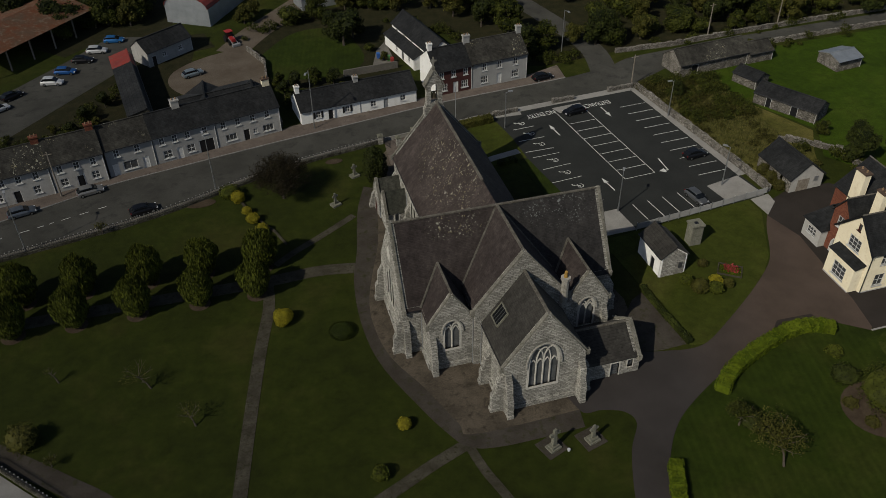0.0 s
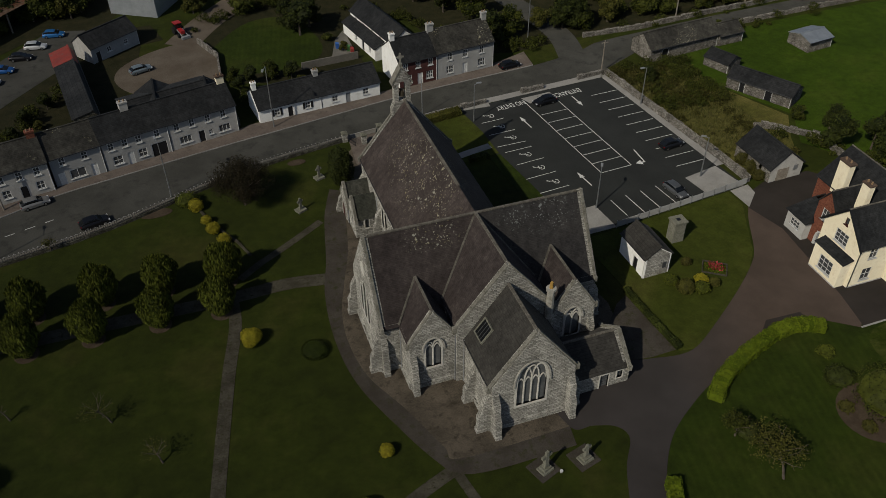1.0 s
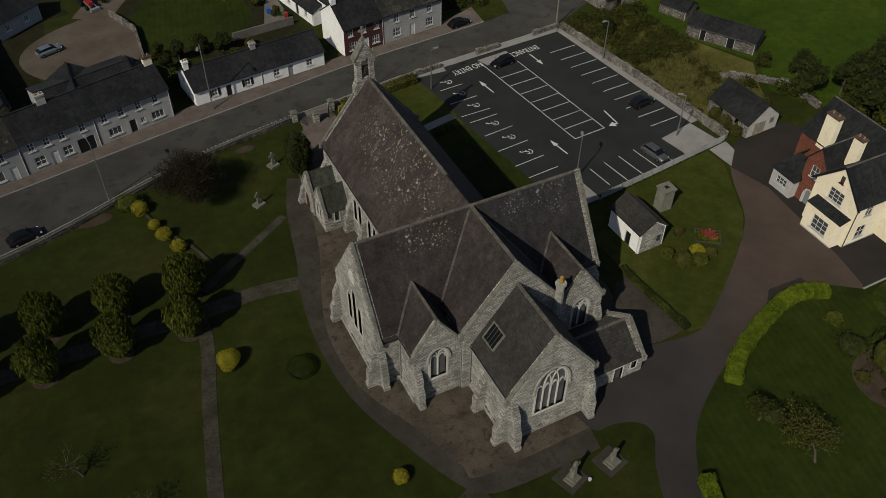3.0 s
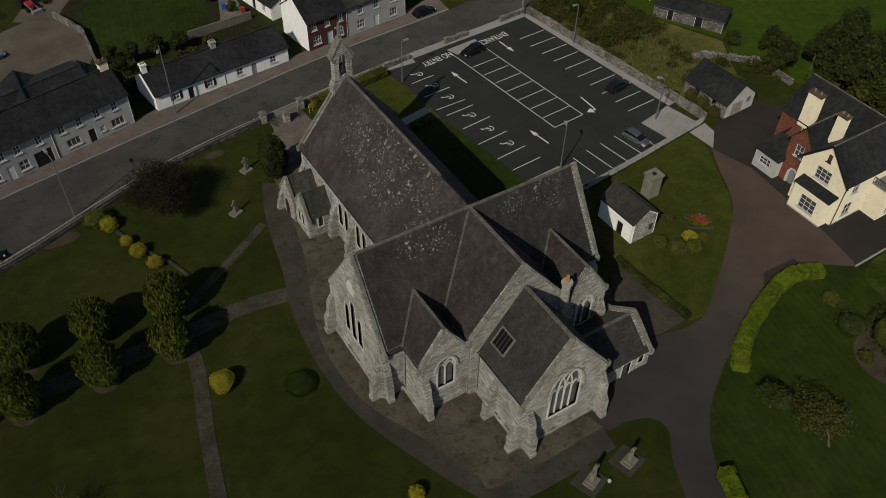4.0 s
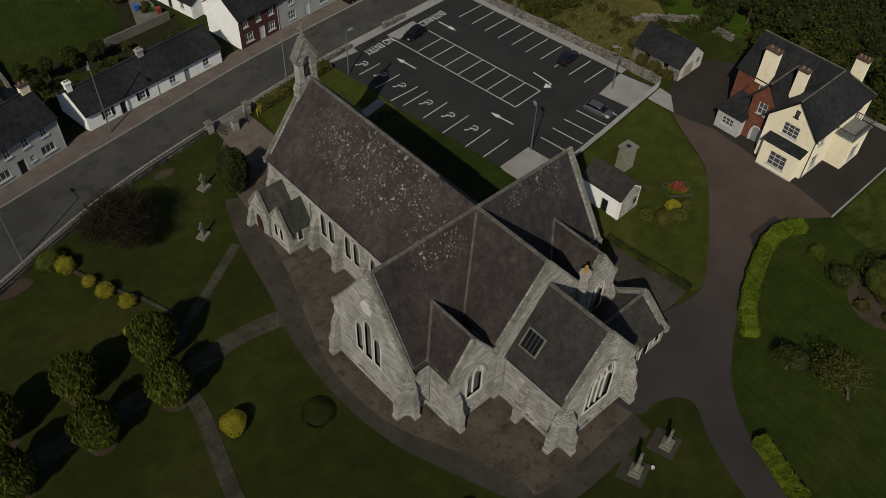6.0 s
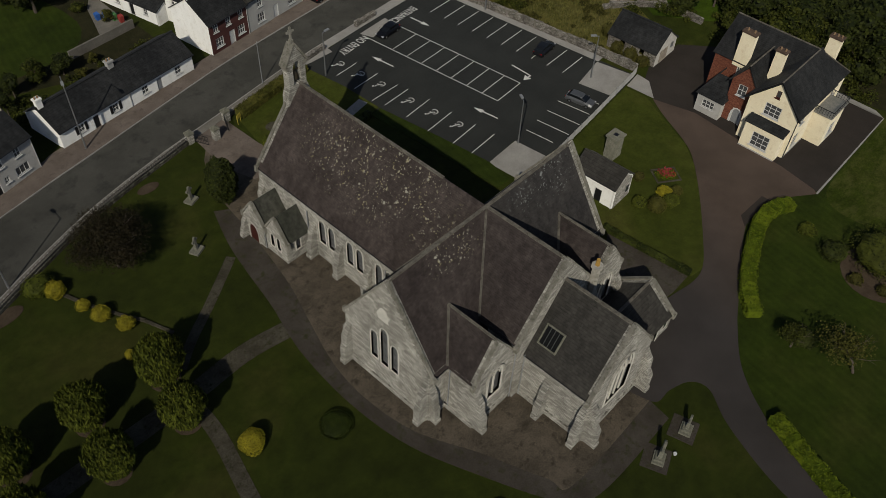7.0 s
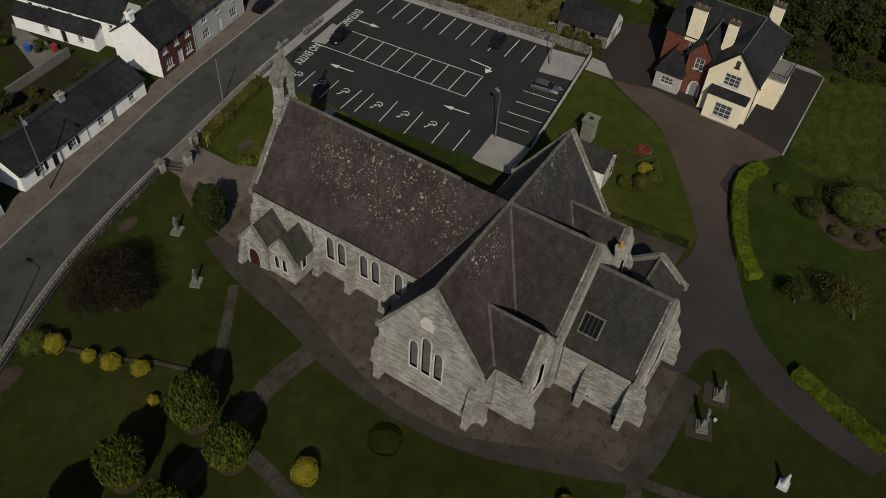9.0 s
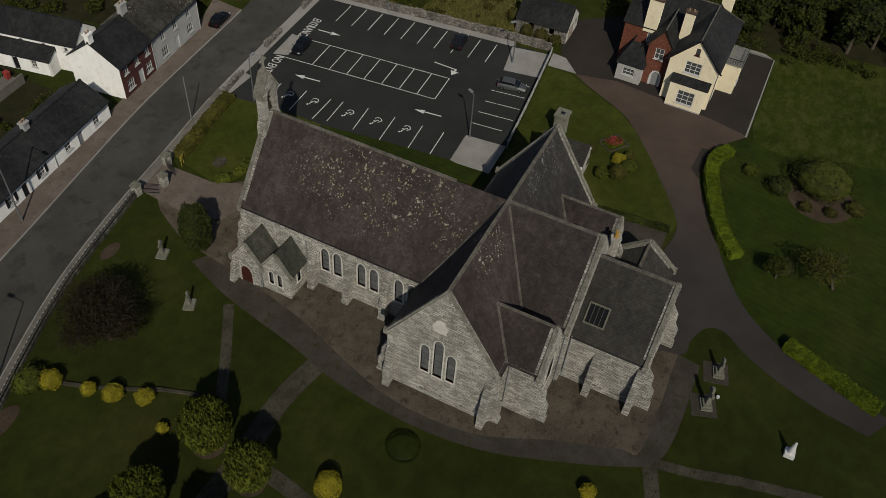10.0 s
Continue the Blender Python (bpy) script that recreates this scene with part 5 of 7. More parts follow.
ob = terrace("coach_house", "stone coach house with a pale gable and mossy dark roof", (60.2, 12.2), (59.8, 20.6), 6.2, 2.5, 5.0, FIELDSTONE, BLACK_SLATE, [("w", 3, 0.8, 0.7, 0.7)], group="stone outbuildings", end_mat=PALEGREY)
m = Mesh()
m.panel((-0.06, 5.0, 0), (0, -1, 0), (-1, 0, 0), rect(1.2, 0, 2.2, 2.2), [], 0.05)
part("door", m, TIMBER, ob, "weathered double doors")
m = Mesh()
m.panel((-0.06, 2.0, 0), (0, -1, 0), (-1, 0, 0), rect(0.6, 1.4, 0.8, 0.9), [], 0.05)
part("shutter", m, GREYPAINT, ob)
terrace("ruined_shed", "long ruined stone shed with a dark roof", (65.4, 40.4), (71.6, 29.8), 4.8, 2.3, 3.6, FIELDSTONE, BLACK_SLATE, [("d", 3, 0, 1.1, 1.9), ("d", 8, 0, 1.4, 1.9)], group="stone outbuildings")
terrace("ruined_shed", "small stone lean-to with a dark roof", (66.5, 49.5), (68.6, 44.5), 4.0, 2.0, 3.0, FIELDSTONE, BLACK_SLATE, [], group="stone outbuildings")
terrace("stone_barn", "long stone barn with an old slate roof", (57.2, 53.6), (73.4, 55.4), 6.2, 2.6, 4.8, FIELDSTONE, OLD_SLATE, [("d", 3.5, 0, 1.6, 2.2)], group="stone outbuildings")
terrace("stone_barn", "low stone shed with a slate roof", (73.6, 55.0), (79.5, 55.6), 5.2, 2.2, 3.6, FIELDSTONE, OLD_SLATE, [], group="stone outbuildings")
terrace("tin_shed", "ruined stone shed with pale tin sheets on its roof", (88.5, 46.6), (94.6, 47.4), 5.5, 2.2, 3.0, FIELDSTONE, GALV, [], group="stone outbuildings")

# ---- the priest's house ----
ph = thing("parochial_house", "cream and red-brick gabled house with dark slate roofs and tall chimneys", "house", Matrix.Translation((0.7, 0.1, -0.35)))


def ph_wall(mat, p0, p1, outer, wins=(), doors=(), name="wall"):
    p0, p1 = Vector((*p0, 0)), Vector((*p1, 0))
    u = (p1 - p0).normalized()
    n = Vector((u.y, -u.x, 0))
    m = Mesh()
    L = (p1 - p0).length
    outer = [(min(max(x, 0.006), L - 0.006), z) for x, z in outer]
    m.panel(p0, u, n, outer, [rect(*w[:4]) for w in wins] + [rect(*d[:4]) for d in doors], 0.35)
    part(name, m, mat, ph)
    for w in wins:
        house_window(ph, p0, u, n, rect(*w[:4]), w[4] if len(w) > 4 else (1, 1), WOODRED if w[2] < 0.65 else None)
    for d in doors:
        house_door(ph, p0, u, n, rect(*d[:4]), d[4])


def ph_slab(pts, mat=BLACK_SLATE, name="roof", t=0.16):
    pts = [Vector(p) for p in pts]
    m = Mesh()
    m.slab(pts if (pts[1] - pts[0]).cross(pts[2] - pts[0]).z > 0 else pts[::-1], t)
    part(name, m, mat, ph)


FX, EV = 48.2, 7.3
ph_wall(CREAM, (FX, -5.2), (FX, -12.2), gable_loop(7.0, EV, 11.1), [(3.5, 5.5, 2.3, 1.9, (2, 2)), (3.5, 8.6, 0.6, 1.1, (0, 0))], name="gable_wall")
ph_wall(CREAM, (FX, -12.2), (63, -12.2), wall_loop(63 - FX, EV), [(2.6, 4.9, 1.3, 2.0, (1, 1)), (2.6, 1.2, 1.6, 2.0, (1, 1)), (11.5, 4.9, 1.2, 1.9)])
ph_wall(CREAM, (54.2, -5.2), (FX, -5.2), wall_loop(54.2 - FX, EV))
ph_slab([(FX - 0.35, -12.6, EV - 0.3), (59.4, -12.6, EV - 0.3), (59.4, -8.7, 11.2), (FX - 0.35, -8.7, 11.2)])
ph_slab([(59.4, -4.8, EV - 0.3), (FX - 0.35, -4.8, EV - 0.3), (FX - 0.35, -8.7, 11.2), (59.4, -8.7, 11.2)])
for y, s in ((-12.65, 1), (-4.75, -1)):
    m = Mesh()
    m.beam((FX - 0.4, y, EV - 0.45), (FX - 0.4, -8.7, 11.12), 0.12, 0.22)
    part("bargeboard", m, BLACKPAINT, ph)
# bay on the ground floor
BX = 46.7
ph_wall(CREAM, (BX, -6.4), (BX, -11.7), wall_loop(5.3, 4.5), [(2.65, 1.25, 2.5, 2.2, (2, 2))], name="bay_wall")
ph_wall(CREAM, (BX, -11.7), (FX, -11.7), wall_loop(FX - BX, 4.5), name="bay_wall")
ph_wall(CREAM, (FX, -6.4), (BX, -6.4), wall_loop(FX - BX, 4.5), name="bay_wall")
ph_slab([(BX - 0.15, -6.2, 4.5), (BX - 0.15, -11.9, 4.5), (FX, -11.9, 5.0), (FX, -6.2, 5.0)], name="bay_roof")
# brick gable with the door
QX = 50.2
m = Mesh()
ph_wall(BRICK, (QX, -1.5), (QX, -5.15), [(0, -0.5), (3.65, -0.5), (3.65, 7.2), (1.83, 9.8), (0, 7.2)], [(1.8, 4.9, 1.3, 1.8, (1, 1))], [(2.1, 0.0, 1.3, 2.8, GREYPAINT)], name="brick_gable")
ph_slab([(QX - 0.3, -1.1, 6.8), (57, -1.1, 6.8), (57, -3.33, 9.95), (QX - 0.3, -3.33, 9.95)])
ph_slab([(QX - 0.3, -5.5, 6.9), (57, -5.5, 6.9), (57, -3.33, 9.95), (QX - 0.3, -3.33, 9.95)])
m = Mesh()
lp = arch(2.1, 0.0, 1.3, 2.8)
m.panel((QX - 0.06, -1.5, 0), (0, -1, 0), (-1, 0, 0), grown(lp, 0.25), [grown(lp, -0.02)], 0.1)
part("door_surround", m, WHITEPAINT, ph, "white quoined door surround")
m = Mesh()
m.box(QX - 1.2, -4.6, 0, QX, -2.6, 0.18)
part("step", m, CONCRETE, ph)
# annex
ph_wall(PALEGREY, (49.0, 2.1), (49.0, -1.7), wall_loop(3.8, 3.5), [(1.85, 1.5, 1.9, 1.2, (2, 1))], name="annex_wall")
ph_wall(PALEGREY, (54, 2.1), (49.0, 2.1), wall_loop(5.0, 3.5), name="annex_wall")
ph_wall(PALEGREY, (49.0, -1.7), (QX, -1.7), wall_loop(QX - 49.0, 3.5), name="annex_wall")
ph_slab([(48.7, 2.4, 3.4), (48.7, -2.0, 3.4), (52.1, -0.9, 5.5), (52.1, 1.2, 5.5)], name="annex_roof")
ph_slab([(54, 2.4, 3.4), (48.7, 2.4, 3.4), (52.1, 1.2, 5.5), (54, 1.2, 5.5)], name="annex_roof")
ph_slab([(48.7, -2.0, 3.4), (52.1, -2.0, 3.4), (52.1, -0.9, 5.5)], name="annex_roof")
# main body and hipped roof
ph_wall(BRICK, (54.0, 3.4), (54.0, -1.5), wall_loop(4.9, EV), [(4.0, 5.0, 0.7, 1.4)], name="brick_wall")
ph_wall(BRICK, (63, 3.4), (54.0, 3.4), wall_loop(9.0, EV), [(3, 4.9, 1, 1.7), (7, 4.9, 1, 1.7)], name="brick_wall")
ph_wall(CREAM, (63, -12.2), (63, 3.4), wall_loop(15.6, EV), [(4, 4.9, 1, 1.7), (12, 4.9, 1, 1.7)])
R0, R1, RX = -8.4, 3.7, 58.6
ph_slab([(53.7, 3.7, EV - 0.2), (53.7, -12.0, EV - 0.2), (RX, R0, 11.25), (RX, R1, 11.25)])
ph_slab([(63.3, -12.5, EV - 0.2), (63.3, 3.7, EV - 0.2), (RX, R1, 11.25), (RX, R0, 11.25)])
ph_wall(BRICK, (63, 3.35), (54.0, 3.35), [(0, EV - 0.2), (9.0, EV - 0.2), (4.5, 11.0)], name="gable_wall")
ph_slab([(53.7, -12.5, EV - 0.2), (63.3, -12.5, EV - 0.2), (RX, R0, 11.25)])
for a, b in (((RX, R0, 11.2), (RX, R1, 11.2)), ((FX - 0.3, -8.7, 11.15), (RX, -8.7, 11.15)), ((RX, R0, 11.2), (63.3, -12.5, 7.1)), ((QX - 0.2, -3.33, 9.9), (56.6, -3.33, 9.9))):
    m = Mesh()
    m.beam(a, b, 0.17, 0.12)
    part("ridge_tiles", m, RIDGETILE, ph)
chimney(ph, 54.3, -0.4, 6.5, 12.0, 1.0, 2.0, CREAM, 2)
chimney(ph, 53.4, -5.6, 7.2, 12.0, 0.9, 1.4, CREAM, 2)
chimney(ph, 61.6, -9.4, 8.0, 12.2, 1.0, 1.7, CREAM, 3)
# wing with a balcony on the garden side
ph_wall(CREAM, (54.2, -12.2), (54.2, -14.7), wall_loop(2.5, 5.2))
ph_wall(CREAM, (54.2, -14.7), (59, -14.7), wall_loop(4.8, 5.2), [(2.4, 1.2, 2.0, 2.2, (2, 1))])
ph_wall(CREAM, (59, -14.7), (59, -12.2), wall_loop(2.5, 5.2))
m = Mesh()
m.box(54.0, -14.9, 5.2, 59.2, -12.3, 5.35)
part("balcony_floor", m, LEAD, ph)
m = Mesh()
for a, b in (((54.1, -12.3), (54.1, -14.8)), ((54.1, -14.8), (59.1, -14.8)), ((59.1, -14.8), (59.1, -12.3))):
    m.beam((*a, 6.2), (*b, 6.2), 0.08, 0.08)
    k = 7
    for i in range(k + 1):
        p = Vector((*a, 5.3)).lerp(Vector((*b, 5.3)), i / k)
        m.tube(p, p + Vector((0, 0, 0.9)), 0.03, n=4)
part("balcony_rail", m, BLACKPAINT, ph)
m = Mesh()
m.tube((FX + 0.1, -12.3, 0), (FX + 0.1, -12.3, 7.2), 0.06, n=6)
part("downpipe", m, BLACKPAINT, ph)
for a, b in (((BX, -6.4), (BX, -11.7)), ((FX, -12.2), (54, -12.2))):
    m = Mesh()
    m.beam((*a, 0), (*b, 0), 0.14, 0.55)
    part("plinth", m, PALEGREY, ph)

# ---- white shed and stone pier behind the church ----
sh = terrace("white_shed", "small whitewashed shed with a slate roof and dark doorway", (24.0, 4.9), (24.2, -1.3), 4.0, 3.5, 5.0, WHITE, CHANCEL_SLATE, [("d", 3.9, 0, 1.1, 2.1)], group="")
tagged(sh, category="shed")
m = Mesh()
m.panel((6.28, 2.9, 0), (0, 1, 0), (1, 0, 0), rect(0.2, 1.1, 0.6, 1.0), [], 0.06)
part("window", m, GLASS, sh, "small dark gable window")
m = Mesh()
m.panel((6.23, 0.2, 0), (0, 1, 0), (1, 0, 0), [(0, -0.2), (3.6, -0.2), (3.6, 3.35), (1.8, 4.75), (0, 3.35)], [rect(2.9, 1.1, 0.6, 1.0)], 0.03)
part("stone_gable", m, STONE, sh, "bare stone gable end")
pier = thing("stone_pier", "square stone chimney-like pier on the lawn", "pier", Matrix.Translation((32.8, 4.7, 0)))
m = Mesh()
m.box(-0.9, -0.8, 0, 0.9, 0.8, 3.4)
part("shaft", m, GRAVESTONE, pier)
m = Mesh()
m.box(-1.05, -0.95, 3.4, 1.05, 0.95, 3.65)
part("cap", m, GRAVESTONE, pier)
# black plate: the dark inside of the flue is put on as colour
m = Mesh()
m.box(-0.3, -0.3, 3.63, 0.3, 0.3, 3.66)
part("flue", m, BLACKPAINT, pier, "black plate for the shaded flue opening")


# ---- walls, fences, gates ----
def wall_run(name, pts, w, h, mat, label, lumps=0.12, step=1.1):
    m = Mesh()
    rnd = random.Random(len(pts) * 7 + int(h * 10))
    for a, b in zip(pts, pts[1:]):
        a, b = Vector(a), Vector(b)
        k = max(1, int((b - a).length / step))
        for i in range(k):
            p, q = a.lerp(b, i / k), a.lerp(b, (i + 1) / k)
            m.beam((p.x, p.y, -0.2), (q.x, q.y, -0.2), w * rnd.uniform(0.9, 1.1), h + 0.2 + rnd.uniform(-lumps, lumps))
    return whole(name, m, mat, label, "wall", kind="structure")


wall_run("wall_east", [(46.9, 52.4), (48.0, 43), (49.6, 30), (50.9, 19), (51.3, 13.2)], 0.6, 1.3, FIELDSTONE, "old field-stone boundary wall of the car park")
wall_run("wall_field", [(62, 27), (66, 24.5), (70, 20), (70, 13)], 0.8, 0.9, FIELDSTONE, "tumbled dry-stone field wall", 0.3)
wall_run("wall_lane", [(50, 68), (63, 67.6), (78, 69), (105, 70.4), (150, 72)], 0.6, 1.0, FIELDSTONE, "stone roadside wall under the trees")
wall_run("wall_lane_south", [(76, 62.2), (104, 63.6), (150, 65)], 0.6, 0.9, FIELDSTONE, "stone roadside field wall", 0.2)
wall_run("wall_gap", [(16.6, 49.5), (21.6, 50.1)], 0.55, 0.9, FIELDSTONE, "low new stone wall at the car park mouth")
wall_run("wall_gap_middle", [(29.0, 51.1), (33.6, 51.5)], 0.55, 0.9, FIELDSTONE, "low new stone wall between the entrances")
wall_run("wall_gap_east", [(41.0, 52.3), (46.6, 52.8)], 0.55, 0.9, FIELDSTONE, "low new stone wall beside the entrance")
wall_run("wall_garden", [(-7, 73.6), (4.4, 74.6)], 0.3, 1.5, FOOTWAY, "rendered garden wall behind the cottages", 0.02)
wall_run("wall_yard", [(-21.5, 57), (-22.5, 70), (-21.6, 84), (-24.5, 92)], 0.4, 1.2, FIELDSTONE, "stone wall between yard and garden")
wall_run("wall_church", curve(WALL_LINE, 2), 0.36, 0.5, YARDSTONE, "low dark stone churchyard wall", 0.04)
wall_run("wall_church_west", [(1.2, 47.0), (9, 48.2), (16.4, 49.2)], 0.45, 0.8, FIELDSTONE, "low stone wall before the hedge", 0.04)
wall_run("wall_bottom", [(-80, 0.5), (-62.2, -9.9), (-56.6, -15.8), (-43.6, -29.8)], 0.4, 0.6, YARDSTONE, "low stone wall along the churchyard edge", 0.05)
wall_run("wall_shrubs", [(-31.4, 36.0), (-30.0, 32), (-28.2, 28), (-26.6, 25), (-25.4, 21.5)], 0.35, 0.22, PATH_FLAG, "low stone edging beside the golden shrubs", 0.04)


def railing(name, pts, z0, h, label, gap=0.32):
    m = Mesh()
    c = [Vector((*p, z0)) for p in pts]
    for a, b in zip(c, c[1:]):
        for f in (0.25, 0.8):
            m.beam(a + Vector((0, 0, h * f)), b + Vector((0, 0, h * f)), 0.05, 0.04)
        k = max(1, int((b - a).length / gap))
        for i in range(k):
            p = a.lerp(b, i / k)
            m.beam(p + Vector((-0.03, 0, 0)), p + Vector((0.03, 0, 0)), 0.06, h)
    m2 = Mesh()
    for a, b in zip(c, c[1:]):
        k = max(1, int((b - a).length / (gap * 2)))
        for i in range(k):
            p = a.lerp(b, i / k) + Vector((0, 0, h))
            m2.box(p.x - 0.06, p.y - 0.06, p.z, p.x + 0.06, p.y + 0.06, p.z + 0.09)
    r = thing(name, label, "railing")
    tagged(part("picket_row", m, BLACKPAINT, r), kind="stuff")
    tagged(part("finial_row", m2, GREYWALL, r, "pale painted railing tips"), kind="stuff")


railing("railing", curve(WALL_LINE, 2), 0.5, 0.75, "black iron railing with pale tips on the churchyard wall")
railing("railing", [(-80, 0.5), (-62.2, -9.9), (-56.6, -15.8), (-43.6, -29.8)], 0.55, 0.9, "dark railing along the churchyard's edge")
for x, y, hgt in ((-5.5, 46.2, 1.5), (-2.6, 44.4, 1.7), (0.7, 46.6, 1.6)):
    gp = thing("gate_pier", "square limestone gate pier with a pyramid cap", "gate pier", Matrix.Translation((x, y, 0)), "gate piers")
    m = Mesh()
    m.box(-0.42, -0.42, 0, 0.42, 0.42, hgt)
    part("shaft", m, STONE, gp)
    m = Mesh()
    m.box(-0.52, -0.52, hgt, 0.52, 0.52, hgt + 0.18)
    m.add([(-0.5, -0.5, hgt + 0.18), (0.5, -0.5, hgt + 0.18), (0.5, 0.5, hgt + 0.18), (-0.5, 0.5, hgt + 0.18), (0, 0, hgt + 0.5)], [(0, 1, 4), (1, 2, 4), (2, 3, 4), (3, 0, 4)])
    part("cap", m, GRAVESTONE, gp)
for a, b in (((-5.1, 45.9), (-4.2, 43.9)), ((0.2, 46.3), (-0.6, 44.3))):
    gt = thing("iron_gate", "black iron gate standing open", "gate", None, "iron gates")
    m = Mesh()
    A, B = Vector((*a, 0.15)), Vector((*b, 0.15))
    for z in (0.05, 0.6, 1.3):
        m.beam(A + Vector((0, 0, z)), B + Vector((0, 0, z)), 0.05, 0.05)
    for i in range(10):
        p = A.lerp(B, i / 9)
        m.tube(p, p + Vector((0, 0, 1.45)), 0.025, n=4)
    part("bars", m, BLACKPAINT, gt)
# panel fence south of the car park
fence = thing("panel_fence", "grey slatted panel fence along the car park", "fence")
fp = [Vector((26.2, 9.8, 0)), Vector((37.6, 11.1, 0)), Vector((50.7, 12.8, 0))]
for a, b in zip(fp, fp[1:]):
    k = 6
    for i in range(k):
        p, q = a.lerp(b, i / k), a.lerp(b, (i + 1) / k)
        m = Mesh()
        m.tube(p, p + Vector((0, 0, 1.45)), 0.06, n=6)
        part("post", m, STEEL, fence)
        pn = Mesh()
        for z in (0.2, 0.42, 0.64, 0.86, 1.08):
            pn.beam(p.lerp(q, 0.03) + Vector((0, 0, z)), p.lerp(q, 0.97) + Vector((0, 0, z)), 0.05, 0.19)
        part("panel", pn, GREYWALL, fence)

# ---- car park markings ----
marks = thing("parking_markings", "white painted bay lines and arrows on the car park", "marking", kind="structure")


def line(a, b, w=0.11, z=0.036):
    m = Mesh()
    m.beam((*a, z), (*b, z), w, 0.004)
    part("line", m, PAINT, marks)


for i in range(10):
    f = i / 9
    y = 46.0 - 25.1 * f
    line((40.7 + 2.3 * f, y - 0.1), (46.0 + 2.35 * f, y + 0.2))
line((28.25, 48.4), (30.8, 23.2))
line((34.0, 48.1), (36.4, 23.6))
for i in range(8):
    f = i / 7
    line((29.05 + 1.75 * f, 42.75 - 19.55 * f), (34.4 + 2.0 * f, 43.1 - 19.5 * f))
for a, b in (((18.4, 43.7), (22.6, 44.0)), ((18.1, 39.6), (23.0, 39.9)), ((18.0, 35.8), (23.2, 35.9)), ((18.6, 33.8), (23.5, 34.1)), ((18.9, 29.8), (24.0, 30.3)), ((18.8, 25.6), (24.2, 26.1)), ((19.1, 21.4), (24.5, 21.9)), ((19.7, 18.3), (24.8, 18.7)),
             ((28.7, 16.2), (29.2, 11.9)), ((31.45, 16.5), (32.1, 11.4)), ((34.2, 16.75), (34.9, 11.6)), ((37.05, 17.1), (37.8, 12.0)), ((40.0, 17.4), (40.7, 12.4))):
    line(a, b)


def arrow(tip, tail, bend=0):
    tip, tail = Vector((*tip, 0.036)), Vector((*tail, 0.036))
    d = (tip - tail).normalized()
    s = Vector((-d.y, d.x, 0))
    m = Mesh()
    if bend:
        mid = tip - d * 0.2
        m.beam(tail, mid, 0.2, 0.004)
        e = mid + s * bend
        m.beam(mid - d * 0.1, e - d * 0.1, 0.25, 0.004)
        h = s * (1 if bend > 0 else -1)
        up = Vector((0, 0, 0.005))
        m.face([e - d * 0.75 + up, e + h * 1.1 - d * 0.1 + up, e + d * 0.55 + up])
    else:
        m.beam(tail, tip - d * 1.4, 0.2, 0.004)
        up = Vector((0, 0, 0.004))
        m.face([tip + up, tip - d * 1.5 + s * 0.42 + up, tip - d * 1.5 - s * 0.42 + up])
    part("arrow", m, PAINT, marks)


arrow((25.4, 43.5), (25.9, 39.5))
arrow((27.2, 24.6), (27.75, 20.6))
arrow((37.6, 43.2), (37.2, 47.0))
arrow((38.9, 23.4), (39.0, 27.4), -0.5)
for x, y in ((20.3, 45.6), (20.75, 41.7), (21.2, 37.8), (21.5, 32.2), (22.0, 28.0), (22.5, 23.7)):
    m = Mesh()
    M = Matrix.Translation((x + 0.1, y, 0.041)) @ Matrix.Rotation(radians(-24), 4, "Z")
    pr = None
    for i in range(11):
        a = radians(105 - 24 * i)
        p = M @ Vector((0.4 + 0.5 * math.cos(a), 0.5 * math.sin(a), 0))
        if pr is not None:
            m.beam(pr, p, 0.13, 0.004)
        pr = p
    for a, b in (((0.35, -0.02), (-0.55, -0.02)), ((0.35, -0.02), (0.38, -0.3)), ((-0.1, 0.0), (-0.12, 0.34)), ((-0.55, -0.02), (-0.75, -0.2))):
        m.beam(M @ Vector((*a, 0)), M @ Vector((*b, 0)), 0.14, 0.004)
    m.box(-1.06, -0.14, 0, -0.8, 0.12, 0.004, M)
    part("wheelchair_symbol", m, PAINT, marks)


def words(text, x, y, ang, size, width):
    c = bpy.data.curves.new("lettering", "FONT")
    c.body, c.size, c.align_x, c.align_y, c.extrude, c.offset = text, size, "CENTER", "CENTER", 0.002, 0.0
    c.materials.append(PAINT)
    ob = new("lettering", c)
    ob.parent = marks
    ob.matrix_basis = Matrix.Translation((x, y, 0.04)) @ Matrix.Rotation(radians(ang), 4, "Z") @ Matrix.Diagonal((width, 1, 1, 1))
    return ob


words("NO ENTRY", 25.4, 47.7, 186, 2.0, 0.58)
words("ENTRANCE", 36.9, 48.4, 185, 2.0, 0.56)


# ---- lamps and poles ----
def lamp_post(x, y, h, ang, arm, label="tall galvanised lamp post with a flat head", head=0.7):
    p = thing("street_lamp", label, "street lamp", Matrix.Translation((x, y, 0)) @ Matrix.Rotation(radians(ang), 4, "Z"), "lamp posts")
    m = Mesh()
    m.tube((0, 0, 0), (0, 0, 1.2), 0.13, 0.12, 8)
    m.tube((0, 0, 1.2), (0, 0, h), 0.1, 0.06, 8)
    part("pole", m, STEEL, p)
    m = Mesh()
    m.tube((0, 0, h - 0.1), (arm, 0, h + arm * 0.18), 0.045, n=6)
    part("arm", m, STEEL, p)
    m = Mesh()
    m.box(arm - 0.1, -0.17, h + arm * 0.18 - 0.06, arm + head, 0.17, h + arm * 0.18 + 0.1)
    part("lamp_head", m, GREYPAINT, p)


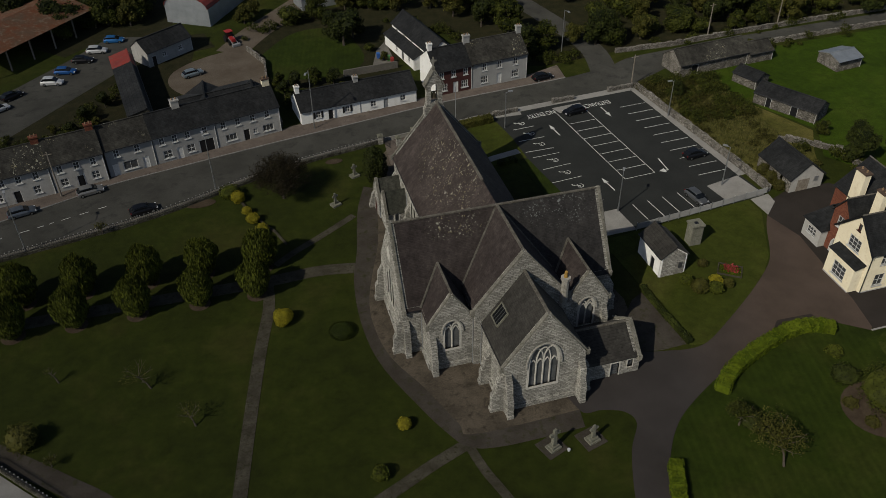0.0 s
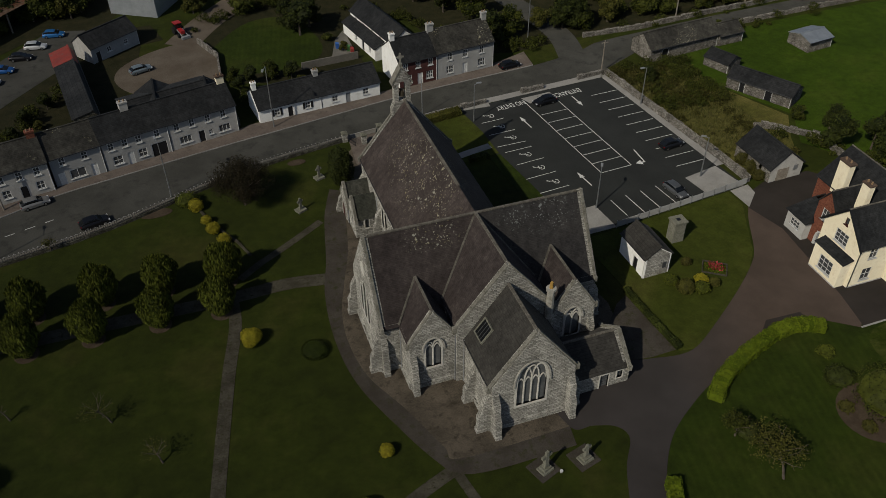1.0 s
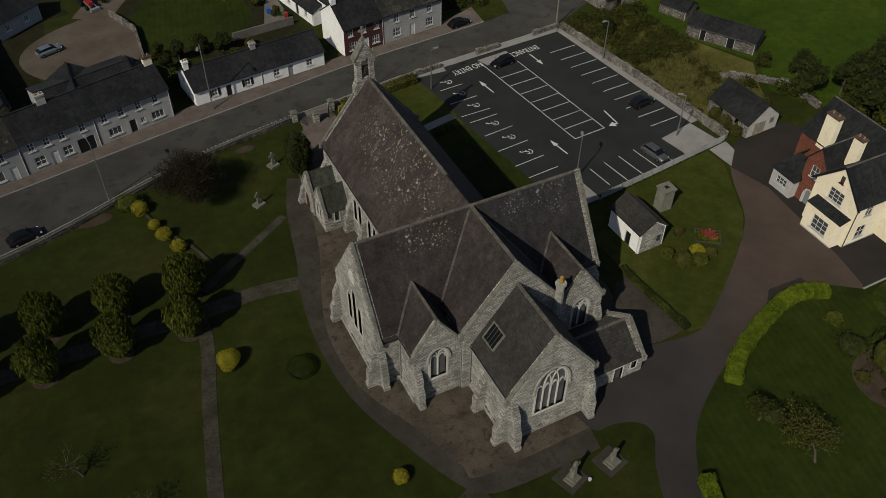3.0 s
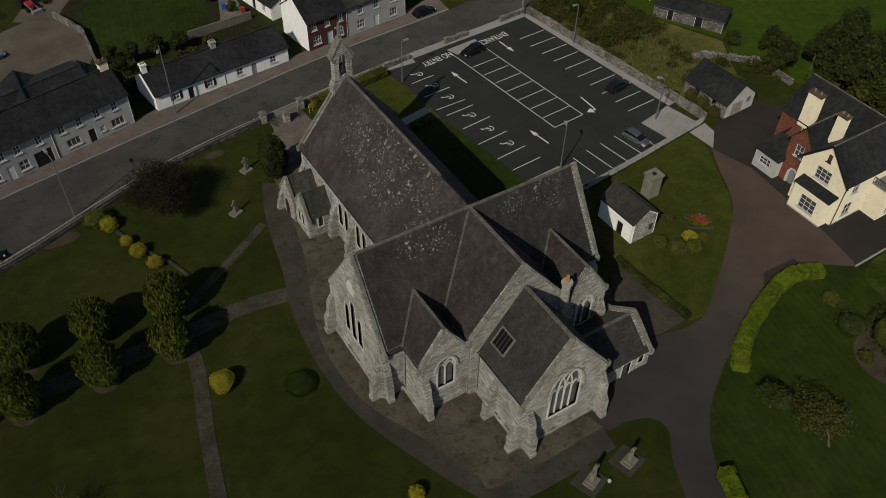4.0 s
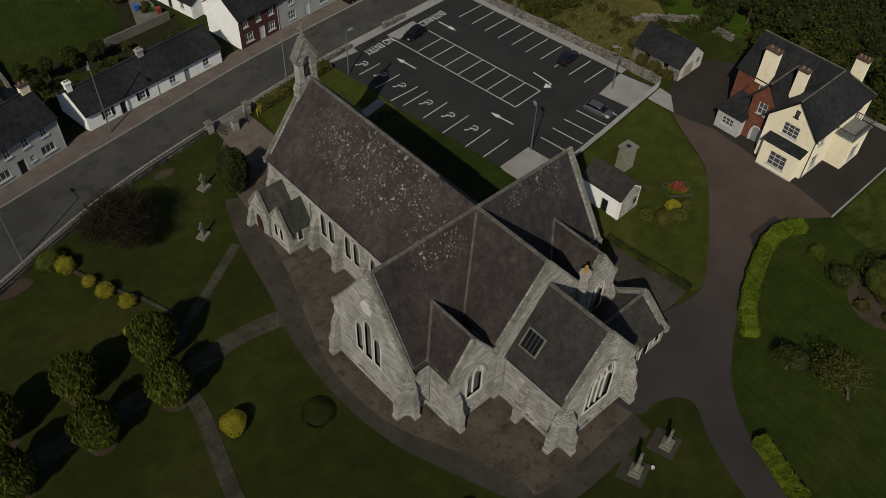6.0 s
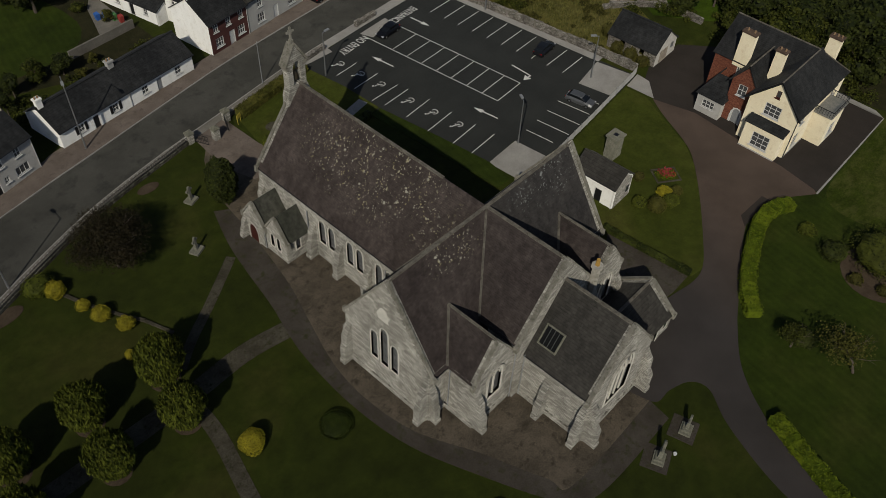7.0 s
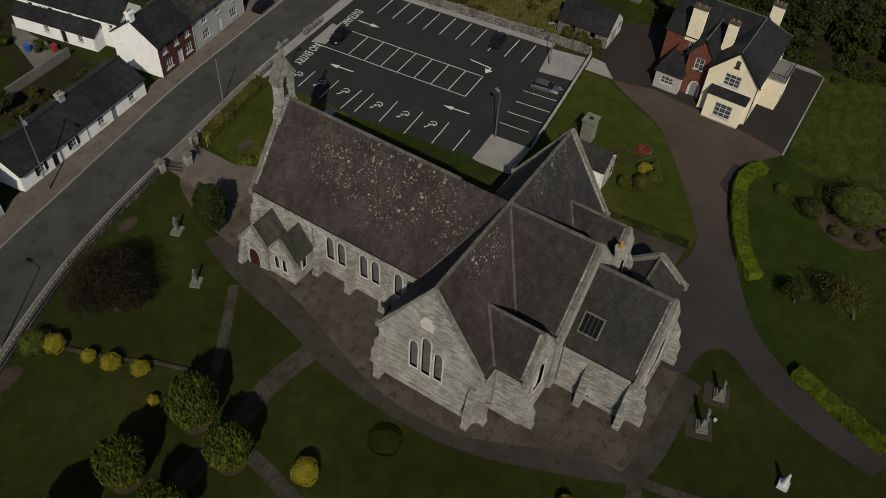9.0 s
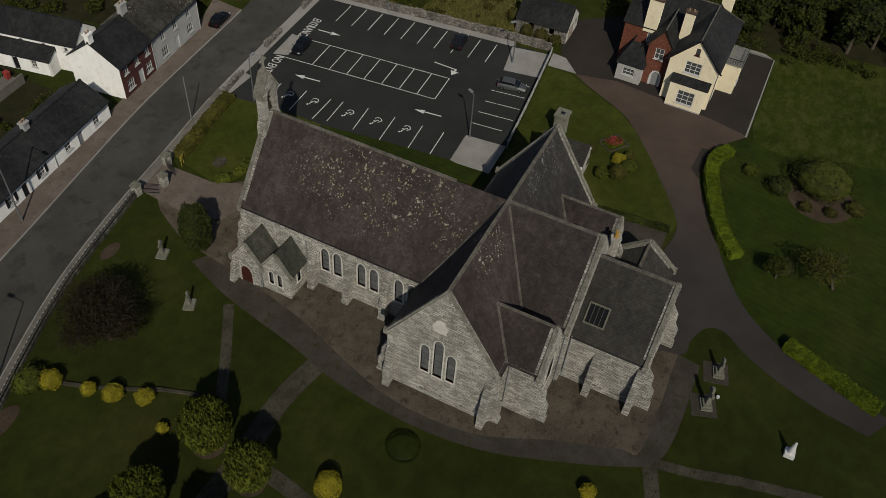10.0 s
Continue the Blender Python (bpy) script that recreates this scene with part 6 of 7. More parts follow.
for x, y, a in ((25.7, 15.2, 60), (45.1, 17.1, 140), (47.6, 40.2, 180), (17.3, 44.9, 0)):
    lamp_post(x, y, 7.2, a, 0.5)
lamp_post(-15.9, 54.6, 11.6, -110, 1.8)
lamp_post(-34.6, 39.6, 9.6, 100, 1.4)
lamp_post(-62.8, 30.6, 9.6, 100, 1.4)
lamp_post(38.6, 70.0, 10, -90, 1.6)
slim = thing("street_pole", "slim dark street pole beside the hedge", "pole", Matrix.Translation((9.4, 49.6, 0)))
m = Mesh()
m.tube((0, 0, 0), (0, 0, 7.2), 0.07, 0.05, 8)
part("pole", m, GREYPAINT, slim)
for x, y, h in ((72, 68.6, 8), (90, 69.8, 8.5), (46.6, 53.4, 6.5), (-58.8, 44.7, 8.5)):
    tp = thing("utility_pole", "weathered wooden utility pole", "pole", Matrix.Translation((x, y, 0)), "utility poles")
    m = Mesh()
    m.tube((0, 0, 0), (0, 0, h), 0.15, 0.1, 8)
    part("pole", m, TIMBER, tp)
    m = Mesh()
    m.beam((-0.7, 0, h - 0.5), (0.7, 0, h - 0.5), 0.1, 0.1)
    part("crossarm", m, TIMBER, tp)


# ---- cars ----
TYRE = plain("tyre_rubber", (0.018, 0.018, 0.018), 0.85)
CARGLASS = plain("car_glass", (0.012, 0.014, 0.016), 0.08)
RIM = plain("alloy_rim", (0.35, 0.36, 0.37), 0.35, 0.8)
LAMPW = plain("headlight", (0.65, 0.66, 0.68), 0.15)
LAMPR = plain("tail_light", (0.30, 0.015, 0.015), 0.2)


def loft(m, stations, k=0.22):
    """Rings across x: (x, half width, bottom, top), with rounded corners."""
    rings = []
    for x, w, z0, z1 in stations:
        c = min(k, (z1 - z0) * 0.45)
        rings.append([(x, -w, z0 + c * 0.5), (x, -w * 1.0, z1 - c), (x, -w + c, z1), (x, w - c, z1), (x, w, z1 - c), (x, w, z0 + c * 0.5), (x, w - c * 0.6, z0), (x, -w + c * 0.6, z0)])
    n = len(rings[0])
    base = len(m.v)
    for r in rings:
        m.v += r
    for i in range(len(rings) - 1):
        for j in range(n):
            a, b = base + i * n + j, base + i * n + (j + 1) % n
            m.f.append((a, b, b + n, a + n))
    m.f.append(tuple(base + j for j in range(n))[::-1])
    m.f.append(tuple(base + (len(rings) - 1) * n + j for j in range(n)))


def car(x, y, ang, colour, label, tall=0.0, z=0.03, group="parked cars", rear=0.0):
    p = plain("car_paint", colour, 0.28, 0.25)
    c = thing("car", label, "car", Matrix.Translation((x, y, z)) @ Matrix.Rotation(radians(ang), 4, "Z"), group)
    m = Mesh()
    loft(m, [(-2.15, 0.72, 0.35, 0.72), (-2.08, 0.82, 0.25, 0.92 + tall * 0.3), (-1.5, 0.88, 0.2, 0.98 + tall * 0.3), (0, 0.89, 0.2, 0.96 + tall * 0.3), (0.9, 0.88, 0.2, 0.93 + tall * 0.3), (1.6, 0.85, 0.22, 0.84 + tall * 0.2), (2.0, 0.8, 0.26, 0.72), (2.15, 0.66, 0.34, 0.6)])
    part("body", m, p, c, smooth=False)
    m = Mesh()
    b = 0.94 + tall * 0.3
    top = 1.42 + tall
    loft(m, [(-1.95 + rear, 0.72, b - 0.05, b + 0.03), (-1.45 + rear * 0.8, 0.66, b - 0.05, top - 0.06), (-0.9, 0.66, b - 0.05, top), (0.15, 0.66, b - 0.05, top - 0.02), (0.55, 0.67, b - 0.05, top - 0.16), (1.15, 0.74, b - 0.08, b)], 0.16)
    part("windows", m, CARGLASS, c)
    m = Mesh()
    loft(m, [(-1.5 + rear * 0.8, 0.6, top - 0.1, top - 0.03), (-0.9, 0.64, top - 0.06, top + 0.025), (0.15, 0.63, top - 0.08, top + 0.005), (0.42, 0.58, top - 0.16, top - 0.1)], 0.05)
    part("roof", m, p, c)
    for wx in (-1.32, 1.32):
        for sy in (-1, 1):
            w = part("wheel", Mesh(), TYRE, c)
            m = Mesh()
            m.tube((wx, sy * 0.70, 0.31), (wx, sy * 0.9, 0.31), 0.31, 0.31, 14)
            part("tyre", m, TYRE, w)
            m = Mesh()
            m.tube((wx, sy * 0.88, 0.31), (wx, sy * 0.915, 0.31), 0.19, 0.17, 10)
            part("rim", m, RIM, w)
    for sy in (-1, 1):
        m = Mesh()
        m.box(1.88, sy * 0.62 - 0.16, 0.52, 2.1, sy * 0.62 + 0.16, 0.7)
        part("headlight", m, LAMPW, c)
        m = Mesh()
        m.box(-2.13, sy * 0.64 - 0.13, 0.66, -2.0, sy * 0.64 + 0.13, 0.86)
        part("tail_light", m, LAMPR, c)
        m = Mesh()
        m.box(0.72, sy * 0.97 - 0.08, 0.93 + tall * 0.3, 0.86, sy * 0.97 + 0.08, 1.05 + tall * 0.3)
        part("wing_mirror", m, p, c)
    return c


BLACK, SILVER, BLUE, WHITEC, NAVY = (0.012, 0.012, 0.014), (0.30, 0.31, 0.32), (0.02, 0.10, 0.32), (0.62, 0.63, 0.64), (0.045, 0.052, 0.065)
car(31.4, 46.3, 186, BLACK, "black hatchback parked in the middle bays")
car(45.3, 26.2, 7, (0.02, 0.021, 0.024), "dark grey estate car parked by the boundary wall", 0.1)
car(39.0, 14.6, -80, (0.13, 0.135, 0.14), "dark silver hatchback parked by the panel fence")
car(30.9, 61.0, 8, BLACK, "black car parked on the paved footway")
car(-54.3, 44.4, 14, (0.22, 0.22, 0.22), "grey estate car parked at the kerb", 0.05)
car(-45.9, 36.4, 15, BLACK, "black car parked along the churchyard wall")
car(-64.4, 41.2, 14, (0.10, 0.12, 0.15), "blue-grey saloon parked at the kerb")
for x, y, a, col, lab, t in ((-70.5, 83.5, 40, BLACK, "black car in the car lot", 0), (-63.4, 87.4, -12, WHITEC, "white people carrier in the car lot", 0.2), (-61.2, 91.8, -12, BLUE, "blue hatchback in the car lot", 0),
                             (-58.0, 96.3, -10, BLACK, "black saloon in the car lot", 0), (-55.4, 100.4, -10, WHITEC, "white car in the car lot", 0.1), (-52.0, 105, -10, (0.03, 0.16, 0.42), "bright blue car in the car lot", 0),
                             (-36.2, 83.2, 20, (0.22, 0.27, 0.30), "silver-blue saloon in the gravel yard", 0), (-72.4, 78.5, 35, WHITEC, "white car in the car lot", 0), (-75.5, 74.5, 35, SILVER, "silver car in the car lot", 0)):
    car(x, y, a, col, lab, t, 0.05)
sheet("car_lot", [(-86, 62), (-74, 62), (-63, 75), (-52, 88), (-47, 98), (-46, 106), (-53, 108), (-62, 97), (-72, 86), (-90, 78)], 0.04, ASPHALT, "grey asphalt car lot behind the terrace", "car lot")
sheet("farm_yard", curve([(-40, 86), (-34, 91), (-26, 93), (-22, 88), (-22.4, 76), (-28, 71), (-37, 74), (-41, 80)], 4, True), 0.035, YARDGRAVEL, "pale brown gravel yard", "yard")
sheet("farm_track", strip([(-28, 92), (-22, 101), (-15, 109), (-4, 122)], 7), 0.03, YARDGRAVEL, "gravel farm track", "track")
sheet("lawn_cottage", curve([(-20.6, 76.5), (-7, 75), (-1, 82), (-4, 97), (-13, 98.5), (-21, 90), (-23, 84)], 4, True), 0.03, LAWN, "striped mown garden lawn behind the cottages", "lawn")
sheet("yard_white", [(-1, 74.8), (4.5, 75.2), (4.8, 88), (2, 84)], 0.035, FOOTWAY, "pale concrete back yard", "yard")
# small tractor in the yard
tr = thing("tractor", "small red tractor with a front loader", "tractor", Matrix.Translation((-27.5, 97.5, 0.03)) @ Matrix.Rotation(radians(-70), 4, "Z"))
RED = plain("red_enamel", (0.45, 0.03, 0.03), 0.4)
m = Mesh()
m.box(0.1, -0.4, 0.7, 1.9, 0.4, 1.35)
part("bonnet", m, RED, tr)
m = Mesh()
m.box(-1.2, -0.65, 0.8, 0.1, 0.65, 2.3)
part("cab", m, CARGLASS, tr)
m = Mesh()
m.box(-1.3, -0.75, 2.3, 0.2, 0.75, 2.45)
part("roof", m, RED, tr)
for wx, wr, sy in ((-0.7, 0.75, -1), (-0.7, 0.75, 1), (1.5, 0.45, -1), (1.5, 0.45, 1)):
    m = Mesh()
    m.tube((wx, sy * 0.65, wr), (wx, sy * 1.05, wr), wr, wr, 14)
    part("wheel", m, TYRE, tr)
m = Mesh()
m.box(2.6, -0.9, 0.1, 3.2, 0.9, 0.6)
m.beam((0.3, -0.6, 1.2), (2.8, -0.6, 0.4), 0.12, 0.12)
m.beam((0.3, 0.6, 1.2), (2.8, 0.6, 0.4), 0.12, 0.12)
part("loader", m, GREYPAINT, tr)


# ---- planting ----
def leaves(m, centre, radii, n, size, seed, lumps=0.18, inner=0.55, up=0.0, squash=1.0, tall=1.0, bottom=-1.0):
    """Many small leaves or sprays over and within a lumpy rounded form."""
    rng = np.random.RandomState(seed)
    d = rng.normal(size=(n, 3))
    d /= np.linalg.norm(d, axis=1)[:, None]
    d[:, 2] = np.where(d[:, 2] < bottom, -d[:, 2] * rng.uniform(0, 1, n), d[:, 2])
    ph = rng.uniform(0, 6.28, (6, 3))
    bump_ = sum(np.sin(d @ (rng.normal(size=3) * (2.2 + i)) + ph[i, 0]) for i in range(6)) / 3.0
    r = (1 + lumps * bump_) * (inner + (1 - inner) * rng.uniform(0, 1, n) ** 0.45)
    p = np.array(centre) + d * r[:, None] * np.array(radii)
    a = rng.normal(size=(n, 3)) * 0.8 + d * 0.0
    a[:, 2] += up
    a /= np.linalg.norm(a, axis=1)[:, None]
    b = np.cross(d + rng.normal(size=(n, 3)) * 0.5, a)
    b /= np.linalg.norm(b, axis=1)[:, None] + 1e-9
    s = size * rng.uniform(0.6, 1.4, n)[:, None]
    a, b = a * s * tall, b * s * squash
    base = len(m.v)
    q = np.stack([p - a * 0.5 - b * 0.35, p - a * 0.1 + b * 0.5, p + a * 0.6 + b * 0.05, p + a * 0.05 - b * 0.5], 1).reshape(-1, 3)
    m.v += [tuple(v) for v in q.tolist()]
    m.f += [(base + 4 * i, base + 4 * i + 1, base + 4 * i + 2, base + 4 * i + 3) for i in range(n)]


def core(m, centre, radii, seed, k=(10, 7), lumps=0.1):
    """A closed lumpy body inside a crown."""
    rng = random.Random(seed)
    na, nb = k
    rings = []
    for j in range(nb + 1):
        t = -math.pi / 2 + math.pi * j / nb
        rings.append([(centre[0] + radii[0] * math.cos(t) * math.cos(2 * math.pi * i / na) * rng.uniform(1 - lumps, 1 + lumps),
                       centre[1] + radii[1] * math.cos(t) * math.sin(2 * math.pi * i / na) * rng.uniform(1 - lumps, 1 + lumps),
                       centre[2] + radii[2] * math.sin(t)) for i in range(na)])
    base = len(m.v)
    for r in rings:
        m.v += r
    for j in range(nb):
        for i in range(na):
            a, b = base + j * na + i, base + j * na + (i + 1) % na
            m.f.append((a, b, b + na, a + na))


def trunk(m, h, r, seed, limbs=5, spread=1.2, lean=(0, 0)):
    rng = random.Random(seed)
    top = Vector((lean[0], lean[1], h))
    mid = Vector((lean[0] * 0.3, lean[1] * 0.3, h * 0.5))
    m.tube((0, 0, -0.1), mid, r, r * 0.75, 7)
    m.tube(mid, top, r * 0.75, r * 0.5, 7)
    for i in range(limbs):
        a = 2 * math.pi * i / limbs + rng.uniform(-0.4, 0.4)
        s = mid.lerp(top, rng.uniform(0.3, 1))
        e = s + Vector((math.cos(a) * spread, math.sin(a) * spread, rng.uniform(0.5, 1.0) * spread))
        m.tube(s, e, r * 0.4, r * 0.2, 5)
        for j in range(2):
            f = e + Vector((math.cos(a + j - 0.5) * spread * 0.6, math.sin(a + j - 0.5) * spread * 0.6, spread * rng.uniform(0.2, 0.6)))
            m.tube(e, f, r * 0.2, r * 0.08, 4)


def shrub(name, label, x, y, radii, z, mat, seed, n=900, size=0.16, cat="shrub", group="", lumps=0.12, inner=0.8, **kw):
    t = thing(name, label, cat, Matrix.Translation((x, y, 0)), group)
    m = Mesh()
    core(m, (0, 0, z), [r * 0.86 for r in radii], seed)
    leaves(m, (0, 0, z), radii, n, size, seed, lumps, inner, **kw)
    part("crown", m, mat, t)
    m = Mesh()
    m.tube((0, 0, -0.05), (0, 0, max(0.3, z - radii[2] * 0.6)), 0.12, 0.1, 6)
    part("stem", m, BARK, t)
    return t


# clipped yews along the path, wider above than below
def yew(seed):
    t = thing("yew_tree", "clipped barrel-shaped Irish yew with tufted sprays", "tree", None, "yews along the path")
    m = Mesh()
    core(m, (0, 0, 3.0), (1.85, 1.85, 2.35), seed, (14, 9), 0.06)
    leaves(m, (0, 0, 3.5), (2.25, 2.25, 2.4), 4200, 0.36, seed, 0.12, 0.80, up=3.0, squash=0.40, tall=1.6)
    leaves(m, (0, 0, 1.9), (1.75, 1.75, 1.6), 2200, 0.26, seed + 9, 0.08, 0.86, up=3.2, squash=0.42, tall=1.7)
    part("crown", m, YEWLEAF, t)
    m = Mesh()
    m.tube((0, 0, -0.1), (0, 0, 1.0), 0.3, 0.24, 8)
    part("trunk", m, BARK, t)
    m = Mesh()
    m.tube((0, 0, -0.02), (0, 0, 0.045), 1.5, 1.35, 14)
    part("bare_earth", m, SOIL, t, "ring of bare earth")
    return t


ya, yb = yew(3), yew(17)
spots = [(-30.8, 11.3, 1.0), (-38.6, 11.6, 1.0), (-46.8, 11.8, 1.03), (-54.7, 11.9, 1.05), (-62.6, 12.0, 1.1), (-29.4, 17.2, 1.1), (-37.6, 18.0, 1.02), (-45.3, 18.2, 1.05), (-54.0, 18.4, 1.05), (-61.8, 18.4, 1.1), (-70.2, 12.2, 1.1), (-70, 18.5, 1.1)]
for i, (x, y, s) in enumerate(spots):
    M = pose(x, y, 0, 0, 0, 67 * i) @ Matrix.Diagonal((s, s, s, 1))
    if i < 2:
        (ya, yb)[i].matrix_basis = M
    else:
        copy_thing((ya, yb)[i % 2], M)

shrub("golden_ball", "clipped ball of golden yew on the lawn", -28.0, 4.6, (1.35, 1.35, 1.15), 1.05, GOLDLEAF, 5, 2600, 0.12)
shrub("dark_ball", "low dark clipped yew mound in a mown ring", -20.9, 0.4, (1.75, 1.75, 0.65), 0.42, MOUNDLEAF, 6, 4200, 0.075, lumps=0.03, inner=0.93)
shrub("golden_ring_shrub", "small golden clipped shrub", -16.8, -17.3, (0.85, 0.85, 0.75), 0.7, GOLDLEAF, 7, 600, 0.14)
shrub("green_ball", "rounded green shrub beside the path", -21.0, -23.4, (1.0, 1.0, 0.9), 0.8, YEWLEAF, 8, 800, 0.15)
for i, (x, y, r, z) in enumerate(((-31.3, 35.1, 1.15, 0.9), (-30.3, 31.2, 0.8, 0.7), (-29.6, 28.7, 1.05, 0.85), (-28.4, 25.7, 0.95, 0.8), (-30.3, 22.0, 0.6, 0.5))):
    shrub("golden_shrub", "golden clipped shrub in a row beside the edging", x, y, (r, r, r * 0.8), z, GOLDLEAF, 20 + i, int(1200 * r), 0.12, group="golden shrubs")
shrub("green_shrub", "dark green clipped shrub at the wall", -32.4, 36.9, (1.8, 1.5, 1.2), 0.9, YEWLEAF, 31, 900, 0.16)
# dark brown ovals lying on the lawn
for x, y, rx, ry in ((-37.2, 36.2, 2.4, 1.1), (-45.6, 36.0, 1.6, 0.9), (-14.5, 42.6, 1.5, 0.8)):
    b = Mesh()
    b.prism([(x + rx * math.cos(i * math.pi / 10), y + ry * math.sin(i * math.pi / 10)) for i in range(20)], -0.2, 0.05)
    whole("lawn_oval", b, SOIL, "dark brown oval patch on the lawn", "flower bed", "oval beds")

# big dark yew by the porch and the bronze tree by the wall
t = thing("yew_tree", "large dark spreading yew beside the forecourt", "tree", Matrix.Translation((-9.0, 34.2, 0)))
m = Mesh()
core(m, (0, 0, 3.4), (1.6, 1.6, 3.3), 41, (12, 8), 0.12)
leaves(m, (0, 0, 3.5), (1.9, 1.9, 3.6), 5600, 0.2, 41, 0.14, 0.78)
part("crown", m, DARKLEAF, t)
m = Mesh()
m.tube((0, 0, -0.1), (0, 0, 1.2), 0.35, 0.3, 8)
part("trunk", m, BARK, t)
t = thing("bronze_tree", "airy bronze-leaved tree near the churchyard wall", "tree", Matrix.Translation((-24.2, 33.9, 0)))
m = Mesh()
for i, (cx, cy, cz, r) in enumerate(((0, 0, 4.6, 2.6), (1.8, 0.8, 4.0, 1.9), (-1.8, 0.4, 4.0, 2.0), (0.2, -1.6, 3.6, 1.8), (0.3, 1.8, 4.4, 1.9))):
    leaves(m, (cx * 1.35, cy * 1.35, cz * 1.1), (r * 1.25, r * 1.25, r), 4200, 0.17, 50 + i, 0.35, 0.1, squash=0.7)
part("crown", m, BROWNLEAF, t)
m = Mesh()
trunk(m, 3.4, 0.2, 5, 9, 2.2)
part("trunk", m, BARK, t)


def hedge(name, label, pts, w, h, mat, seed, size=0.16, dens=60, kind_label="hedge"):
    c = [Vector((*p, 0)) for p in curve(pts, 5)]
    t = thing(name, label, "hedge")
    m = Mesh()
    for a, b in zip(c, c[1:]):
        m.beam(a, b + (b - a) * 0.08, w * 0.84, h * 0.9)
    rng = np.random.RandomState(seed)
    for i, (a, b) in enumerate(zip(c, c[1:])):
        L = (b - a).length
        mid = (a + b) / 2
        ang = math.atan2(b.y - a.y, b.x - a.x)
        n = int(dens * L * (w + 2 * h))
        sub = Mesh()
        leaves(sub, (0, 0, 0), (1, 1, 1), n, size, seed + i, 0.0, 1.0)
        f = rng.uniform(-0.5, 0.5, (n, 3))
        face = rng.randint(0, 4, n)
        wv = w * (1 + 0.08 * math.sin(i * 1.7))
        hv = h * (1 + 0.05 * math.sin(i * 2.3 + 1))
        for k in range(n):
            x = f[k, 0] * L * 1.1
            if face[k] < 2:
                y, z = f[k, 1] * wv, hv * (0.96 + 0.06 * f[k, 2])
            else:
                y, z = (wv / 2 if face[k] == 2 else -wv / 2) * (0.96 + 0.08 * f[k, 2]), (f[k, 1] + 0.5) * hv
            ctr = sum((Vector(sub.v[4 * k + j]) for j in range(4)), Vector()) / 4
            p = Vector((mid.x + x * math.cos(ang) - y * math.sin(ang), mid.y + x * math.sin(ang) + y * math.cos(ang), z))
            for j in range(4):
                sub.v[4 * k + j] = tuple(Vector(sub.v[4 * k + j]) - ctr + p)
        m.add(sub.v, sub.f)
    part("foliage", m, mat, t)
    return t


hedge("hedge", "bright green clipped hedge curving along the drive", [(21.3, -23.0), (23.6, -20.9), (27, -19.1), (31, -17.5), (35, -16.3), (38.5, -16.3), (41, -17.6)], 1.9, 1.3, HEDGELEAF, 61, 0.17, 38)
hedge("hedge", "bright green clipped hedge beside the lower drive", [(10.7, -31.0), (9.4, -34), (7.6, -38.5), (6.6, -41.5)], 1.6, 1.3, HEDGELEAF, 71, 0.17, 38)
hedge("hedge", "dark yellow-green hedge behind the low wall", [(2.4, 45.9), (9, 47.0), (15.8, 48.0)], 1.7, 1.3, OLIVELEAF, 81, 0.18, 34)
hedge("hedge", "low dark hedge along the shaded path", [(20.8, -2.6), (21.2, -8.5), (21.9, -14.3)], 0.8, 0.7, DARKLEAF, 91, 0.16, 34)
hedge("hedge", "dark planting along the paved forecourt", [(1.4, 39.6), (3.0, 38.0), (7.0, 37.6)], 1.5, 0.5, YEWLEAF, 95, 0.18, 30)
hedge("hedge", "short hedge at the field's corner", [(12.0, 33.2), (15.4, 33.6)], 1.0, 0.9, DARKLEAF, 97, 0.16, 30)

# bed with red flowers and shrubs by the shed
bed = thing("raised_bed", "stone-edged bed full of red flowers", "flower bed", Matrix.Translation((34.6, -2.8, 0)) @ Matrix.Rotation(radians(-35), 4, "Z"))
m = Mesh()
for q in ((-1.7, -1.3, 1.7, -1.15), (-1.7, 1.15, 1.7, 1.3), (-1.7, -1.15, -1.55, 1.15), (1.55, -1.15, 1.7, 1.15)):
    m.box(q[0], q[1], 0, q[2], q[3], 0.25)
part("edging", m, PATH_FLAG, bed)
m = Mesh()
leaves(m, (0, 0, 0.25), (1.5, 1.1, 0.3), 700, 0.16, 101, 0.1, 0.1)
part("leaves", m, HEDGELEAF, bed)
m = Mesh()
leaves(m, (0.1, 0.1, 0.5), (1.35, 0.95, 0.2), 260, 0.17, 102, 0.2, 0.1)
tagged(part("flowers", m, REDFLOWER, bed, "red and pink blooms"), kind="stuff")
for i, (x, y, r, mat, lab) in enumerate(((31.2, -4.6, 0.95, GOLDLEAF, "golden shrub in the shed border"), (28.2, -5.4, 1.3, OLIVELEAF, "green shrub in the shed border"), (30.3, -6.2, 1.1, YEWLEAF, "dark round shrub in the shed border"), (31.4, -0.6, 0.7, SCRUBLEAF, "straggling shrub by the shed"), (27.2, -3.4, 1.0, YEWLEAF, "dark shrub at the shed wall"), (32.6, -5.6, 0.8, OLIVELEAF, "low green shrub in the border"))):
    shrub("border_shrub", lab, x, y, (r, r, r * 0.8), r * 0.7, mat, 110 + i, int(700 * r), 0.15, group="shed border")

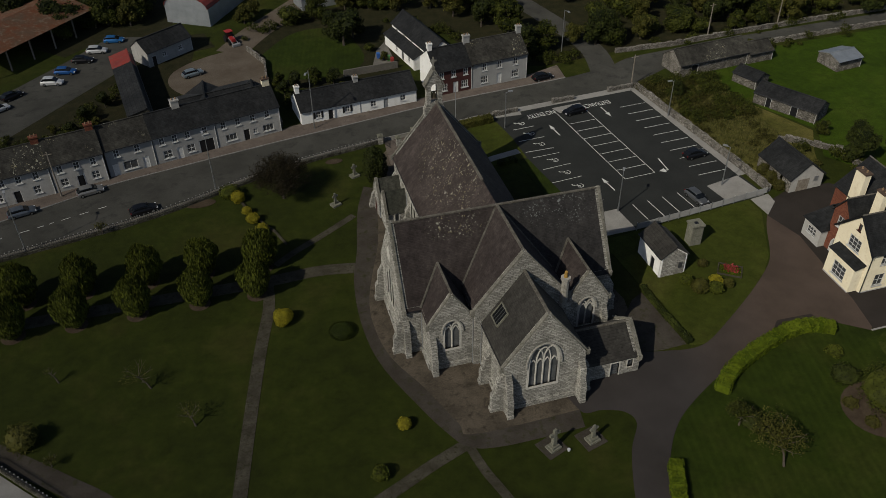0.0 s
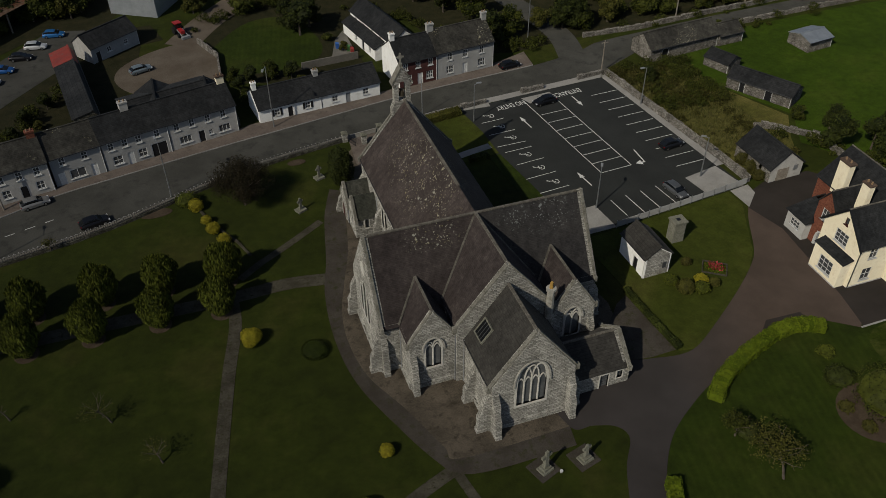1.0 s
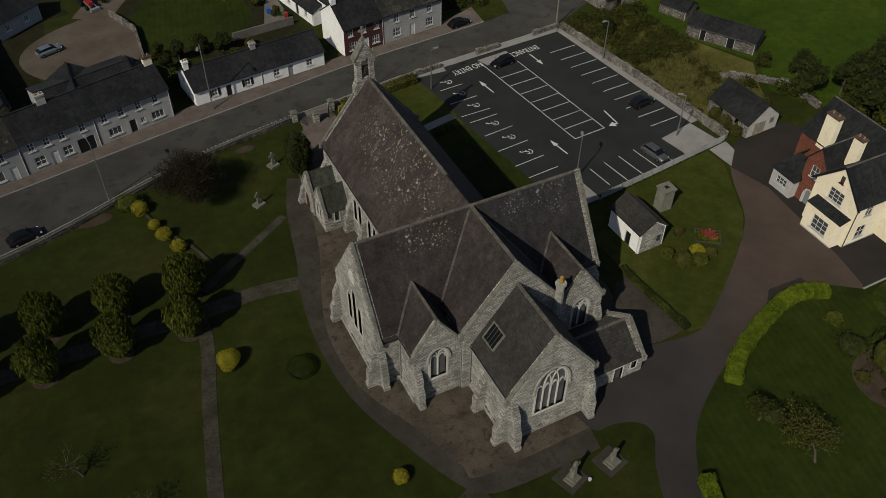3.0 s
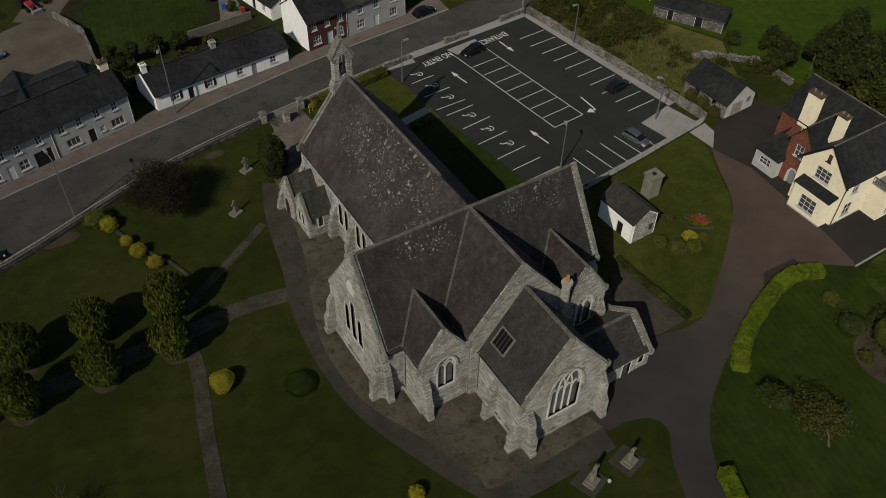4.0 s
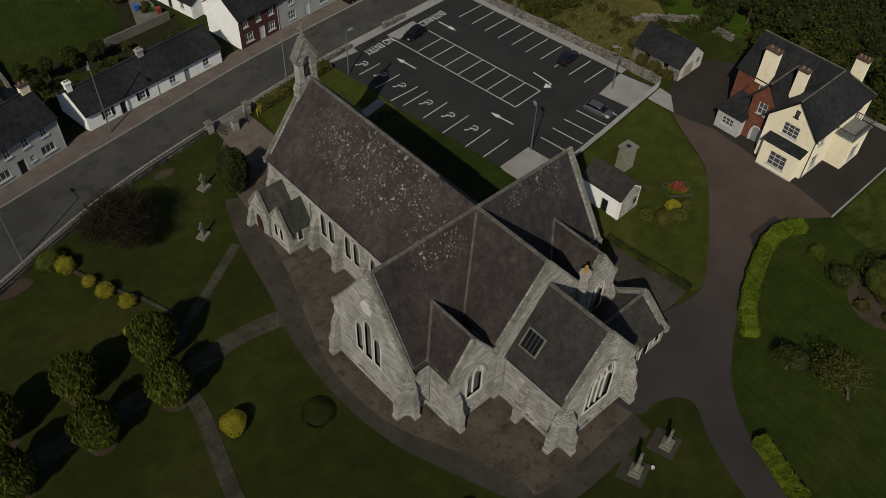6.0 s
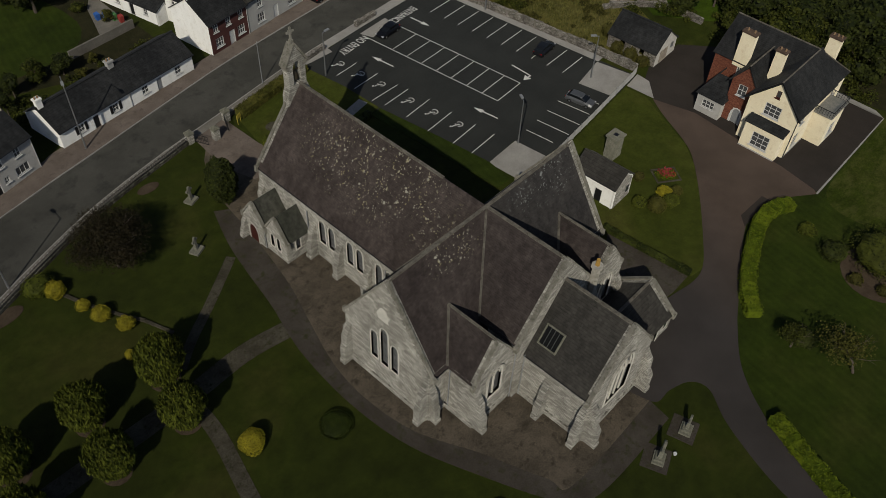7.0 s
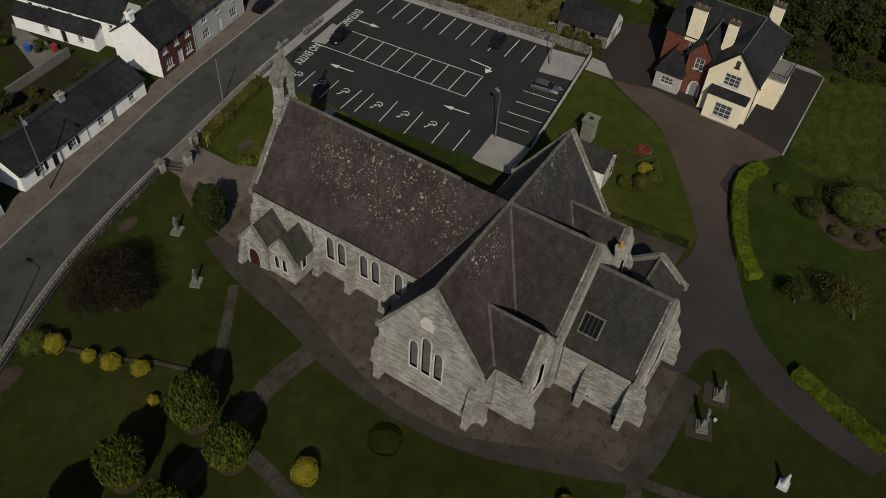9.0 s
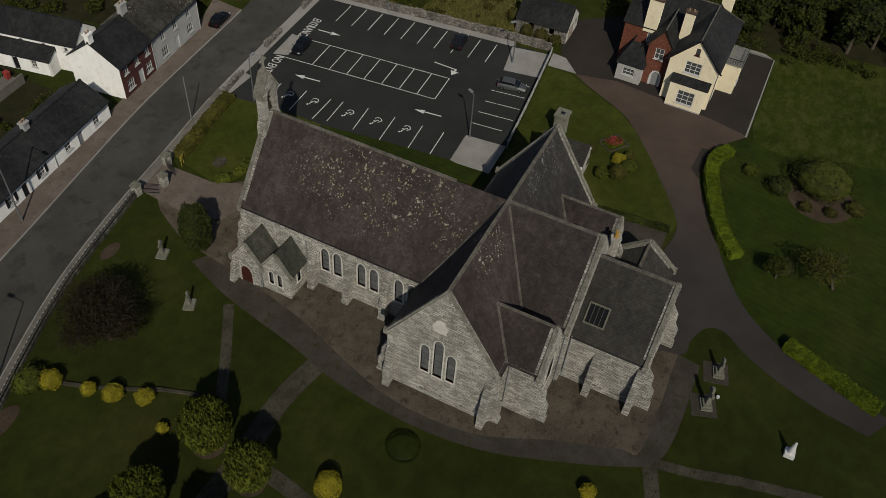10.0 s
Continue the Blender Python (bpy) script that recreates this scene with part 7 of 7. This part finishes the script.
# garden shrubs beyond the drive
for i, (x, y, rx, h, mat, lab) in enumerate(((38.4, -21.2, 1.1, 0.9, YEWLEAF, "small round shrub on the garden lawn"), (36.9, -25.2, 1.7, 1.6, DARKLEAF, "round dark shrub on the garden lawn"), (39.4, -30.2, 3.9, 3.8, WOODLEAF, "broad dark evergreen in a kerbed bed"), (35.4, -32.2, 0.8, 0.8, SCRUBLEAF, "yellow-leaved shrub in the bed"), (34.8, -29.0, 0.9, 0.9, SCRUBLEAF, "yellow-tipped shrub at the bed's edge"), (22.0, -28.4, 1.5, 1.6, DARKLEAF, "dark shrub on the garden lawn"), (37.6, -35.0, 1.3, 1.2, OLIVELEAF, "loose green shrub in the bed"))):
    shrub("garden_shrub", lab, x, y, (rx, rx, h * 0.62), h * 0.55, mat, 130 + i, int(650 * rx), 0.18, group="garden shrubs", lumps=0.2, inner=0.65)
b = Mesh()
b.prism([(38.0 + 4.6 * math.cos(i * math.pi / 12), -30.6 + 4.4 * math.sin(i * math.pi / 12)) for i in range(24)], -0.2, 0.09)
whole("garden_bed", b, SOIL, "round bed of brown earth in the garden lawn", "flower bed")


def airy_tree(label, x, y, h, r, mat, seed, n=1500, lean=(0, 0), leaf=0.2, group=""):
    t = thing("young_tree", label, "tree", Matrix.Translation((x, y, 0)), group)
    m = Mesh()
    trunk(m, h * 0.55, 0.06 + h * 0.018, seed, 7, r * 0.5, lean)
    part("trunk", m, BARK, t)
    m = Mesh()
    rng = random.Random(seed)
    for i in range(5):
        a = rng.uniform(0, 6.28)
        q = r * rng.uniform(0.1, 0.6)
        leaves(m, (lean[0] + q * math.cos(a), lean[1] + q * math.sin(a), h * rng.uniform(0.62, 0.85)), (r * 0.6, r * 0.6, r * 0.42), n // 5, leaf, seed + i, 0.25, 0.15)
    part("crown", m, mat, t)


airy_tree("open-crowned olive-green garden tree", 22.2, -34.6, 5.0, 3.3, OLIVELEAF, 201, 1700, (0.0, 2.0), 0.19)
airy_tree("open-crowned small garden tree", 20.6, -28.0, 3.2, 1.9, WOODLEAF, 207, 1100, (0, 0), 0.18)
airy_tree("thin leaning young tree on the lawn", -45.2, -2.6, 3.6, 2.3, OLIVELEAF, 211, 260, (-1.2, 0.5), 0.14, "young lawn trees")
airy_tree("thin leaning young tree on the lawn", -40.2, -10.2, 3.2, 1.8, OLIVELEAF, 217, 200, (-0.5, 0.4), 0.14, "young lawn trees")
airy_tree("small bare sapling tied to a stake", -56.2, 1.6, 3.0, 0.8, OLIVELEAF, 223, 60, (-0.6, 0.2), 0.12, "young lawn trees")
shrub("spiky_shrub", "grey-green spiky shrub near the wall", -59.3, -7.6, (1.9, 1.9, 1.5), 1.3, OLIVELEAF, 231, 1300, 0.3, lumps=0.25, inner=0.4, up=0.8, squash=0.3, tall=1.6)
airy_tree("thin shrub by the wall", -56.0, -11.6, 1.8, 1.0, OLIVELEAF, 233, 200, (0, 0), 0.14)
airy_tree("thin shrub behind the railing", -52.0, 32.2, 2.4, 1.2, OLIVELEAF, 237, 250, (0, 0), 0.15)


# woods: four kinds of tree, set many times
def wood_tree(seed, mat, h=9.0, r=3.4, n=1500):
    t = thing("woodland_tree", "dense broadleaved tree in the roadside wood", "tree", None, "woodland trees")
    m = Mesh()
    trunk(m, h * 0.5, 0.28, seed, 6, r * 0.5)
    part("trunk", m, BARK, t)
    m = Mesh()
    rng = random.Random(seed)
    for i in range(11):
        a, q = i * 0.785 + rng.uniform(-0.3, 0.3), r * rng.uniform(0.3, 0.75)
        z = h * rng.uniform(0.22, 0.8)
        k = r * rng.uniform(0.42, 0.6)
        core(m, (q * math.cos(a), q * math.sin(a), z), (k * 0.7, k * 0.7, k * 0.6), seed + i, (7, 5), 0.2)
        leaves(m, (q * math.cos(a), q * math.sin(a), z), (k, k, k * 0.85), n // 9, 0.42, seed + i, 0.22, 0.6)
    core(m, (0, 0, h * 0.72), (r * 0.5, r * 0.5, r * 0.5), seed, (8, 6), 0.2)
    leaves(m, (0, 0, h * 0.75), (r * 0.7, r * 0.7, r * 0.62), n // 5, 0.42, seed + 20, 0.22, 0.6)
    part("crown", m, mat, t)
    return t


kinds = [wood_tree(301, WOODLEAF), wood_tree(311, DARKLEAF, 10, 3.2), wood_tree(321, OLIVELEAF, 7.5, 3.0), wood_tree(331, WOODLEAF, 6, 3.4)]
rnd = random.Random(9)
places = []


def scatter(n, x0, x1, y0, y1, lo=0.7, hi=1.25, gap=3.2, pick=(0, 1, 2, 3), keep=None):
    tries = 0
    while n and tries < 4000:
        tries += 1
        x, y = rnd.uniform(x0, x1), rnd.uniform(y0, y1)
        if keep and not keep(x, y):
            continue
        if all((x - a) ** 2 + (y - b) ** 2 > gap * gap for a, b, *_ in places):
            places.append((x, y, rnd.uniform(lo, hi), rnd.choice(pick)))
            n -= 1


scatter(85, 18, 118, 71, 128, gap=2.9, keep=lambda x, y: abs(x - 44 + (y - 60) * 0.08) > 4.5 and not (x < 22 and y < 98))
scatter(20, 52, 150, 71.5, 84, 0.6, 1.0)
scatter(48, -80, -42, 100, 128, gap=2.8, keep=lambda x, y: (x + 63) * 0.7 + (y - 96) * 0.7 > 8 and not (-46 < x < -26) and not (x > -62 and y < 113))
scatter(24, -24, 16, 100, 130, 0.6, 1.1, 2.8, keep=lambda x, y: y > 102 + abs(x + 8) * 0.1 and abs(x + 22 - (y - 100) * 0.9) > 5)
scatter(60, 70, 98, -20, 10, 0.8, 1.2, 2.5, pick=(1, 0, 1), keep=lambda x, y: x + y * 0.3 > 70)
scatter(40, 72, 98, -58, -20, 0.8, 1.2, 2.6, pick=(1, 0), keep=lambda x, y: x > 74 - (y + 20) * 0.25)
scatter(5, 70, 90, 8, 17, 0.5, 0.75, 4, (1, 0))
scatter(6, -80, -52, 52, 62, 0.3, 0.5, 3, (2, 3))
scatter(14, -74, -46, 54, 82, 0.25, 0.42, 2.5, (2, 3, 1), keep=lambda x, y: y < 0.98 * x + 128 and x < -53 + (y - 66) * 0.1)
places += [(-17, 71, 0.4, 1), (-13, 72, 0.5, 0), (-9.5, 71, 0.45, 1), (-20, 73, 0.45, 0), (-19.5, 68, 0.4, 1), (-5, 70.5, 0.3, 2), (-4.2, 88.5, 0.95, 1), (-1.5, 92, 0.8, 1), (-6, 94, 0.6, 1), (2.5, 78.5, 0.35, 2), (0.5, 84, 0.4, 3), (-15, 66, 0.4, 3), (-8, 68.5, 0.35, 2), (43.5, 75, 0.85, 2), (50, 72.5, 0.8, 1), (36, 73.5, 0.9, 0), (31.5, 72, 0.8, 1), (70.5, 26.5, 0.45, 0), (74, 22, 0.5, 1), (60, 50, 0.4, 3), (53, 47, 0.4, 1)]
for i, (x, y, s, k) in enumerate(places):
    M = pose(x, y, 0, 0, 0, rnd.uniform(0, 360)) @ Matrix.Diagonal((s, s, s * rnd.uniform(0.85, 1.1), 1))
    if i < 4:
        kinds[i].matrix_basis = M
    else:
        copy_thing(kinds[k], M)

# scrub, brambles and long grass
m = Mesh()
rnd2 = random.Random(4)
for i in range(80):
    f = rnd2.random()
    y = 15 + 37 * f
    xl = 52.6 - 5.0 * f
    x = xl + rnd2.random() * (13 - 3 * abs(f - 0.5)) * (0.8 + 0.2 * rnd2.random())
    if 52.6 < x < 63 and y < 26:
        continue
    r = rnd2.uniform(0.5, 1.5) * (1.3 if y > 36 else 0.8)
    leaves(m, (x, y, r * 0.35), (r, r, r * 0.7), int(150 * r), 0.22, 400 + i, 0.25, 0.3, bottom=-0.1)
tagged(part("scrub", m, SCRUBLEAF), "brambles and dry scrub behind the boundary wall", "scrub", kind="stuff")
m = Mesh()
for i in range(60):
    x, y = rnd2.uniform(50, 64), rnd2.uniform(36, 53)
    if x < 52.5 - (y - 20) * 0.13 or (x > 56.5 and y > 52.5):
        continue
    r = rnd2.uniform(0.7, 1.7)
    leaves(m, (x, y, r * 0.5), (r, r, r * 0.8), int(170 * r), 0.24, 600 + i, 0.25, 0.3, bottom=-0.1)
tagged(part("brambles", m, WOODLEAF), "dark bramble thicket beside the stone barn", "thicket", kind="stuff")
m = Mesh()
for i in range(190):
    a = rnd2.random()
    seg = rnd2.choice((((-80, 60), (-58, 66)), ((-60, 62), (-50, 84)), ((62, 68.8), (110, 71)), ((-24, 98), (-8, 108)), ((-22, 66), (2, 67)), ((69.8, -17), (76, -44)), ((69, 10), (69.8, -16)), ((69.8, -4), (70.2, -17)), ((70, -19), (73, -30)), ((64, 27), (71, 15)), ((75, 60), (104, 61.5)), ((8, 98), (34, 70)), ((30, 69), (42, 68.5))))
    x, y = seg[0][0] + (seg[1][0] - seg[0][0]) * a + rnd2.gauss(0, 1.4), seg[0][1] + (seg[1][1] - seg[0][1]) * a + rnd2.gauss(0, 1.2)
    r = rnd2.uniform(0.6, 1.7)
    leaves(m, (x, y, r * 0.5), (r, r, r * 0.8), int(150 * r), 0.25, 800 + i, 0.25, 0.3, bottom=-0.1)
tagged(part("undergrowth", m, WOODLEAF), "dark undergrowth along walls and wood edges", "undergrowth", kind="stuff")
m = Mesh()
rng = np.random.RandomState(12)
for cx, cy, rx, ry, n in ((56, 33, 7.5, 17, 11000),):
    for k in range(n):
        x, y = cx + rng.uniform(-rx, rx), cy + rng.uniform(-ry, ry)
        a, h = rng.uniform(0, 6.28), rng.uniform(0.2, 0.6)
        if x < 53.2 - (y - 15) * 0.13 or (x > 56.5 and y > 52) or (52.6 < x < 63 and y < 21.5):
            continue
        dx, dy = 0.11 * math.cos(a), 0.11 * math.sin(a)
        m.face([(x - dx, y - dy, 0.02), (x + dx, y + dy, 0.02), (x + dy * 2, y - dx * 2, h)])
tagged(part("long_grass", m, leafy("dry_grass_blades", (0.06, 0.065, 0.014), (0.15, 0.14, 0.045))), "tufts of long pale grass", "grass", kind="stuff")

# ---- gravestones ----
def grave_cross(label, x, y, h, ang, ring=True, mat=None, steps=2, group="grave crosses", slab=True):
    g_ = thing("grave_cross", label, "gravestone", Matrix.Translation((x, y, 0)) @ Matrix.Rotation(radians(ang), 4, "Z"), group)
    mat = mat or GRAVESTONE
    z = 0.0
    for i in range(steps):
        s = 0.75 - 0.22 * i
        m = Mesh()
        m.box(-s, -s * 0.8, z, s, s * 0.8, z + 0.32)
        part("plinth_step", m, mat, g_)
        z += 0.32
    m = Mesh()
    w = h * 0.06
    m.add([(-w * 1.6, -w * 1.2, z), (w * 1.6, -w * 1.2, z), (w * 1.6, w * 1.2, z), (-w * 1.6, w * 1.2, z), (-w, -w * 0.7, h), (w, -w * 0.7, h), (w, w * 0.7, h), (-w, w * 0.7, h)],
          [(4, 5, 6, 7), (0, 1, 5, 4), (1, 2, 6, 5), (2, 3, 7, 6), (3, 0, 4, 7)])
    za = z + (h - z) * 0.72
    m.box(-h * 0.22, -w * 0.7, za - w, h * 0.22, w * 0.7, za + w)
    if ring:
        for i in range(12):
            a, b = i * math.pi / 6, (i + 1) * math.pi / 6
            m.tube((h * 0.14 * math.cos(a), 0, za + h * 0.14 * math.sin(a)), (h * 0.14 * math.cos(b), 0, za + h * 0.14 * math.sin(b)), w * 0.55, n=5)
    part("cross", m, mat, g_)
    if slab:
        m = Mesh()
        m.box(-1.4, -1.1, -0.1, 1.4, 1.6, 0.06)
        part("kerb_slab", m, PATHWAY, g_)


grave_cross("tall pale stone cross on a stepped plinth", -1.3, -25.0, 3.2, 20, False)
grave_cross("grey ringed stone cross on a plinth", 3.4, -25.2, 2.6, 15)
grave_cross("weathered ringed stone cross on the lawn", -16.5, 29.6, 2.3, 25, steps=1, slab=False)
grave_cross("mossy stone cross in the yew's shade", -12.0, 37.0, 2.4, 20, steps=1, slab=False)
st = Mesh()
st.tube((0, 0, 0.5), (0, 0, 1.5), 0.34, 0.24, 10)
st.tube((0, 0, 1.5), (0, 0, 1.95), 0.24, 0.14, 10)
core(st, (0, 0, 2.12), (0.15, 0.15, 0.2), 3, (8, 6), 0.02)
st.box(-0.5, -0.5, 0.0, 0.5, 0.5, 0.5)
whole("statue", st, WHITEPAINT, "white-painted statue on a square plinth", "statue", m=Matrix.Translation((-2.9, -34.0, 0)))
v = Mesh()
v.tube((0, 0, 0), (0, 0, 0.3), 0.14, 0.2, 8)
whole("flower_pot", v, WHITEPAINT, "small white flower pot at the grave", "flower pot", m=Matrix.Translation((0.2, -25.9, 0.07)))
mh = Mesh()
mh.prism([(4.4 + 1.1 * math.cos(i * math.pi / 8), 41.2 + 0.9 * math.sin(i * math.pi / 8)) for i in range(16)], -0.1, 0.075)
whole("stone_slab", mh, PATH_FLAG, "flat pale stone slab set in the lawn", "slab")
nb = Mesh()
nb.box(-0.45, -0.05, 0.9, 0.45, 0.05, 1.5)
nb.tube((-0.35, 0, 0), (-0.35, 0, 0.9), 0.04, n=5)
nb.tube((0.35, 0, 0), (0.35, 0, 0.9), 0.04, n=5)
whole("notice_board", nb, plain("yellow_sign", (0.55, 0.42, 0.06), 0.6), "small yellow notice board by the gate", "sign", m=Matrix.Translation((1.6, 44.9, 0)) @ Matrix.Rotation(radians(20), 4, "Z"))
for x, y, col in ((1.6, 80.2, (0.05, 0.16, 0.50)), (2.6, 79.4, (0.05, 0.16, 0.50)), (3.4, 78.4, (0.12, 0.30, 0.10)), (3.9, 77.2, (0.4, 0.06, 0.05))):
    wb = Mesh()
    wb.add([(-0.28, -0.32, 0), (0.28, -0.32, 0), (0.28, 0.32, 0), (-0.28, 0.32, 0), (-0.34, -0.4, 1.0), (0.34, -0.4, 1.0), (0.34, 0.4, 1.0), (-0.34, 0.4, 1.0), (-0.34, -0.4, 1.1), (0.34, -0.4, 1.1), (0.3, 0.3, 1.2), (-0.3, 0.3, 1.2)],
           [(3, 2, 1, 0), (0, 1, 5, 4), (1, 2, 6, 5), (2, 3, 7, 6), (3, 0, 4, 7), (4, 5, 9, 8), (5, 6, 10, 9), (6, 7, 11, 10), (7, 4, 8, 11), (8, 9, 10, 11)])
    whole("wheelie_bin", wb, plain("bin_plastic", col, 0.5), "plastic wheelie bin in the back yard", "bin", "bins in the back yard", m=Matrix.Translation((x, y, 0.035)))

shrub("wild_shrub", "scrubby green bush against the coach house", 53.2, 13.4, (1.0, 1.0, 1.0), 0.8, SCRUBLEAF, 400, 600, 0.2, group="wild bushes", lumps=0.25, inner=0.5)
shrub("wild_shrub", "scrubby green bush against the coach house", 53.0, 15.6, (1.2, 1.2, 1.2), 0.96, SCRUBLEAF, 401, 600, 0.2, group="wild bushes", lumps=0.25, inner=0.5)
shrub("wild_shrub", "scrubby green bush against the coach house", 53.3, 18.2, (1.1, 1.1, 1.1), 0.8800000000000001, SCRUBLEAF, 402, 600, 0.2, group="wild bushes", lumps=0.25, inner=0.5)
shrub("wild_shrub", "scrubby green bush against the coach house", 56, 21.4, (1.4, 1.4, 1.4), 1.1199999999999999, SCRUBLEAF, 403, 600, 0.2, group="wild bushes", lumps=0.25, inner=0.5)
